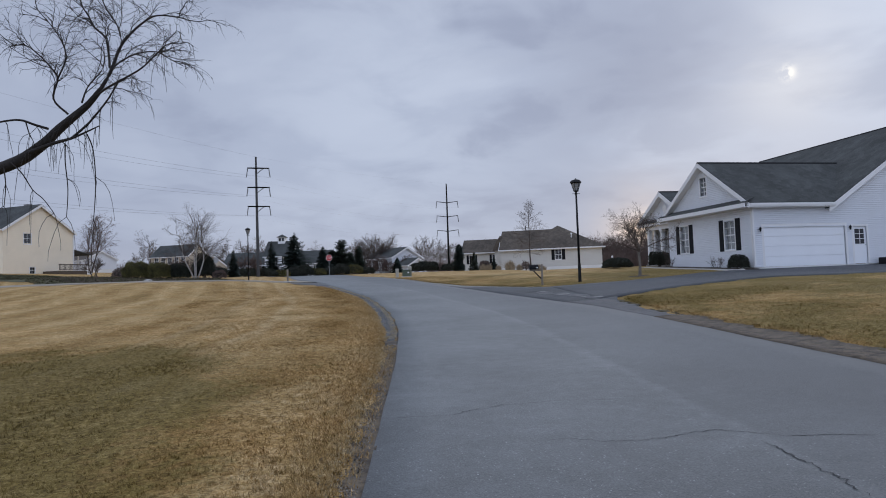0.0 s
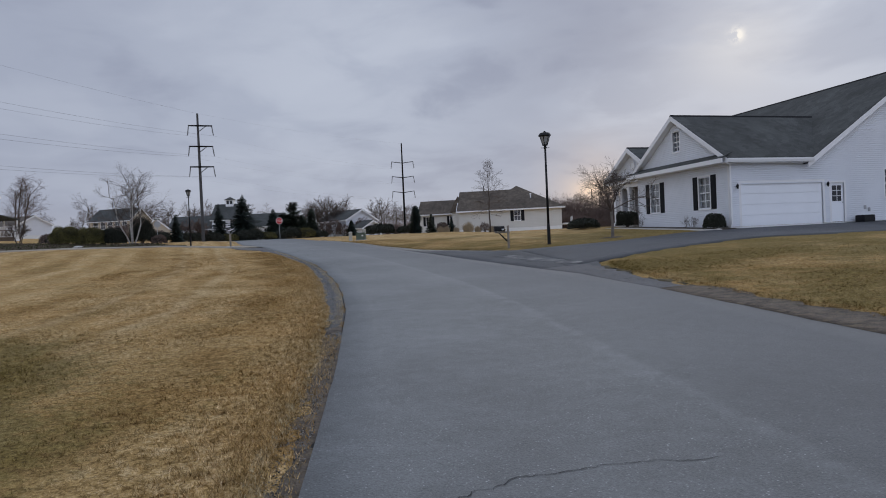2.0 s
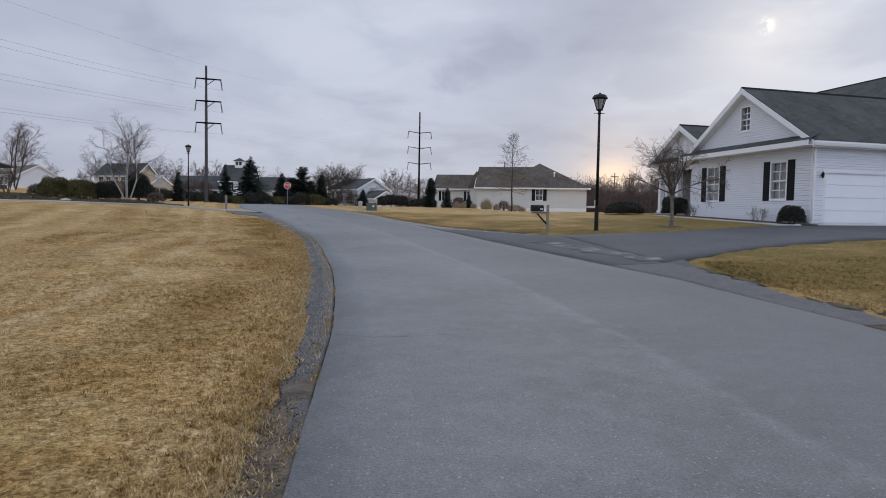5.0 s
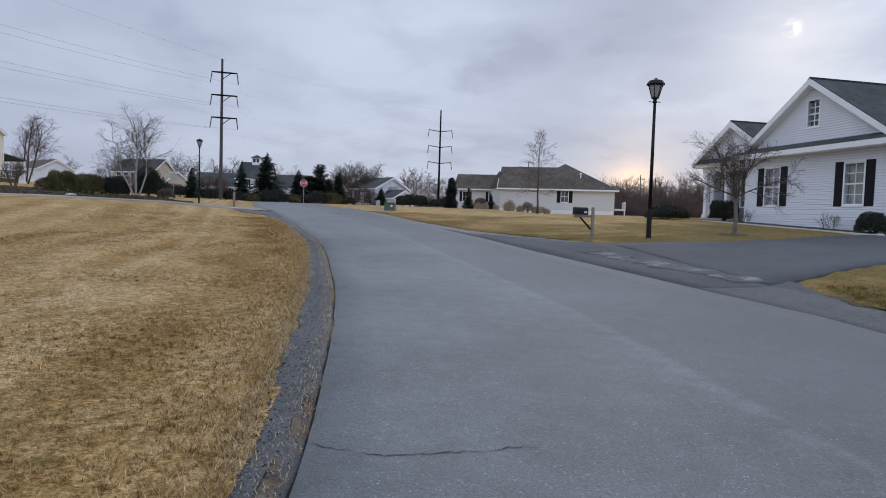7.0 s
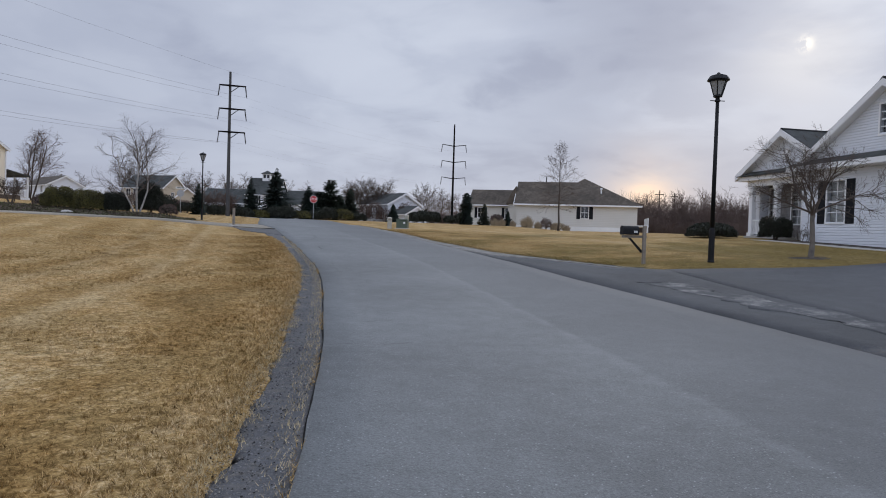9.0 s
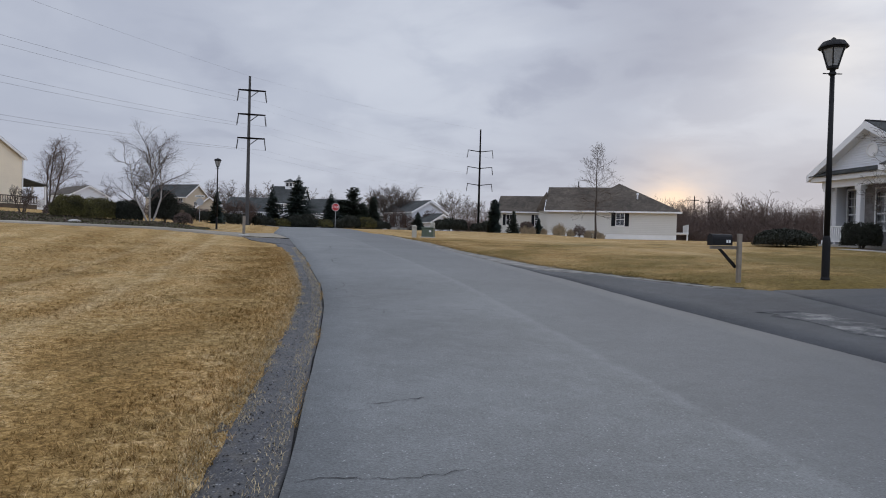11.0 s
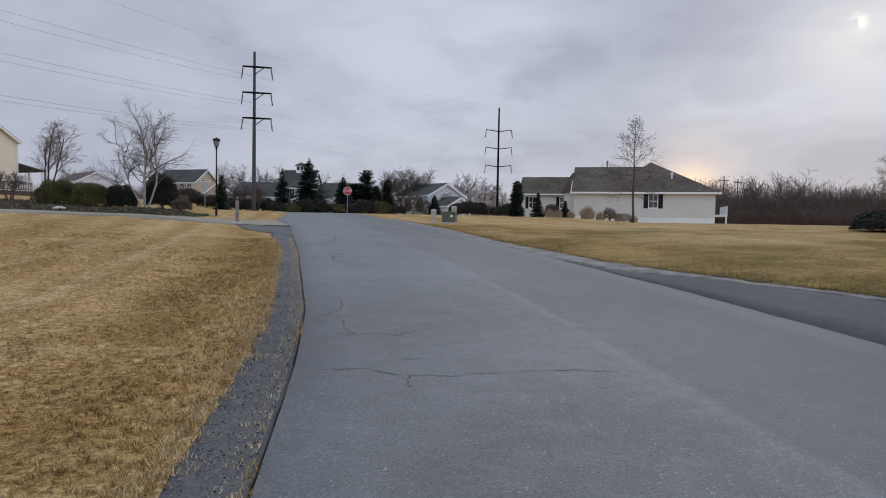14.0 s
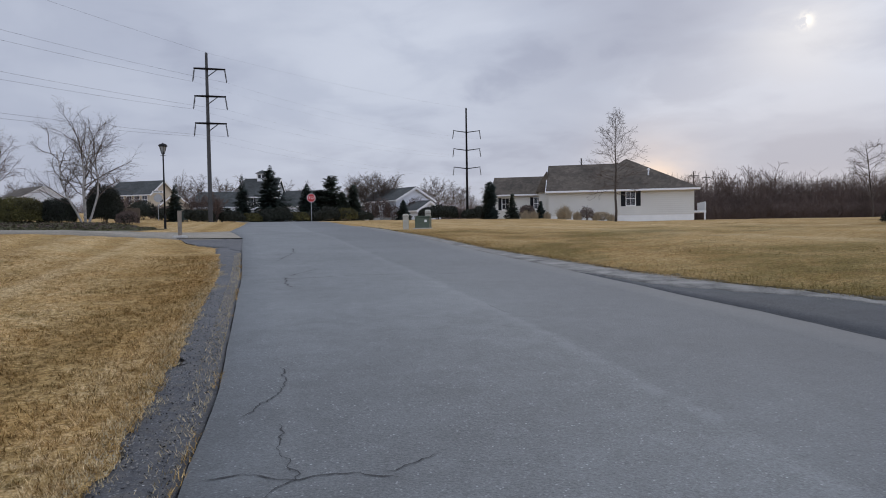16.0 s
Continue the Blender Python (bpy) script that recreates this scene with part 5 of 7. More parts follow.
    part("deck", MB().box(0.3, 3.0, 0.9, 1.6, 8.0, 1.1).box(1.5, 3.0, 1.1, 1.58, 8.0, 2.0).box(1.4, 3.0, -1, 1.55, 3.15, 0.9), M_TRIM, h, "small white side deck")
    return h


# ---- street furniture ----


def street_lamp(x, y, h, label):
    ob = thing("street_lamp", pose(x, y, ground_z(x, y) - 0.03), label, "street lamp", "street lamps")
    s = h / 5.0
    part("base", MB().lathe([(0.095, 0), (0.095, 0.08), (0.08, 0.12), (0.078, 0.85), (0.07, 0.95), (0.06, 1.0)], 12), M_BLACK, ob, smooth=False)
    part("post", MB().lathe([(0.06, 0.98), (0.046, 4.28 * s)], 12), M_BLACK, ob, smooth=True)
    part("collar", MB().lathe([(0.04, 4.26 * s), (0.075, 4.28 * s), (0.075, 4.31 * s), (0.05, 4.35 * s), (0.07, 4.4 * s), (0.1, 4.43 * s)], 12), M_BLACK, ob)
    part("finial_bar", MB().tube([(-0.2, 0, 4.3 * s), (0.2, 0, 4.3 * s)], [0.012, 0.012], 6), M_BLACK, ob)
    head = part("lantern_frame", MB(), M_BLACK, ob)
    fr = MB()
    z0, z1 = 4.42 * s, 4.82 * s
    n = 6
    for i in range(n):
        a = 2 * math.pi * i / n
        fr.tube([(0.11 * math.cos(a), 0.11 * math.sin(a), z0), (0.235 * math.cos(a), 0.235 * math.sin(a), z1)], [0.015, 0.015], 4)
    fr.lathe([(0.125, z0 - 0.02), (0.125, z0 + 0.03)], n)
    fr.lathe([(0.25, z1 - 0.03), (0.265, z1 + 0.01)], n)
    head.data = fr.mesh("lantern_frame", M_BLACK)
    part("lantern_glass", MB().lathe([(0.105, z0 + 0.02), (0.225, z1 - 0.02)], n), M_FROST, ob, "frosted lantern panes")
    part("cap", MB().lathe([(0.295, z1 + 0.01), (0.285, z1 + 0.04), (0.22, z1 + 0.13), (0.1, z1 + 0.17), (0.05, z1 + 0.175), (0.05, z1 + 0.2), (0.03, z1 + 0.22), (0.0, z1 + 0.24)], 12), M_BLACK, ob, "black domed lantern cap")
    return ob


def mailbox(x, y, ang):
    ob = thing("mailbox", pose(x, y, ground_z(x, y), 0, 0, ang), "black metal mailbox on a weathered wooden post", "mailbox")
    part("post", MB().bbox(-0.042, -0.042, -0.2, 0.042, 0.042, 1.05, 0.008), M_WOOD, ob, "weathered square wooden post")
    part("arm", MB().bbox(-0.6, 0.05, 0.72, 0.1, 0.13, 0.79, 0.006), M_WOOD, ob)
    part("brace", MB().prism([(-0.42, 0.06, 0.72), (-0.36, 0.06, 0.72), (0.0, 0.06, 0.36), (-0.04, 0.06, 0.32)], (0, 0.06, 0)), M_BLACK, ob)
    prof = [(-0.1, 0.0), (0.1, 0.0), (0.1, 0.14)] + [(0.1 * math.cos(a), 0.14 + 0.1 * math.sin(a)) for a in (0.4, 0.8, 1.2, 1.57, 1.94, 2.34, 2.74)] + [(-0.1, 0.14)]
    body = part("box", MB().prism([(-0.60, 0.095 + p, 0.8 + q) for p, q in prof], (0.44, 0, 0)), M_BLACK, ob, "black domed sheet-metal box")
    part("door", MB().prism([(-0.615, 0.095 + p * 1.05, 0.798 + q * 1.03) for p, q in prof], (0.02, 0, 0)), M_BLACK, body)
    part("number_plate", MB().box(-0.3, -0.008, 0.855, -0.26, -0.0045, 0.915).box(-0.245, -0.008, 0.855, -0.205, -0.0045, 0.915), M_WHITE, body, "white house-number bars")
    part("flag", MB().box(-0.6, 0.196, 0.9, -0.44, 0.2, 0.94).box(-0.6, 0.196, 0.94, -0.56, 0.2, 1.02), M_RED, body)
    return ob


def text_part(body, size, m, parent, material, name="lettering"):
    cu = bpy.data.curves.new(name, "FONT")
    cu.body, cu.size, cu.align_x, cu.align_y, cu.extrude = body, size, "CENTER", "CENTER", 0.001
    tmp = new("tmp_text", cu)
    dg = bpy.context.evaluated_depsgraph_get()
    me = bpy.data.meshes.new_from_object(tmp.evaluated_get(dg))
    bpy.data.objects.remove(tmp)
    bpy.data.curves.remove(cu)
    me.materials.clear()
    me.materials.append(material)
    ob = new(name, me)
    ob.parent = parent
    ob.matrix_basis = m
    return ob


def stop_sign(x, y, ang):
    ob = thing("stop_sign", pose(x, y, ground_z(x, y), 0, 0, ang), "red octagonal stop sign on a steel post", "traffic sign")
    part("post", MB().box(-0.03, 0.0, -0.2, 0.03, 0.05, 3.0), M_STEEL, ob)
    def octo(r, y0, y1, zc):
        return MB().prism([(r * math.cos(math.pi / 8 + k * math.pi / 4), y0, zc + r * math.sin(math.pi / 8 + k * math.pi / 4)) for k in range(8)], (0, y1 - y0, 0))
    zc = 2.72
    face = part("plate", octo(0.52, -0.008, 0.0, zc), M_WHITE, ob, "white-edged sign plate")
    part("face", octo(0.475, -0.014, -0.0085, zc), M_RED, face, "red sign face")
    text_part("STOP", 0.42, pose(0, -0.016, zc, 90, 0, 0), face, M_WHITE)
    return ob


def sign_post(x, y, ang):
    ob = thing("street_sign", pose(x, y, ground_z(x, y), 0, 0, ang), "street-name blades above the back of an octagonal sign", "street sign")
    part("post", MB().box(-0.03, 0.0, -0.2, 0.03, 0.05, 3.5), M_STEEL, ob)
    part("plate", MB().prism([(0.48 * math.cos(math.pi / 8 + k * math.pi / 4), -0.01, 2.6 + 0.48 * math.sin(math.pi / 8 + k * math.pi / 4)) for k in range(8)], (0, 0.01, 0)), M_STEEL, ob, "bare metal back of a sign")
    bl = part("blade", MB().box(-0.6, -0.02, 3.2, 0.6, -0.01, 3.45), M_WHITE, ob, "white street-name blade")
    part("lettering", MB().box(-0.45, -0.024, 3.27, 0.1, -0.0205, 3.38).box(0.18, -0.024, 3.27, 0.45, -0.0205, 3.38), M_GREENBOX, bl)
    part("blade", MB().box(-0.01, -0.6, 3.48, 0.0, 0.6, 3.7), M_WHITE, ob, "white street-name blade")
    return ob


def marker_post(x, y):
    ob = thing("marker_post", pose(x, y, ground_z(x, y)), "short weathered wooden marker post on the lawn corner", "post")
    part("post", MB().bbox(-0.06, -0.06, -0.2, 0.06, 0.06, 1.0, 0.01), M_WOOD, ob)
    part("footing", MB().lathe([(0.28, -0.05), (0.27, 0.05), (0.2, 0.08), (0.0, 0.085)], 12), M_CONC, ob, "concrete collar")
    return ob


def transformer(x, y, ang):
    ob = thing("transformer_box", pose(x, y, ground_z(x, y), 0, 0, ang), "green pad-mounted transformer cabinet on the lawn", "utility box")
    part("pad", MB().bbox(-0.46, -0.42, -0.1, 0.46, 0.42, 0.06, 0.02), M_CONC, ob)
    b = part("cabinet", MB().bbox(-0.38, -0.34, 0.06, 0.38, 0.34, 0.6, 0.03), M_GREENBOX, ob, "green steel cabinet")
    part("lid", MB().bbox(-0.40, -0.36, 0.604, 0.40, 0.36, 0.68, 0.025), M_GREENBOX, b)
    part("label", MB().box(0.12, -0.346, 0.36, 0.26, -0.3405, 0.48), M_WHITE, b, "white warning sticker")
    return ob


def pedestal(x, y, h, label):
    ob = thing("cable_pedestal", pose(x, y, ground_z(x, y)), label, "utility box", "cable pedestals")
    part("body", MB().bbox(-0.15, -0.15, -0.05, 0.15, 0.15, h * 0.8, 0.03), M_BEIGEBOX, ob)
    part("cap", MB().bbox(-0.165, -0.165, h * 0.8 + 0.004, 0.165, 0.165, h, 0.06), M_BEIGEBOX, ob)
    return ob


def pylon(x, y, base, top, arms, arms_half, ang, label, material, bent):
    """A single-pole power pylon with three crossarms; returns where its wires hang, in the world."""
    m = pose(x, y, base, 0, 0, ang)
    ob = thing("power_pylon", m, label, "power pylon", "power pylons")
    h = top - base
    k0 = 0.62 if bent else 0.66
    part("pole", MB().lathe([(0.36 * k0, -0.5), (0.34 * k0, 1.0), (0.2 * k0, h - 0.02), (0.05, h)], 10), material, ob, smooth=False)
    hang = []
    for z in arms:
        zz = z - base
        tip = 0.28 if bent else 0.0
        for s in (-1, 1):
            arm_half = arms_half[0 if s < 0 else 1]
            part("crossarm", MB().tube([(0.0, -0.2, zz), (s * arm_half, -0.2, zz + tip)], [0.085, 0.06] if bent else [0.12, 0.09], 6), M_POLE, ob)
            if not bent and s > 0:
                part("arm_brace", MB().tube([(0.0, -0.15, zz - 0.85), (s * arm_half * 0.55, -0.2, zz - 0.05)], [0.05, 0.05], 5), material, ob)
            ins = MB()
            lean = 0.18 * s
            x0 = s * (arm_half - 0.08)
            ins.tube([(x0, -0.2, zz + tip), (x0 + lean, -0.2, zz + tip - 1.35)], [0.045, 0.045], 5)
            for k in range(9):
                u = 0.15 + 0.09 * k
                ins.lathe([(0.04, zz + tip - 1.35 * u - 0.04), (0.11, zz + tip - 1.35 * u), (0.04, zz + tip - 1.35 * u + 0.02)], 7, (x0 + lean * u, -0.2))
            part("insulator", ins, M_INSUL, ob, "string of dark insulator discs")
            hang.append(m @ Vector((x0 + lean, -0.2, zz + tip - 1.35)))
    hang.append(m @ Vector((0, 0, h)))
    return hang


def wire(a, b, sag, r=0.022):
    pts = []
    for i in range(25):
        t = i / 24
        p = a.lerp(b, t)
        pts.append((p.x, p.y, p.z - sag * 4 * t * (1 - t)))
    mb = MB().tube(pts, [r] * 25, 4)
    ob = new("power_line", mb.mesh("power_line", M_WIRE))
    tagged(ob, "thin sagging overhead power conductor", "power line", "power lines")


# ---- place the things ----
house_white(pose(17.83, 31.42, 1.585, 0, 0, 9.9))
house_ranch(pose(24.95, 86.35, 2.12, 0, 0, -14))
street_lamp(8.09, 29.55, 5.16, "black lantern street lamp on a slim post beside the driveway")
street_lamp(-18.2, 66.4, 5.65, "black lantern street lamp at the street corner")
mailbox(6.2, 29.45, 8)
stop_sign(-14.5, 98.6, 8)
sign_post(-32.0, 98.6, 18)
marker_post(-10.2, 48.0)
transformer(-1.25, 57.6, -10)
pedestal(-2.15, 57.4, 0.8, "beige plastic cable pedestal near the transformer")
pedestal(-1.0, 58.3, 1.0, "tall beige cable pedestal behind the transformer")

# power line: a bend at the grey pylon
h1 = pylon(-23.6, 91.3, 2.55, 20.25, (18.55, 15.75, 12.98), (1.25, 1.85), 14, "tall grey single-pole power pylon with three crossarms", M_POLE_G, False)
h2 = pylon(5.2, 127.0, 2.6, 20.8, (16.9, 14.05, 11.15), (2.15, 2.15), 6, "dark single-pole power pylon with three upswept crossarms", M_POLE, True)
h3 = pylon(-23.6 - 31, 91.3 - 97, 1.0, 20.25, (18.55, 15.75, 12.98), (1.25, 1.85), -72, "tall grey single-pole power pylon with three crossarms", M_POLE_G, False)
for i in range(6):
    wire(h3[i], h1[i], 2.2, 0.0085)
    wire(h1[i], h2[i], 0.9, 0.0035)
wire(h3[6], h1[6], 1.4, 0.007)
wire(h1[6], h2[6], 0.5, 0.004)

# ---- far houses ----


def yellow_house():
    h = gable_house("house", pose(-50.14, 83.86, 4.05, 0, 0, 68), 9.8, 13.0, 5.9, 3.3, M_TAN, M_SHINGLE, "two-storey cream-sided house with dark roof and back deck", [(-2.2, -1.2, 3.9, 5.3, 0), (-1.4, -0.7, 0.1, 0.9, 0)], side_wins=[(1.5, 2.4, 0.9, 2.3, 0), (4.0, 4.9, 0.9, 2.3, 0), (7, 7.9, 0.9, 2.3, 0), (1.5, 2.4, 3.6, 5.0, 0), (4.0, 4.9, 3.6, 5.0, 0), (7, 7.9, 3.6, 5.0, 0)])
    dk = MB().box(0.4, -3.0, -0.6, 4.6, -0.05, 0.35)
    deck = part("deck", dk, M_CEDARFENCE, h, "dark wooden deck")
    part("rail", MB().box(0.4, -3.0, 1.15, 4.6, -2.9, 1.25), M_CEDARFENCE, deck)
    part("rail", MB().box(0.4, -3.0, 0.45, 4.6, -2.94, 0.52), M_CEDARFENCE, deck)
    for k in range(24):
        x = 0.45 + k * 0.178
        part("baluster", MB().box(x, -2.98, 0.5, x + 0.05, -2.93, 1.16), M_CEDARFENCE, deck)
    part("porch_roof", MB().prism([(5.0, 0.4, 3.4), (5.0, 5.4, 3.4), (8.4, 5.4, 2.7), (8.4, 0.4, 2.7)], (0, 0, 0.14)), M_SHINGLE, h, "lean-to porch roof")
    part("porch_floor", MB().box(4.95, 0.4, -0.8, 8.3, 5.4, 0.2), M_TRIM, h)
    for y in (0.55, 2.8, 5.2):
        part("post", MB().box(8.1, y, 0.2, 8.25, y + 0.15, 2.72), M_TRIM, h)
    part("rail", MB().box(8.14, 0.6, 1.05, 8.2, 5.2, 1.12), M_TRIM, h)
    part("rail", MB().box(5.0, 0.5, 1.05, 8.14, 0.56, 1.12), M_TRIM, h)
    for k in range(22):
        part("baluster", MB().box(5.1 + k * 0.14, 0.51, 0.2, 5.15 + k * 0.14, 0.55, 1.05), M_TRIM, h)
    part("chimney", MB().box(1.4, 4.0, 7.5, 2.1, 4.8, 9.7), M_STONE, h)
    part("downspout", MB().box(4.92, -0.1, 0, 5.02, 0.0, 5.7), M_TRIM, h)


yellow_house()
gable_house("house", pose(-54.7, 155.8, 4.0, 0, 0, 72), 7.4, 10.5, 5.5, 2.7, M_TAN2, M_SHINGLE, "tan-sided two-storey house with dark shingle roof", [(-1.0, 0.0, 3.0, 4.4, 0)], side_wins=[(0.7 + 1.9 * k, 1.9 + 1.9 * k, z, z + 1.5, 0) for k in range(5) for z in (0.8, 3.5)])
gable_house("house", pose(-45.4, 138.0, 3.2, 0, 0, 20), 6.0, 7.0, 3.0, 2.5, M_TAN2, M_SHINGLE_B, "tan gabled garage with white rake boards")
gable_house("house", pose(-74.0, 148.0, 6.6, 0, 0, 50), 7.0, 12.0, 2.4, 1.9, M_SIDING, M_SHINGLE_B, "distant white house with low brown roof", side_wins=[(2, 3, 0.7, 2.0, 0), (5, 6, 0.7, 2.0, 0), (8, 9, 0.7, 2, 0)])
gable_house("house", pose(-84.0, 118.0, 6.0, 0, 0, 45), 8.0, 12.0, 2.6, 2.2, M_SIDING, M_SHINGLE, "distant white house with dark roof", side_wins=[(2, 3, 0.7, 2.0, 0), (5, 6, 0.7, 2.0, 0)])
gable_house("house", pose(-21.0, 148.5, 3.3, 0, 0, 88), 9.0, 24.0, 3.2, 2.8, M_SIDING, M_SHINGLE, "long low white house with grey-green roof behind spruces", side_wins=[(2, 3.2, 0.7, 2.4, 0.3), (6, 7.2, 0.7, 2.4, 0.3), (17, 18.2, 0.7, 2.4, 0.3)])


def cupola_block():
    h = gable_house("house", pose(-28.9, 145.5, 3.3, 0, 0, 88), 8.6, 6.0, 4.9, 3.3, M_SIDING, M_SHINGLE, "taller white house block with a windowed cupola", side_wins=[(0.8, 1.8, 2.8, 4.4, 0.3), (3.6, 4.6, 2.8, 4.4, 0.3)])
    c = part("cupola", MB().box(-0.8, 2.3, 7.2, 0.8, 3.9, 9.1), M_TRIM, h, "white square cupola with dark panes")
    for s in (-1, 1):
        part("pane", MB().box(s * 0.81 - 0.01, 2.5, 8.2, s * 0.81 + 0.01, 3.0, 8.9), M_DARKIN, c)
        part("pane", MB().box(s * 0.81 - 0.01, 3.2, 8.2, s * 0.81 + 0.01, 3.7, 8.9), M_DARKIN, c)
    r = MB()
    for q in (((-1.1, 2.0), (1.1, 2.0)), ((1.1, 2.0), (1.1, 4.2)), ((1.1, 4.2), (-1.1, 4.2)), ((-1.1, 4.2), (-1.1, 2.0))):
        r.poly([(q[0][0], q[0][1], 9.1), (q[1][0], q[1][1], 9.1), (0, 3.1, 9.8)])
    r.poly([(-1.1, 2.0, 9.09), (-1.1, 4.2, 9.09), (1.1, 4.2, 9.09), (1.1, 2.0, 9.09)])
    part("cupola_roof", r, M_SHINGLE, h, "small pyramid roof")


cupola_block()
gable_house("house", pose(-3.0, 118.3, 3.2, 0, 0, 38), 6.6, 9.0, 2.9, 1.75, M_SIDING, M_SHINGLE, "white-sided house with grey shingle roof among shrubs", [(0.4, 1.3, 1.2, 2.4, 0)], side_wins=[(2, 3, 0.8, 2.2, 0.25), (5, 6, 0.8, 2.2, 0.25)])
gable_house("house", pose(-0.9, 112.9, 3.0, 0, 0, 30), 3.6, 4.5, 1.5, 1.1, M_SIDING, M_SHINGLE, "low white gabled shed in front of the house", [(-0.4, 0.4, 0.4, 1.4, 0)])

# ---- trees and shrubs ----
def vase_tree(x, y, fork, reach, seed, label):
    """A stout short trunk that splits into arching limbs."""
    rng = random.Random(seed)
    wood, twig = MB(), MB()
    wood.tube([(0, 0, -0.15), (0.0, 0, 0.05), (0.03, 0, 0.5), (0.0, 0.02, fork * 0.75), (0.02, 0, fork)], [0.12, 0.085, 0.068, 0.063, 0.066], 9)
    spec = ((0, 11, 7, 4), (0.0, 0.015, 0.0, 0.0), 0.003, (40, 44, 44, 40))
    for k in range(9):
        a = 6.283 * (k + 0.5 * rng.random()) / 9
        el = radians(22 + 40 * ((k * 5) % 9) / 9)
        d = (math.cos(a) * math.cos(el), math.sin(a) * math.cos(el), math.sin(el))
        grow(rng, wood, twig, (0.05 * d[0], 0.05 * d[1], fork - 0.3 * rng.random()), d, reach * (0.85 + 0.3 * rng.random()), 0.032, 1, spec)
    ob = thing("ornamental_tree", pose(x, y, ground_z(x, y)), label, "tree")
    part("trunk", wood, M_BARK_P, ob, smooth=True)
    part("crown", twig, M_TWIG, ob, smooth=True)


def leader_tree(x, y, h, width, seed, label):
    """A young tree with one straight leader, level lower branches and rising upper ones."""
    rng = random.Random(seed)
    wood, twig = MB(), MB()
    wood.tube([(0.03 * math.sin(k * 1.9), 0.03 * math.cos(k * 2.3), -0.15 + (h + 0.15) * k / 8) for k in range(9)], [0.1 - 0.0115 * k for k in range(9)], 7)
    spec = ((0, 5, 3), (0.0, 0.03, 0.05, 0.0), 0.0062, (40, 40, 38))
    for k in range(60):
        t = 0.27 + 0.71 * (k + rng.random()) / 60
        a = k * 2.4 + rng.gauss(0, 0.3)
        el = radians(-10 + 78 * ((t - 0.27) / 0.71) ** 0.8 + rng.gauss(0, 6))
        bulge = max(0.14, 1.0 - 1.25 * (t - 0.38) if t > 0.38 else 0.75 + 2.2 * (t - 0.27))
        d = (math.cos(a) * math.cos(el), math.sin(a) * math.cos(el), math.sin(el))
        grow(rng, wood, twig, (0, 0, h * t), d, 0.5 * width * bulge * (0.65 + 0.5 * rng.random()), 0.022 * (1.2 - t), 1, spec)
    ob = thing("young_tree", pose(x, y, ground_z(x, y)), label, "tree")
    part("trunk", wood, M_BARK, ob, smooth=True)
    part("crown", twig, M_TWIG, ob, smooth=True)


vase_tree(11.38, 30.4, 1.5, 1.65, 11, "small spreading bare ornamental tree with a stout grey trunk")
leader_tree(12.0, 68.3, 7.3, 5.0, 23, "slender young bare shade tree on the lawn")
bare_tree(-24.5, 68.6, 6.9, 5, "multi-stemmed pale birch with fine bare twigs", r=0.085, kids=(11, 8, 6), lift=(0.03, 0.03, 0.02, -0.02), rmin=0.004, spread=(46, 42, 42), bark=M_BIRCH, twigs=M_TWIG, stems=4, name="birch_tree", splay=0.56, reach=0.95, wob=0.13)
bare_tree(-49.6, 95.5, 9.2, 7, "bare weeping tree with hanging twigs", r=0.11, kids=(12, 9, 6), lift=(0.12, 0.14, -0.04, -0.18), rmin=0.0065, spread=(28, 34, 42), stems=3, splay=0.2, reach=0.75, twigs=M_TWIG2, name="weeping_tree")
bare_tree(-36.5, 70.8, 2.2, 9, "bare vase-shaped shrub in front of the cream house", r=0.05, kids=(9, 6, 3), lift=(0.05, 0.1, 0.05), rmin=0.008, spread=(35, 32, 35), stems=5, name="bare_shrub", category="shrub")
bare_tree(-82, 157, 6.5, 31, "distant bare tree with upright branches", r=0.14, kids=(10, 6, 4), rmin=0.018, spread=(38, 36, 38))
bare_tree(54.3, 103, 12.2, 37, "tall bare tree rising over the brush", r=0.1, kids=(26, 7, 4), lift=(0.15, 0.06, 0.0), rmin=0.008, spread=(62, 40, 40), reach=0.6)
bare_tree(-27.5, 104.5, 3.2, 41, "reddish bare shrub near the street sign", r=0.05, kids=(10, 7, 4), rmin=0.01, spread=(40, 36, 36), stems=6, twigs=M_TWIG2, name="bare_shrub", category="shrub")
bare_tree(-30.6, 106.2, 3.2, 43, "reddish bare shrub near the street sign", r=0.05, kids=(10, 7, 4), rmin=0.01, spread=(40, 36, 36), stems=6, twigs=M_TWIG2, name="bare_shrub", category="shrub")
for k, (x, y, h) in enumerate(((-9.6, 121, 6.4), (-7.4, 122, 5.8), (-11.4, 124, 6.2))):
    bare_tree(x, y, h, 50 + k, "grey multi-stemmed bare tree beside evergreens", r=0.08, kids=(10, 7, 4), rmin=0.013, spread=(32, 34, 36), stems=4)
conifer(-27.9, 118, 6.6, 4.0, 61, "narrow dark green spruce by the far lawn", shape=1.05, dens=1.2)
conifer(-22.9, 114, 7.9, 8.0, 62, "broad dark blue-green spruce", shape=1.05, dens=1.6)
conifer(-17.5, 112, 5.2, 4.4, 63, "dark spruce behind the stop sign", shape=1.0, dens=1.3)
conifer(-14.6, 114.5, 6.4, 4.6, 64, "irregular dark pine with an open top", M_PINE, shape=0.45, dens=1.0)
conifer(-16.2, 115.5, 4.4, 4.0, 72, "low dense dark evergreen beneath the pine", M_PINE, shape=0.5, dens=1.3)
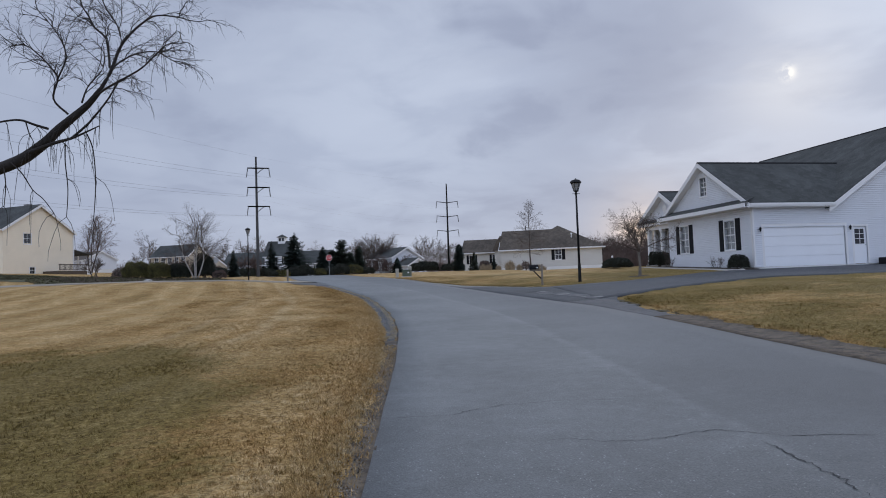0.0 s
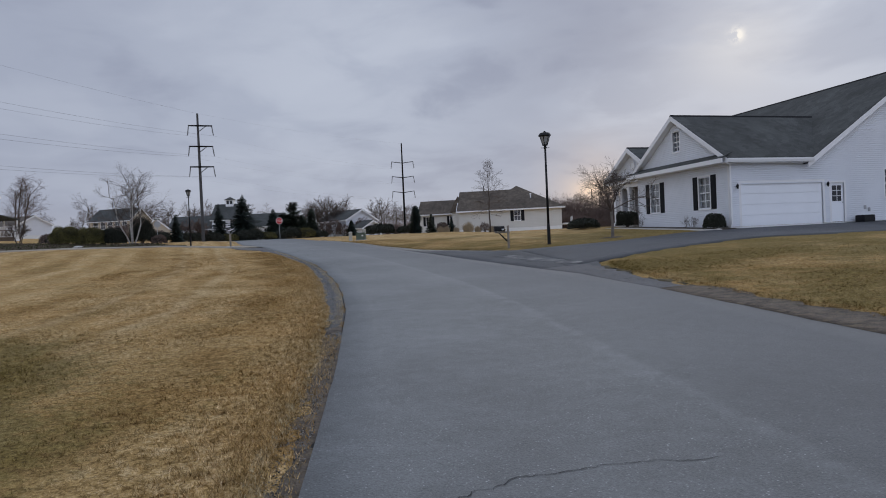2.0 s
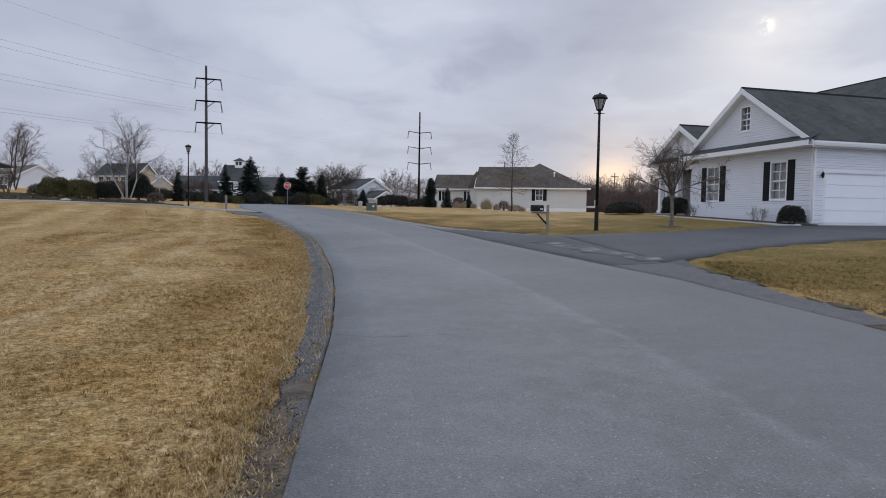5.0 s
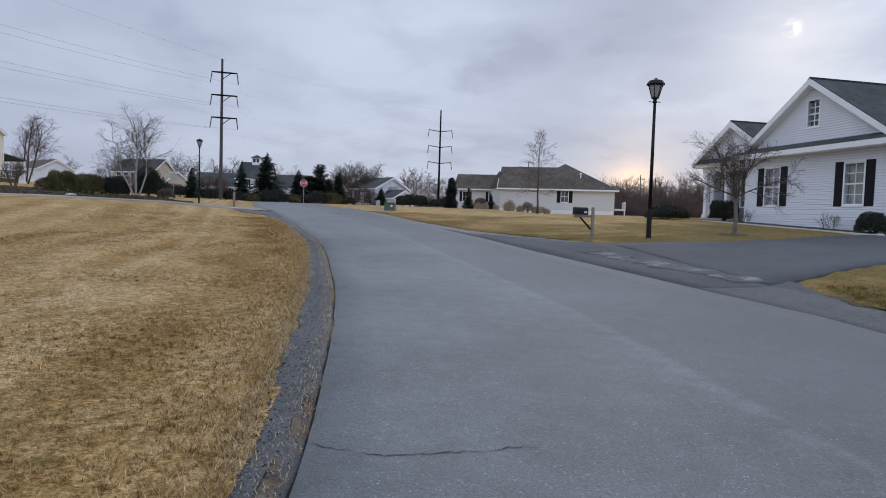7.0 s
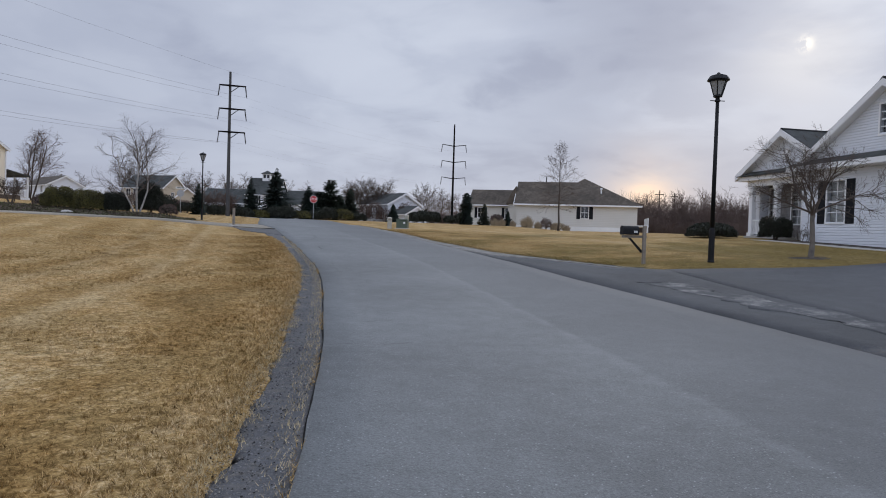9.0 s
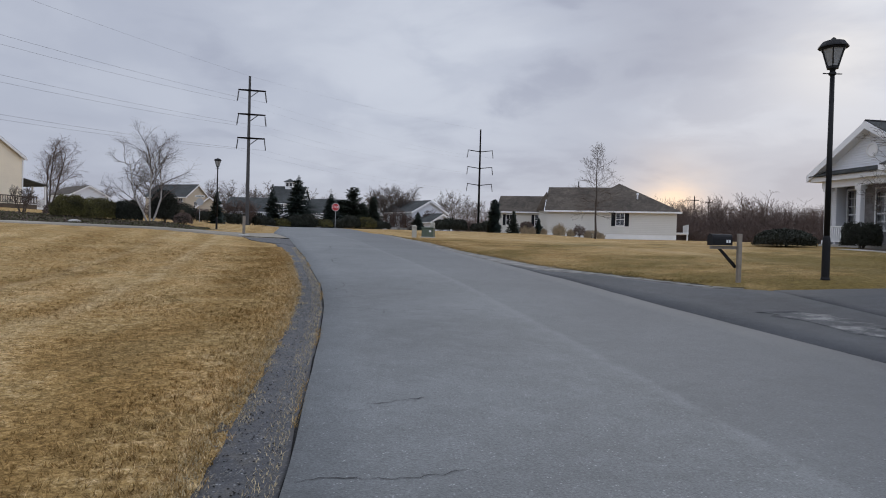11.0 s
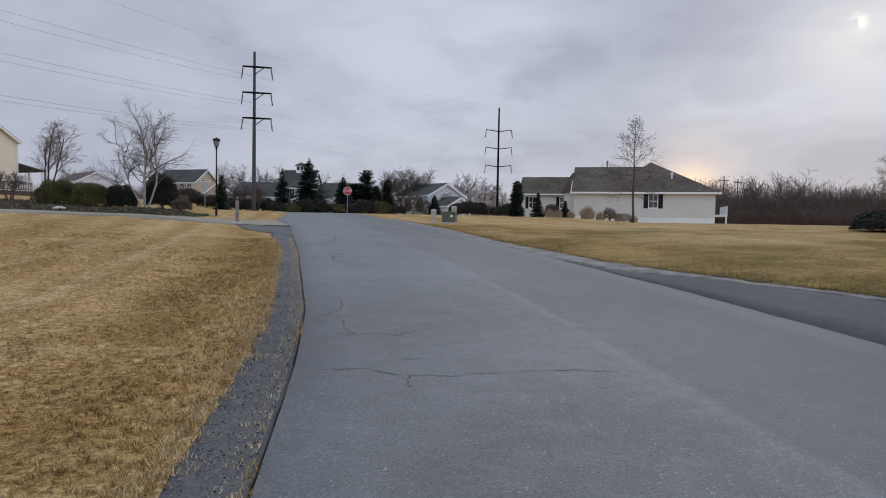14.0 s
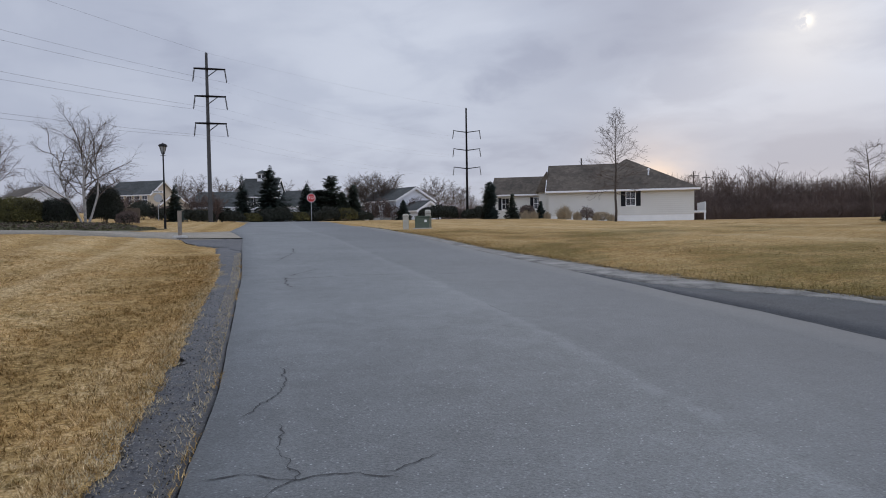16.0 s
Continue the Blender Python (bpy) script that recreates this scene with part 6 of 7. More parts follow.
conifer(-12.9, 113, 3.9, 2.6, 73, "low dense dark evergreen beneath the pine", M_PINE, shape=0.5, dens=1.2)
conifer(-11.4, 114, 5.0, 2.7, 65, "dense dark evergreen tree", M_PINE, shape=0.55, dens=1.4)
conifer(-26.7, 90.0, 3.8, 1.9, 66, "small dark spruce behind the lamp post", dens=1.1)
conifer(5.3, 89.8, 3.8, 1.2, 67, "tall dark columnar arborvitae", M_SPRUCE, shape=0.3, dens=2.4, name="arborvitae")
conifer(-4.1, 103.4, 2.5, 2.0, 68, "low dark conical evergreen", dens=1.2)
conifer(7.25, 87.0, 2.5, 1.4, 69, "small dark evergreen by the house wing", M_PINE, shape=0.8, dens=0.45)
conifer(9.9, 86.2, 1.7, 0.8, 70, "little upright dark evergreen")
YEW = "rounded olive-green clipped evergreen shrub"
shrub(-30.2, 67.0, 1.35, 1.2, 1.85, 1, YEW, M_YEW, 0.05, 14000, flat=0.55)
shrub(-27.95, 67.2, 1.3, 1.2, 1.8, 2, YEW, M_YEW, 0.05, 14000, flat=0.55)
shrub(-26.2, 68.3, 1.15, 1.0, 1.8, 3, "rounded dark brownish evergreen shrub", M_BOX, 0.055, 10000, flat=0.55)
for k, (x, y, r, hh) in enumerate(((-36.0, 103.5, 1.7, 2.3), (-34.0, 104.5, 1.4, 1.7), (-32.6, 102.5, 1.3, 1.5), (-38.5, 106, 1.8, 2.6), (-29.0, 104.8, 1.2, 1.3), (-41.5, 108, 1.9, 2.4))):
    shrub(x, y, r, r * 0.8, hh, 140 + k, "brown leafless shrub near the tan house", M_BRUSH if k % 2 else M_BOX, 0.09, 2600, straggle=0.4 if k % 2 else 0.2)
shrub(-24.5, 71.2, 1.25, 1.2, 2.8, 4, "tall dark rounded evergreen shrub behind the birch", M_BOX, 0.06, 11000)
shrub(-22.6, 70.6, 0.8, 0.7, 1.0, 5, "low brown winter shrub", M_BRUSH, 0.07, 1400)
shrub(-33.2, 70.0, 0.9, 0.9, 1.1, 6, "low brown winter shrub", M_BRUSH, 0.07, 1400)
shrub(-14.5, 110.5, 0.9, 0.8, 1.0, 7, "low yellowish winter shrub", M_STRAWGRASS, 0.1, 1200)
shrub(-11.8, 110.8, 0.9, 0.8, 0.9, 8, "low yellowish winter shrub", M_STRAWGRASS, 0.1, 1200)
for k in range(11):
    shrub(-29.5 + 2.0 * k, 106 + 1.0 * math.sin(k * 2.1), 1.5, 1.0, 1.5 + 0.4 * math.sin(k * 1.7), 20 + k, "dark spreading juniper at the lawn's far edge", M_BOX if k % 3 else M_YEW, 0.11, 1800)
for k in range(6):
    shrub(-9.5 + 1.7 * k, 117 + 1.0 * math.sin(k * 2.9), 1.3, 1.0, 2.6 + 0.6 * math.sin(k * 1.9), 80 + k, "brown leafless mixed shrub before the houses", M_BRUSH, 0.1, 1500, straggle=0.4)
for k in range(3):
    shrub(-29.4 + 1.2 * k, 100.5, 0.8, 0.7, 1.5, 90 + k, "dark rounded shrub near the power pylon", M_BOX, 0.09, 1200)
for k in range(6):
    shrub(-1.2 + 1.35 * k, 104.0 + 0.9 * math.sin(k * 2.7), 1.15, 0.9, 1.5 + 0.35 * math.sin(k * 1.3), 30 + k, "dark mixed hedge shrub", M_BRUSH if k == 3 else M_BOX, 0.1, 1800)
shrub(-0.9, 103.5, 1.1, 0.9, 1.5, 40, "dark rounded evergreen shrub", M_BOX, 0.1, 1600)
shrub(8.7, 87.2, 0.8, 0.7, 1.3, 41, "grey rounded winter shrub by the wing", M_BRUSH, 0.08, 1500)
shrub(14.2, 85.4, 0.7, 0.6, 1.2, 42, "dried brown seedhead shrub against the wall", M_BRUSH, 0.07, 900, straggle=0.5)
shrub(15.6, 85.2, 0.8, 0.6, 0.8, 43, "dried tan shrub against the wall", M_STRAWGRASS, 0.08, 900, straggle=0.4)


def tuft_grass(x, y, h, w, seed, n=520, label="clump of dry straw ornamental grass"):
    rng = random.Random(seed)
    mb = MB()
    for k in range(n):
        a, q = rng.random() * 6.283, rng.random() ** 0.7
        bx, by = 0.34 * w * q * math.cos(a), 0.34 * w * q * math.sin(a)
        o = w * 0.3 * rng.gauss(0.25, 0.5)
        hh = h * (0.35 + 0.65 * rng.random()) * (1 - 0.15 * q)
        s = 0.007
        p = [(bx + o * u ** 1.6 * math.cos(a), by + o * u ** 1.6 * math.sin(a), hh * (1.25 * u - 0.25 * u ** 3 - 0.35 * q * u ** 3)) for u in (0.0, 0.4, 0.75, 1.0)]
        for i in range(3):
            (x0, y0, z0), (x1, y1, z1) = p[i], p[i + 1]
            t1 = s if i < 2 else 0.003
            mb.poly([(x0 - s, y0, z0), (x0 + s, y0, z0), (x1 + t1, y1, z1), (x1 - t1, y1, z1)])
    ob = new("ornamental_grass", mb.mesh("ornamental_grass", M_STRAWGRASS))
    ob.matrix_world = pose(x, y, ground_z(x, y))
    tagged(ob, label, "ornamental grass", "ornamental grasses")


tuft_grass(12.0, 85.4, 1.6, 1.9, 1, 900)
tuft_grass(13.3, 85.5, 1.0, 1.2, 2)
tuft_grass(8.4, 86.3, 1.0, 1.3, 3)
tuft_grass(9.2, 86.0, 0.9, 1.2, 4)
tuft_grass(10.4, 85.9, 0.8, 1.1, 5)
tuft_grass(15.0, 85.1, 0.9, 1.1, 6)
tuft_grass(16.4, 84.9, 0.8, 1.2, 7)


def at_house(lx, ly):
    p = pose(17.83, 31.42, 0, 0, 0, 9.9) @ Vector((lx, ly, 0))
    return p.x, p.y


x, y = at_house(-0.75, 0.25)
shrub(x, y, 0.55, 0.5, 0.8, 51, "dark clipped shrub at the garage corner", M_BOX, 0.04, 3600)
x, y = at_house(0.4, 10.2)
shrub(x, y, 0.7, 0.72, 1.05, 52, "dark clipped boxwood in front of the porch", M_BOX, 0.035, 9000, flat=0.3)
shrub(13.8, 42.4, 0.9, 1.7, 0.72, 53, "dark spreading juniper beyond the porch", M_BOX, 0.05, 9000)
for k, ly in enumerate((2.3, 7.3)):
    x, y = at_house(-0.6, ly)
    bare_tree(x, y, 0.75, 71 + k, "small bare shrub under the window", r=0.012, kids=(5, 4, 2), rmin=0.003, spread=(38, 34, 35), stems=7, name="bare_shrub", category="shrub")


def stone(x, y, r, seed, label, material):
    rng = random.Random(seed)
    mb = MB()
    n = 10
    for j, (rr, z) in enumerate(((0.95, 0.0), (1.0, 0.3), (0.7, 0.62), (0.25, 0.74))):
        for i in range(n):
            a = 6.283 * i / n
            k = rr * r * (0.85 + 0.3 * rng.random())
            mb.v.append((k * math.cos(a) * 1.3, k * math.sin(a), z * r - 0.05))
    for j in range(3):
        for i in range(n):
            q = (i + 1) % n
            mb.f.append((j * n + i, j * n + q, (j + 1) * n + q, (j + 1) * n + i))
    mb.f.append(tuple(3 * n + i for i in range(n)))
    ob = new("rock", mb.mesh("rock", material, True))
    ob.matrix_world = pose(x, y, ground_z(x, y))
    tagged(ob, label, "rock")


stone(-26.6, 61.5, 0.4, 1, "pale boulder at the front of the planting bed", M_CONC)
x, y = at_house(-1.0, -0.35)
stone(x, y, 0.16, 2, "small pale stone beside the driveway", M_CONC)
M_H1 = pose(17.83, 31.42, 1.585, 0, 0, 9.9)
pl = thing("planter_box", M_H1 @ pose(7.9, -0.5, 0.0), "low dark planter box against the house wall", "planter")
part("box", MB().bbox(-0.36, -0.28, -0.05, 0.36, 0.28, 0.3, 0.02), M_BLACK, pl)
part("soil", MB().box(-0.32, -0.24, 0.302, 0.32, 0.24, 0.31), M_MULCH, pl)


def house_bed(name, pts, material, lift, label, category):
    """A flat bed in the white house's own frame."""
    mb = MB()
    base = [M_H1 @ Vector((a, b, 0)) for a, b in pts]
    mb.prism([(p.x, p.y, ground_z(p.x, p.y) - 0.1) for p in base], (0, 0, 0.1 + lift))
    ob = new(name, mb.mesh(name, material))
    tagged(ob, label, category, kind="structure")


for k in range(9):
    y0 = -0.4 + k * 1.0
    house_bed("mulch_bed", [(-1.15, y0), (-0.02, y0), (-0.02, y0 + 0.98), (-1.15, y0 + 0.98)], M_MULCH, 0.05, "dark mulch bed along the house wall", "planting bed")
    house_bed("garden_walk", [(-2.1, y0), (-1.17, y0), (-1.17, y0 + 0.985), (-2.1, y0 + 0.985)], M_CONC, 0.035, "pale concrete garden walk slab", "walk")
pile_patch("mulch_ring", 11.38, 30.4, 0.7, 0.6, 0.2, M_MULCH, 0.03, "ring of dark mulch round the tree", "mulch", seed=7)
pile_patch("planting_bed", -28.5, 63.7, 11.0, 6.6, 0.05, M_BED, 0.07, "long mulched planting bed by the street", "planting bed", seed=9)
pile_patch("planting_bed", -45.5, 65.5, 8.5, 5.0, -0.1, M_BED, 0.06, "long mulched planting bed by the street", "planting bed", seed=11)

# dark board fence in front of the tan house
fe = thing("board_fence", pose(-34.5, 95.8, ground_z(-34.5, 95.8), 0, 0, 8), "short dark board fence", "fence")
for k in range(16):
    part("board", MB().box(-1.6 + k * 0.2, 0, 0, -1.43 + k * 0.2, 0.03, 1.25 + 0.03 * (k % 3)), M_CEDARFENCE, fe)
part("rail", MB().box(-1.6, 0.03, 0.3, 1.6, 0.08, 0.4).box(-1.6, 0.03, 0.95, 1.6, 0.08, 1.05), M_CEDARFENCE, fe)

# thin distant poles behind the ranch house
for x, y, h in ((48.3, 143, 9.8), (40.5, 150, 8.5), (58, 160, 10.5)):
    po = thing("utility_pole", pose(x, y, ground_z(x, y)), "thin distant dark wooden utility pole", "utility pole", "utility poles")
    part("pole", MB().lathe([(0.13, -0.2), (0.09, h)], 8), M_POLE, po)
    part("crossarm", MB().box(-0.9, -0.05, h - 0.9, 0.9, 0.05, h - 0.75), M_POLE, po)


def wood_mass(name, spots, label, kids=(8, 6, 4), rmin=0.02, material=None, seed=1, spread=(40, 38, 40)):
    """Many bare trees far off, as one mass."""
    rng = random.Random(seed)
    mb = MB()
    for x, y, h in spots:
        one = MB()
        grow(rng, one, one, (0, 0, -0.2), unit((rng.gauss(0, 0.08), rng.gauss(0, 0.08), 1)), h * 0.8, 0.015 * h, 0, (kids, (0.04, 0.08, 0.03, 0.0), rmin, spread))
        n = len(mb.v)
        z = ground_z(x, y)
        mb.v += [(a + x, b + y, c + z) for a, b, c in one.v]
        mb.f += [tuple(i + n for i in q) for q in one.f]
    ob = new(name, mb.mesh(name, material or M_TWIG, True))
    tagged(ob, label, "trees", kind="stuff")


rng = random.Random(77)
spots = [(-57, 175, 8.3), (-53.5, 176, 7.8), (-49.4, 175, 9.0), (-46.6, 177, 8.8), (-33.5, 175, 9.2), (-16, 168, 9.6), (-12.7, 170, 9.4), (-9.5, 172, 9.0), (-6.7, 173, 10.6), (-0.8, 174, 9.4), (2.4, 174, 9.4), (5, 176, 8.5), (-80, 188, 12)]
for k in range(62):
    spots.append((-120 + 165 * (k + rng.random()) / 62, 175 + 45 * rng.random(), 6.5 + 3.5 * rng.random()))
wood_mass("far_woods", spots, "band of distant grey bare trees behind the houses", (11, 7, 4), 0.019, seed=3)
spots = []
for k in range(90):
    x = 33 + 62 * (k + rng.random()) / 90
    spots.append((x, 114 + 14 * rng.random() - 0.15 * (x - 40), 5.6 + 2.2 * rng.random() + (1.2 if 43 < x < 52 else 0)))
wood_mass("bare_thicket_trees", spots, "bare trees rising from the brown thicket", (9, 5, 3), 0.013, M_TWIG2, seed=4, spread=(26, 30, 34))


def brush_band(name, x0, x1, yc, depth, h, n, label, seed):
    r2 = random.Random(seed)
    mb = MB()
    for k in range(n):
        x = x0 + (x1 - x0) * r2.random()
        y = yc(x) + depth * r2.random()
        z = ground_z(x, y)
        hh = h * (0.4 + 0.62 * r2.random()) * (0.95 + 0.4 * noise.noise((x * 0.3, y * 0.3, 1.0)))
        a, l = r2.random() * 6.283, 0.35 * r2.random()
        dx, dy = l * hh * math.cos(a), l * hh * math.sin(a)
        mb.tube([(x, y, z - 0.1), (x + dx * 0.4, y + dy * 0.4, z + hh * 0.5), (x + dx, y + dy, z + hh)], [0.03, 0.022, 0.012], 3, cap=False)
        for q in range(5):
            u = 0.15 + 0.8 * r2.random()
            b = r2.random() * 6.283
            px, py, pz = x + dx * u, y + dy * u, z + hh * u
            e = 0.5 + 0.7 * r2.random()
            mb.tube([(px, py, pz), (px + e * math.cos(b), py + e * math.sin(b), pz + e * 0.7)], [0.014, 0.009], 3, cap=False)
    ob = new(name, mb.mesh(name, M_BRUSH))
    tagged(ob, label, "thicket", kind="stuff")


brush_band("brush_thicket", 30, 98, lambda x: 113 - 0.12 * (x - 40), 12, 6.6, 13000, "dense brown winter brush along the lawn's end", 5)
brush_band("brush_thicket", 30, 98, lambda x: 110.5 - 0.12 * (x - 40), 5, 3.4, 8500, "low brown winter brush along the lawn's end", 6)
brush_band("brush_thicket", -20, 34, lambda x: 150, 14, 3.6, 3000, "brown winter brush behind the houses", 7)
brush_band("brush_thicket", -130, -20, lambda x: 172, 14, 4.0, 3500, "brown winter brush behind the houses", 8)

# ---- willow whose bough hangs into the first seconds ----


def willow():
    rng = random.Random(5)
    bx, by = -8.3, 6.1
    wood, twig = MB(), MB()
    gz = ground_z(bx, by)

    def limb(pts, r0, r1, mb=wood, sides=7, y0=5.9, drift=0.0):
        """A bough through (x, z) points at about y0, drifting in depth along its length."""
        m = len(pts) - 1
        q = smooth3([(x - bx, y0 + drift * i / m - by, z - gz) for i, (x, z) in enumerate(pts)], 5)
        n = len(q)
        mb.tube(q, [r0 + (r1 - r0) * i / (n - 1) for i in range(n)], sides, cap=False)
        return q

    def smooth3(pts, k):
        out = []
        for i in range(len(pts) - 1):
            p0, p1, p2, p3 = pts[max(0, i - 1)], pts[i], pts[i + 1], pts[min(len(pts) - 1, i + 2)]
            for s in range(k):
                t = s / k
                out.append(tuple(0.5 * (2 * p1[c] + (p2[c] - p0[c]) * t + (2 * p0[c] - 5 * p1[c] + 4 * p2[c] - p3[c]) * t * t + (3 * p1[c] - p0[c] - 3 * p2[c] + p3[c]) * t ** 3) for c in range(3)))
        out.append(tuple(pts[-1]))
        return out

    def hang(p, n, lo, hi):
        for k in range(n):
            d = (rng.gauss(0, 0.5), rng.gauss(0, 0.5), 0.1)
            ln = lo + (hi - lo) * rng.random()
            pts = [p]
            q = p
            for i in range(5):
                d = unit((d[0] * 0.72 + rng.gauss(0, 0.1), d[1] * 0.72 + rng.gauss(0, 0.1), d[2] - 0.55))
                q = (q[0] + d[0] * ln / 5, q[1] + d[1] * ln / 5, q[2] + d[2] * ln / 5)
                pts.append(q)
            twig.tube(pts, [0.0042, 0.0038, 0.0034, 0.003, 0.0026, 0.002], 3, cap=False)

    def spray(line, n, size, up=0.35, level=0):
        m = len(line)
        for k in range(n):
            t = 0.15 + 0.85 * (k + rng.random()) / n
            i = min(m - 2, int(t * (m - 1)))
            p = line[i]
            e = unit(tuple(line[i + 1][c] - p[c] for c in range(3)))
            d = unit((e[0] + rng.gauss(0, 0.55), e[1] + rng.gauss(0, 0.75), e[2] + rng.gauss(up, 0.55)))
            ln = size * (0.5 + rng.random())
            pts = [p]
            q = p
            for s in range(6):
                d = unit((d[0] + rng.gauss(0, 0.2), d[1] + rng.gauss(0, 0.2), d[2] + rng.gauss(0, 0.2) - 0.03 * s))
                q = (q[0] + d[0] * ln / 6, q[1] + d[1] * ln / 6, q[2] + d[2] * ln / 6)
                pts.append(q)
            r = (0.0062, 0.0036, 0.0024)[level]
            twig.tube(pts, [r * (1 - 0.1 * s) for s in range(7)], 4 if level == 0 else 3, cap=False)
            if level < 2:
                spray(pts, (5, 3)[level], size * (0.62, 0.6)[level], up * 0.3, level + 1)

    limb([(bx, gz - 0.2), (bx + 0.05, gz + 0.8), (bx + 0.1, gz + 1.5), (bx - 0.1, gz + 3.4), (bx - 0.3, gz + 5.6)], 0.24, 0.06, y0=by)
    main = limb([(bx + 0.1, gz + 1.4), (-7.2, 2.3), (-6.0, 2.75), (-4.76, 3.12), (-4.33, 3.35), (-4.09, 3.55), (-3.89, 3.7), (-3.69, 3.85), (-3.52, 4.03)], 0.1, 0.032, y0=6.1, drift=-0.2)
    crown = limb([(-3.52, 4.03), (-3.4, 4.27), (-3.31, 4.55), (-3.21, 4.73), (-3.03, 4.92), (-2.86, 5.02), (-2.59, 5.0), (-2.46, 4.96)], 0.024, 0.005, drift=0.2)
    low = limb([(-4.4, 3.26), (-4.09, 3.36), (-3.86, 3.41), (-3.66, 3.48), (-3.48, 3.55)], 0.027, 0.006, drift=-0.1)
    low_up = limb([(-3.86, 3.41), (-3.62, 3.59), (-3.38, 3.85), (-3.28, 3.97), (-3.18, 4.09)], 0.016, 0.006, y0=5.85, drift=-0.15)
    mid = limb([(-3.6, 3.93), (-3.42, 4.03), (-3.18, 4.13), (-2.94, 4.24), (-2.74, 4.39), (-2.6, 4.48), (-2.43, 4.5)], 0.016, 0.005, drift=-0.3)
    arch = limb([(-3.4, 4.27), (-3.28, 4.41), (-3.11, 4.52), (-2.9, 4.56), (-2.74, 4.48), (-2.6, 4.41)], 0.012, 0.005, drift=0.3)
    upb = limb([(-3.4, 4.3), (-3.43, 4.48), (-3.49, 4.72), (-3.64, 4.87), (-3.74, 5.04), (-3.84, 5.19), (-3.9, 5.35)], 0.016, 0.007, drift=0.25)
    up2 = limb([(-3.26, 4.7), (-3.31, 4.86), (-3.44, 5.07), (-3.51, 5.25)], 0.011, 0.006)
    kink = limb([(-3.92, 3.73), (-4.07, 3.91), (-3.99, 4.15), (-4.04, 4.27), (-4.15, 4.41), (-4.29, 4.52), (-4.45, 4.49)], 0.014, 0.005, drift=-0.3)
    fan = limb([(-3.99, 4.15), (-3.85, 4.4), (-3.92, 4.67), (-4.15, 4.98)], 0.011, 0.005, y0=5.8, drift=-0.2)
    rise = limb([(-3.75, 3.87), (-3.72, 4.11), (-3.58, 4.38), (-3.62, 4.7)], 0.012, 0.005, drift=0.3)
    back = limb([(-4.16, 3.55), (-4.29, 3.59), (-4.44, 3.64), (-4.62, 3.61), (-4.76, 3.55), (-5.1, 3.4)], 0.017, 0.008, drift=-0.3)
    for pts in ([(-3.96, 3.36), (-3.96, 3.12), (-3.93, 2.78), (-3.95, 2.44)], [(-3.69, 3.47), (-3.62, 3.28), (-3.59, 2.93), (-3.6, 2.63), (-3.62, 2.39)], [(-4.63, 3.14), (-4.49, 3.0), (-4.36, 2.79), (-4.23, 2.67), (-4.1, 2.49)], [(-4.72, 3.11), (-4.69, 2.87), (-4.71, 2.6)], [(-4.44, 3.64), (-4.4, 3.5), (-4.35, 3.4)]):
        q = limb(pts, 0.009, 0.0045, sides=5)
        hang(q[-1], 2, 0.3, 0.7)
        hang(q[len(q) // 2], 2, 0.3, 0.7)
    for line, n, size in ((crown, 13, 0.42), (mid, 9, 0.4), (arch, 9, 0.38), (upb, 12, 0.45), (up2, 6, 0.4), (kink, 11, 0.45), (fan, 9, 0.42), (rise, 8, 0.4), (low_up, 4, 0.22)):
        spray(line, n, size)
    for line, n in ((low, 5), (main[22:36], 7), (back, 5), (low_up, 3), (mid[20:], 3)):
        for k in range(n):
            hang(line[int(len(line) * (k + rng.random()) / n) % len(line)], 2, 0.25, 0.75)
    for a, zt in ((100, 6.5), (160, 6.0), (215, 6.4), (265, 5.8)):
        c = math.cos(radians(a))
        q = limb([(bx + 0.05, gz + 2.2), (bx + 0.9 * c, gz + 3.2), (bx + 1.6 * c, gz + 0.7 * zt - 0.7)], 0.08, 0.02, y0=by, drift=1.4 * math.sin(radians(a)))
        spray(q, 6, 0.6)
        hang(q[-1], 6, 0.7, 1.7)
    ob = thing("willow_tree", pose(bx, by, gz), "bare willow with a dark bough and fine hanging twigs", "tree")
    part("trunk", wood, M_BARK_D, ob, smooth=True)
    part("crown", twig, M_BARK_D, ob, smooth=True)


willow()

# ---- cracks in the asphalt ----


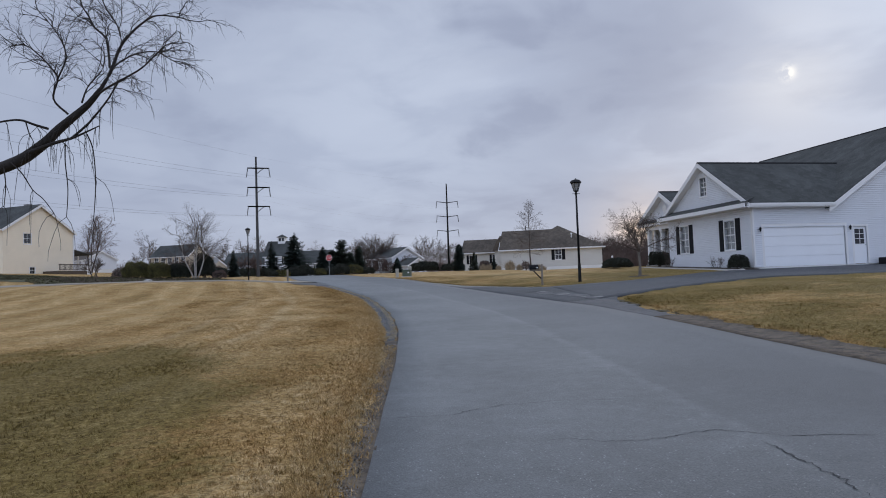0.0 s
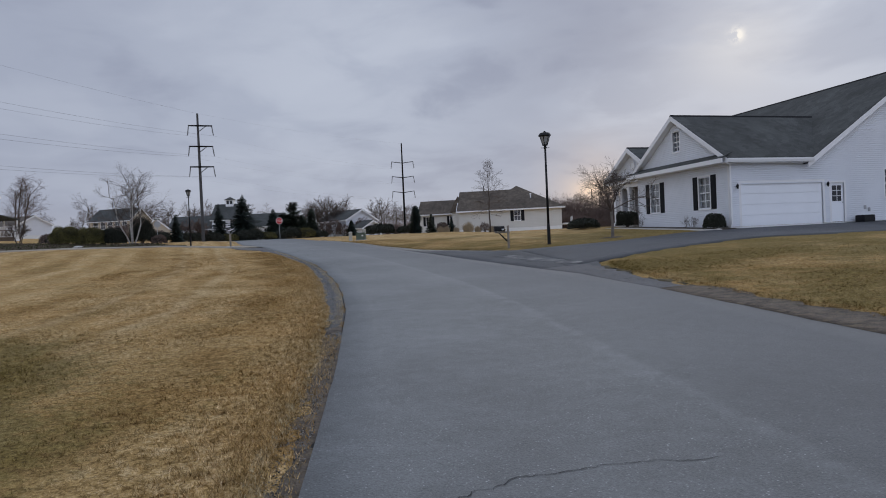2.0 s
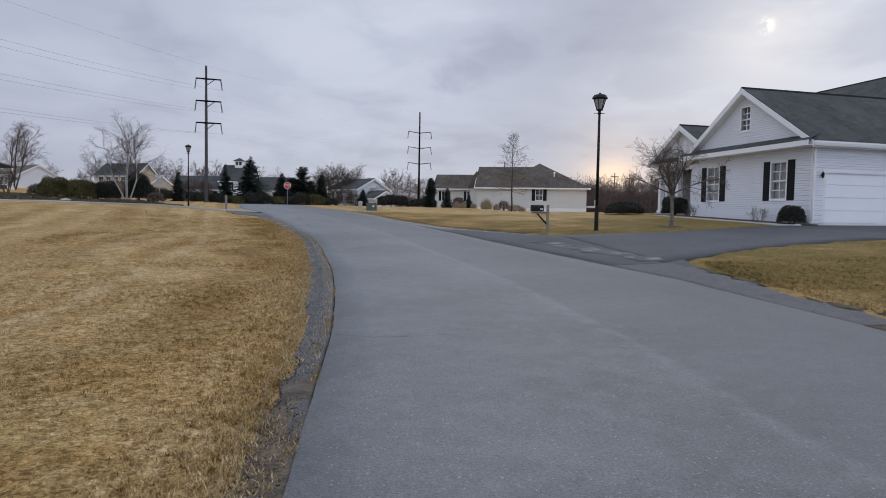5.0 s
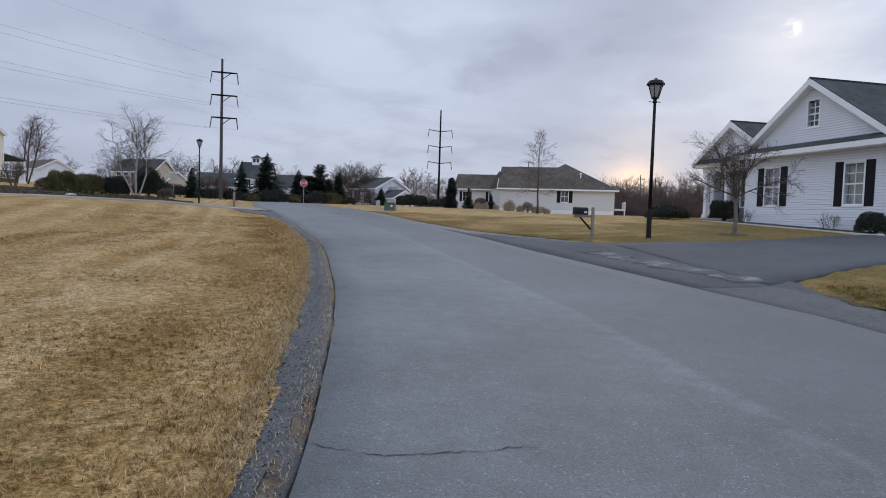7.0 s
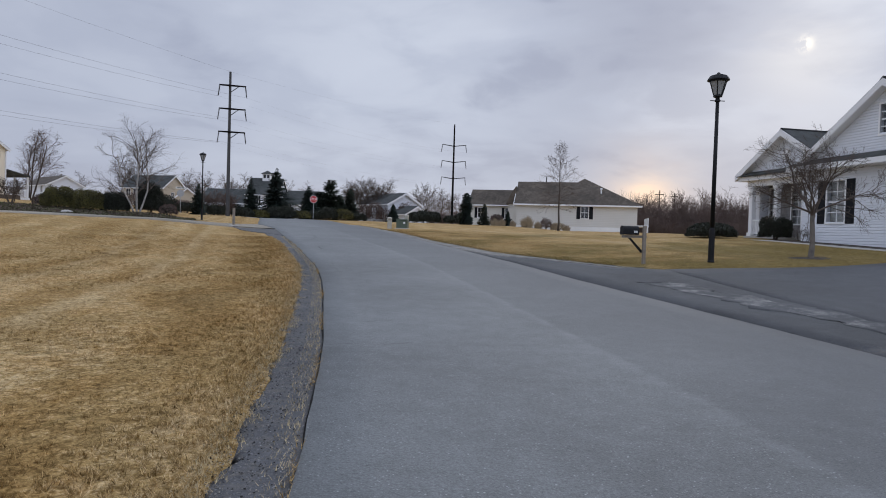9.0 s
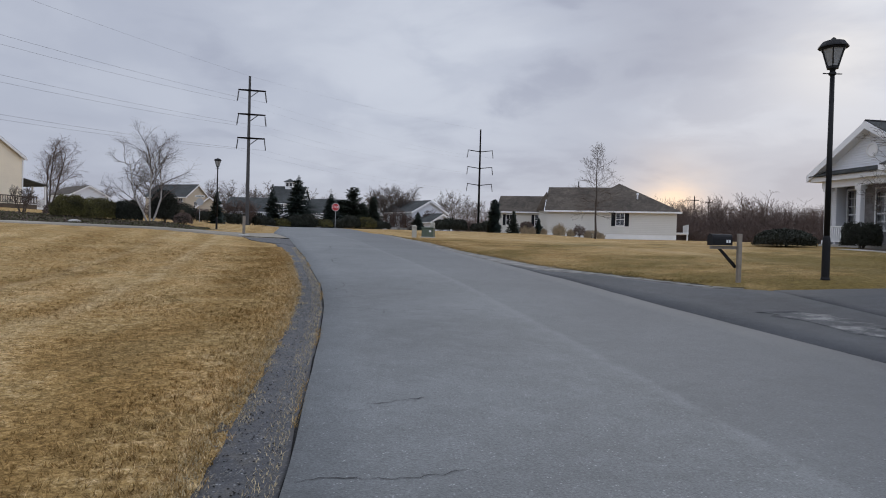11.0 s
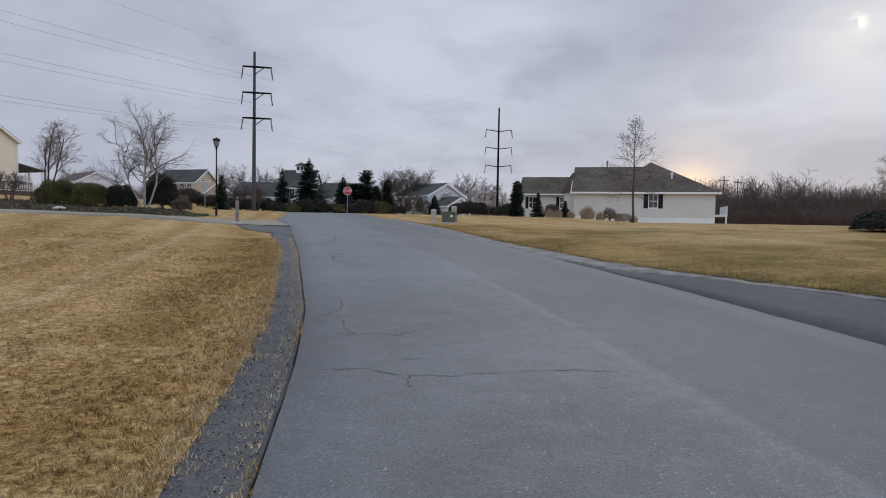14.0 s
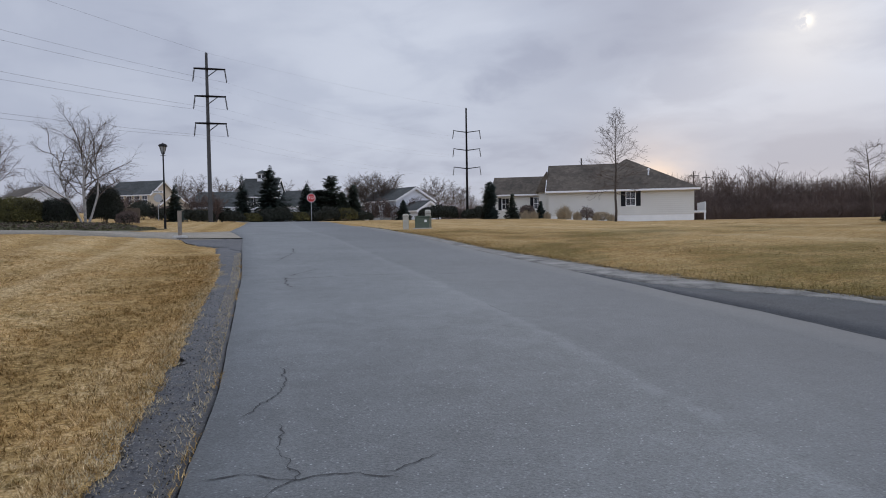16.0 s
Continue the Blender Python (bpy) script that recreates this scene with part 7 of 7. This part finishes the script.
def crack(pts, w, seed, lift=0.018):
    """A thin dark wandering line laid on the asphalt."""
    rng = random.Random(seed)
    line = []
    for (x0, y0), (x1, y1) in zip(pts, pts[1:]):
        n = max(3, int(math.dist((x0, y0), (x1, y1)) / 0.03))
        for i in range(n):
            t = i / n
            line.append((x0 + (x1 - x0) * t, y0 + (y1 - y0) * t))
    line.append(pts[-1])
    mb = MB()
    m = len(line)
    for i, (x, y) in enumerate(line):
        a, b = line[max(0, i - 1)], line[min(m - 1, i + 1)]
        l = math.dist(a, b) or 1
        nx, ny = -(b[1] - a[1]) / l, (b[0] - a[0]) / l
        j = 0.05 * noise.noise((x * 4.1, y * 4.1, seed)) + 0.032 * noise.noise((x * 14, y * 14, seed)) + 0.02 * noise.noise((x * 40, y * 40, seed)) + rng.gauss(0, 0.003)
        hw = w * (0.25 + 1.1 * max(0.0, 0.45 + noise.noise((x * 8, y * 8, seed + 9)))) * (0.5 + 0.7 * rng.random()) * min(1.0, 0.4 + 8 * min(i, m - 1 - i) / m)
        k = 0.0015 if x > left_x(y) + 0.525 * (right_x(y) - left_x(y)) else 0.0
        for s in (-1, 1):
            px, py = x + nx * (j + s * hw), y + ny * (j + s * hw)
            mb.v.append((px, py, ground_z(px, py) + lift - k))
    for i in range(m - 1):
        mb.f.append((2 * i, 2 * i + 1, 2 * i + 3, 2 * i + 2))
    ob = new("crack", mb.mesh("crack", M_CRACK))
    tagged(ob, "thin dark crack wandering across the asphalt", "crack", kind="structure")


crack([(-0.01, 4.05), (0.68, 4.07), (1.22, 4.44), (1.88, 4.54), (2.51, 4.49)], 0.0062, 1)
crack([(1.37, 3.07), (2.06, 2.91), (2.81, 3.07), (3.23, 2.75), (3.86, 2.59)], 0.0062, 2)
crack([(2.98, 2.64), (3.0, 2.02), (2.97, 1.5)], 0.009, 3)
crack([(-0.18, 12.55), (0.26, 12.38), (0.79, 12.47), (1.3, 12.58)], 0.0062, 4)
crack([(-0.75, 19.13), (-0.46, 19.19), (-0.22, 19.21), (0.15, 19.33), (0.33, 19.3)], 0.0062, 5)
crack([(-0.54, 20.56), (-0.13, 20.8)], 0.0062, 7)
crack([(-1.72, 25.46), (-1.3, 25.55), (-0.91, 25.39), (-0.58, 25.4), (-0.32, 25.51), (-0.01, 25.58), (0.48, 25.7), (0.77, 25.62)], 0.0062, 8)
crack([(-0.91, 25.39), (-0.85, 25.07)], 0.0062, 9)
crack([(-2.03, 26.85), (-1.78, 26.86), (-1.56, 26.83), (-1.4, 26.9), (-1.22, 26.87), (-1.06, 26.82)], 0.0062, 12)
crack([(-1.15, 26.87), (-1.06, 26.95), (-0.98, 27.03), (-0.9, 27.09)], 0.005, 17)
crack([(-1.92, 26.57), (-1.68, 26.65), (-1.6, 26.79), (-1.58, 26.88), (-1.66, 27.0), (-1.7, 27.17), (-1.78, 27.38), (-1.8, 27.6)], 0.005, 18)
crack([(-1.0, 25.91), (-0.92, 25.9), (-0.82, 25.91)], 0.007, 19)
crack([(-2.1, 27.75), (-2.03, 28.03), (-1.96, 28.35), (-2.12, 28.93)], 0.006, 21)
crack([(-3.44, 35.4), (-3.35, 35.9), (-3.15, 36.6)], 0.014, 22)
crack([(-3.46, 35.2), (-3.3, 34.4), (-3.05, 33.8)], 0.014, 23)
crack([(-4.4, 38.6), (-4.5, 40.8), (-4.9, 42.6)], 0.016, 24)
crack([(-3.95, 34.7), (-3.46, 35.0), (-2.84, 35.1), (-2.25, 35.4), (-0.74, 35.36), (-0.18, 35.44)], 0.013, 14)
crack([(-0.24, 31.85), (-0.03, 31.21)], 0.0062, 16)
crack([(right_x(y * 0.5) + 0.01, y * 0.5) for y in range(36, 66)], 0.007, 91, 0.018)

# ---- loose grass and grit ----


def scatter_blades(name, n, xy, length, material, label, seed, tuft=1):
    g = np.random.default_rng(seed)
    pts = xy(g, n // tuft)
    pts = np.repeat(pts, tuft, 0) + (g.normal(0, 0.016, (len(pts) * tuft, 2)) if tuft > 1 else 0)
    n = len(pts)
    z = np.array([ground_z(x, y) for x, y in pts])
    a = g.random(n) * 2 * np.pi
    lean = 0.72 + 0.27 * g.random(n)
    ln = length * (0.5 + g.random(n))
    tip = np.stack([np.cos(a) * lean * ln, np.sin(a) * lean * ln, ln * np.sqrt(np.maximum(0.02, 1 - lean ** 2)) + 0.012], 1)
    wv = np.stack([-np.sin(a), np.cos(a), np.zeros(n)], 1) * (0.0016 + 0.002 * g.random(n))[:, None]
    base = np.stack([pts[:, 0], pts[:, 1], z + 0.012], 1)
    v = np.empty((n, 3, 3))
    v[:, 0], v[:, 1], v[:, 2] = base - wv, base + wv, base + tip
    me = bpy.data.meshes.new(name)
    me.vertices.add(3 * n)
    me.vertices.foreach_set("co", v.reshape(-1))
    me.loops.add(3 * n)
    me.loops.foreach_set("vertex_index", np.arange(3 * n, dtype=np.int32))
    me.polygons.add(n)
    me.polygons.foreach_set("loop_start", np.arange(0, 3 * n, 3, dtype=np.int32))
    me.update(calc_edges=True)
    lx, rx = np.interp(pts[:, 1], L_Y, L_X), np.interp(pts[:, 1], R_Y, R_X)
    right = pts[:, 0] > rx
    off = np.where(right, pts[:, 0] - rx, lx - pts[:, 0])
    tone = np.where(right, 0.45 * off, off)
    green = np.array([green_of(6 + o if r else -o, y) for o, r, y in zip(off, right, pts[:, 1])])
    for nm, val in (("off", tone), ("green", green)):
        at = me.attributes.new(nm, "FLOAT", "POINT")
        at.data.foreach_set("value", np.repeat(val, 3))
    me.materials.append(material)
    ob = new(name, me)
    tagged(ob, label, "grass", kind="stuff")


def lawn_left(g, n):
    y = 0.3 + 40 * g.random(n) ** 1.15
    d = 7.5 * g.random(n) ** 1.6
    lx = np.interp(y, L_Y, L_X)
    w = np.interp(y, [-5, 2, 8, 12, 15, 20, 28, 36, 44, 48], [0.2, 0.22, 0.26, 0.32, 0.46, 0.48, 0.46, 0.5, 0.8, 1.2])
    return np.stack([lx - w * (0.85 + 0.4 * g.random(n)) - d, y], 1)


def lawn_edge(g, n):
    """Loose thatch that frays over the shoulder, in drifts."""
    y = 0.3 + 38 * g.random(n)
    lx = np.interp(y, L_Y, L_X)
    w = np.interp(y, [-5, 2, 8, 12, 15, 20, 28, 36, 44, 48], [0.2, 0.22, 0.26, 0.32, 0.46, 0.48, 0.46, 0.5, 0.8, 1.2])
    drift = np.array([noise.noise((v * 1.1, 3.0, 0.0)) + 0.6 * noise.noise((v * 4.0, 7.0, 0.0)) for v in y])
    return np.stack([lx - w * (1.1 - np.clip(0.35 + 0.6 * drift, 0, 0.95) * g.random(n) ** 1.4) - 0.1 * g.random(n), y], 1)


def lawn_joint(g, n):
    y = 9 + 31 * g.random(n)
    keep = np.array([noise.noise((v * 0.8, 1.0, 5.0)) for v in y]) > 0.0
    y = y[keep]
    return np.stack([np.interp(y, L_Y, L_X) - 0.05 + 0.05 * g.random(len(y)), y], 1)


def lawn_right(g, n):
    y = 1.0 + 18 * g.random(n)
    rx = np.interp(y, [p[1] for p in GRASS_RIGHT], [p[0] for p in GRASS_RIGHT])
    return np.stack([rx + 0.2 * g.random(n) + 7.0 * g.random(n) ** 1.6 + 0.2 * np.clip((y - 15) / 4, 0, 1), y], 1)


def lawn_far(g, n):
    y = 29.5 + 26 * g.random(n)
    rx = np.interp(y, [p[1] for p in sorted(GRASS_RIGHT2, key=lambda q: q[1])], [p[0] for p in sorted(GRASS_RIGHT2, key=lambda q: q[1])])
    return np.stack([rx - 0.1 + 0.3 * g.random(n) + 6.0 * g.random(n) ** 2.2, y], 1)


scatter_blades("grass_blades", 520000, lawn_left, 0.046, M_BLADE, "short matted straw-coloured grass blades", 1, 11)
def lawn_soil(g, n):
    y = 0.2 + 9.8 * g.random(n) ** 0.9
    return np.stack([np.interp(y, L_Y, L_X) - 0.02 - 0.5 * g.random(n) ** 0.75, y], 1)


scatter_blades("grass_blades", 11000, lawn_soil, 0.03, M_BLADE, "loose dry thatch over the soil edge", 6)
def lawn_crumbs(g, n):
    y = 11 + 30 * g.random(n)
    return np.stack([np.interp(y, L_Y, L_X) - 0.04 - 0.16 * g.random(n) ** 1.5, y], 1)


scatter_blades("grass_blades", 5000, lawn_crumbs, 0.022, M_THATCH, "dry grass crumbs beside the road joint", 7)
scatter_blades("grass_blades", 26000, lawn_edge, 0.021, M_THATCH, "loose dry thatch fraying over the road shoulder", 4)
scatter_blades("grass_blades", 2600, lawn_joint, 0.045, M_BLADE, "dry grass growing in the road joint", 5)
scatter_blades("grass_blades", 90000, lawn_right, 0.055, M_BLADE, "short matted straw-coloured grass blades", 2, 9)
scatter_blades("grass_blades", 60000, lawn_far, 0.06, M_BLADE, "short matted straw-coloured grass blades", 3)


def grit(name, n, place, material, seed, label):
    g = random.Random(seed)
    mb = MB()
    for k in range(n):
        x, y = place(g)
        z = ground_z(x, y) + 0.002
        r = 0.003 + 0.008 * g.random() ** 2
        a = g.random() * 6.283
        q = [(x + r * math.cos(a + k2 * 2.09), y + r * math.sin(a + k2 * 2.09), z) for k2 in range(3)]
        t = (x + r * 0.3 * g.random(), y, z + r * 0.7)
        b = len(mb.v)
        mb.v += q + [t]
        mb.f += [(b, b + 1, b + 3), (b + 1, b + 2, b + 3), (b + 2, b, b + 3)]
    ob = new(name, mb.mesh(name, material))
    tagged(ob, label, "gravel", kind="stuff")


def grit_left(g):
    y = 0.5 + 33 * g.random()
    return left_x(y) - 0.04 - shoulder_w(y) * 1.05 * g.random(), y


def grit_right(g):
    y = 29 + 22 * g.random()
    x = float(np.interp(y, vy, [p[0] for p in g2]))
    return x - 0.5 * g.random() ** 1.5 + 0.1, y


def grit_bank(g):
    y = 2 + 17 * g.random()
    return right_x(y) + 0.02 + (0.6 + 0.7 * clamp01((y - 14) / 5)) * g.random(), y


grit("loose_grit", 7000, grit_right, M_GRAVEL, 4, "loose grey gravel along the lawn's edge")
grit("loose_grit", 6000, grit_bank, M_DIRT, 5, "loose crumbs of soil along the lawn's edge")
grit("loose_grit", 14000, grit_left, M_GRAVEL, 3, "loose grey grit on the road shoulder")
grit("loose_grit", 8000, grit_left, M_JOINT, 6, "loose black asphalt crumbs on the road shoulder")


def litter(name, cx, cy, rx, ry, n, material, seed, label):
    """Low groundcover: small leaves lying close over a bed."""
    g = random.Random(seed)
    mb = MB()
    for k in range(n):
        a, q = g.random() * 6.283, g.random() ** 0.5
        x, y = cx + rx * q * math.cos(a), cy + ry * q * math.sin(a)
        z = ground_z(x, y) + 0.04 + 0.13 * g.random()
        s = 0.05 + 0.07 * g.random()
        d1, d2 = unit((g.gauss(0, 1), g.gauss(0, 1), g.gauss(0, 0.6))), unit((g.gauss(0, 1), g.gauss(0, 1), g.gauss(0, 0.6)))
        mb.poly([(x - d1[0] * s, y - d1[1] * s, z - d1[2] * s), (x + d2[0] * s, y + d2[1] * s, z + d2[2] * s), (x + d1[0] * s, y + d1[1] * s, z + d1[2] * s)])
    ob = new(name, mb.mesh(name, material))
    tagged(ob, label, "groundcover", kind="stuff")


litter("groundcover", -28.5, 63.7, 10.6, 6.1, 15000, M_BED, 1, "low dark green groundcover in the bed")
litter("groundcover", -28.5, 64.5, 10.0, 5.0, 7000, M_BRUSH, 2, "brown fallen leaves in the bed")
litter("groundcover", -45.5, 65.5, 8.2, 4.6, 9000, M_BED, 3, "low dark green groundcover in the bed")
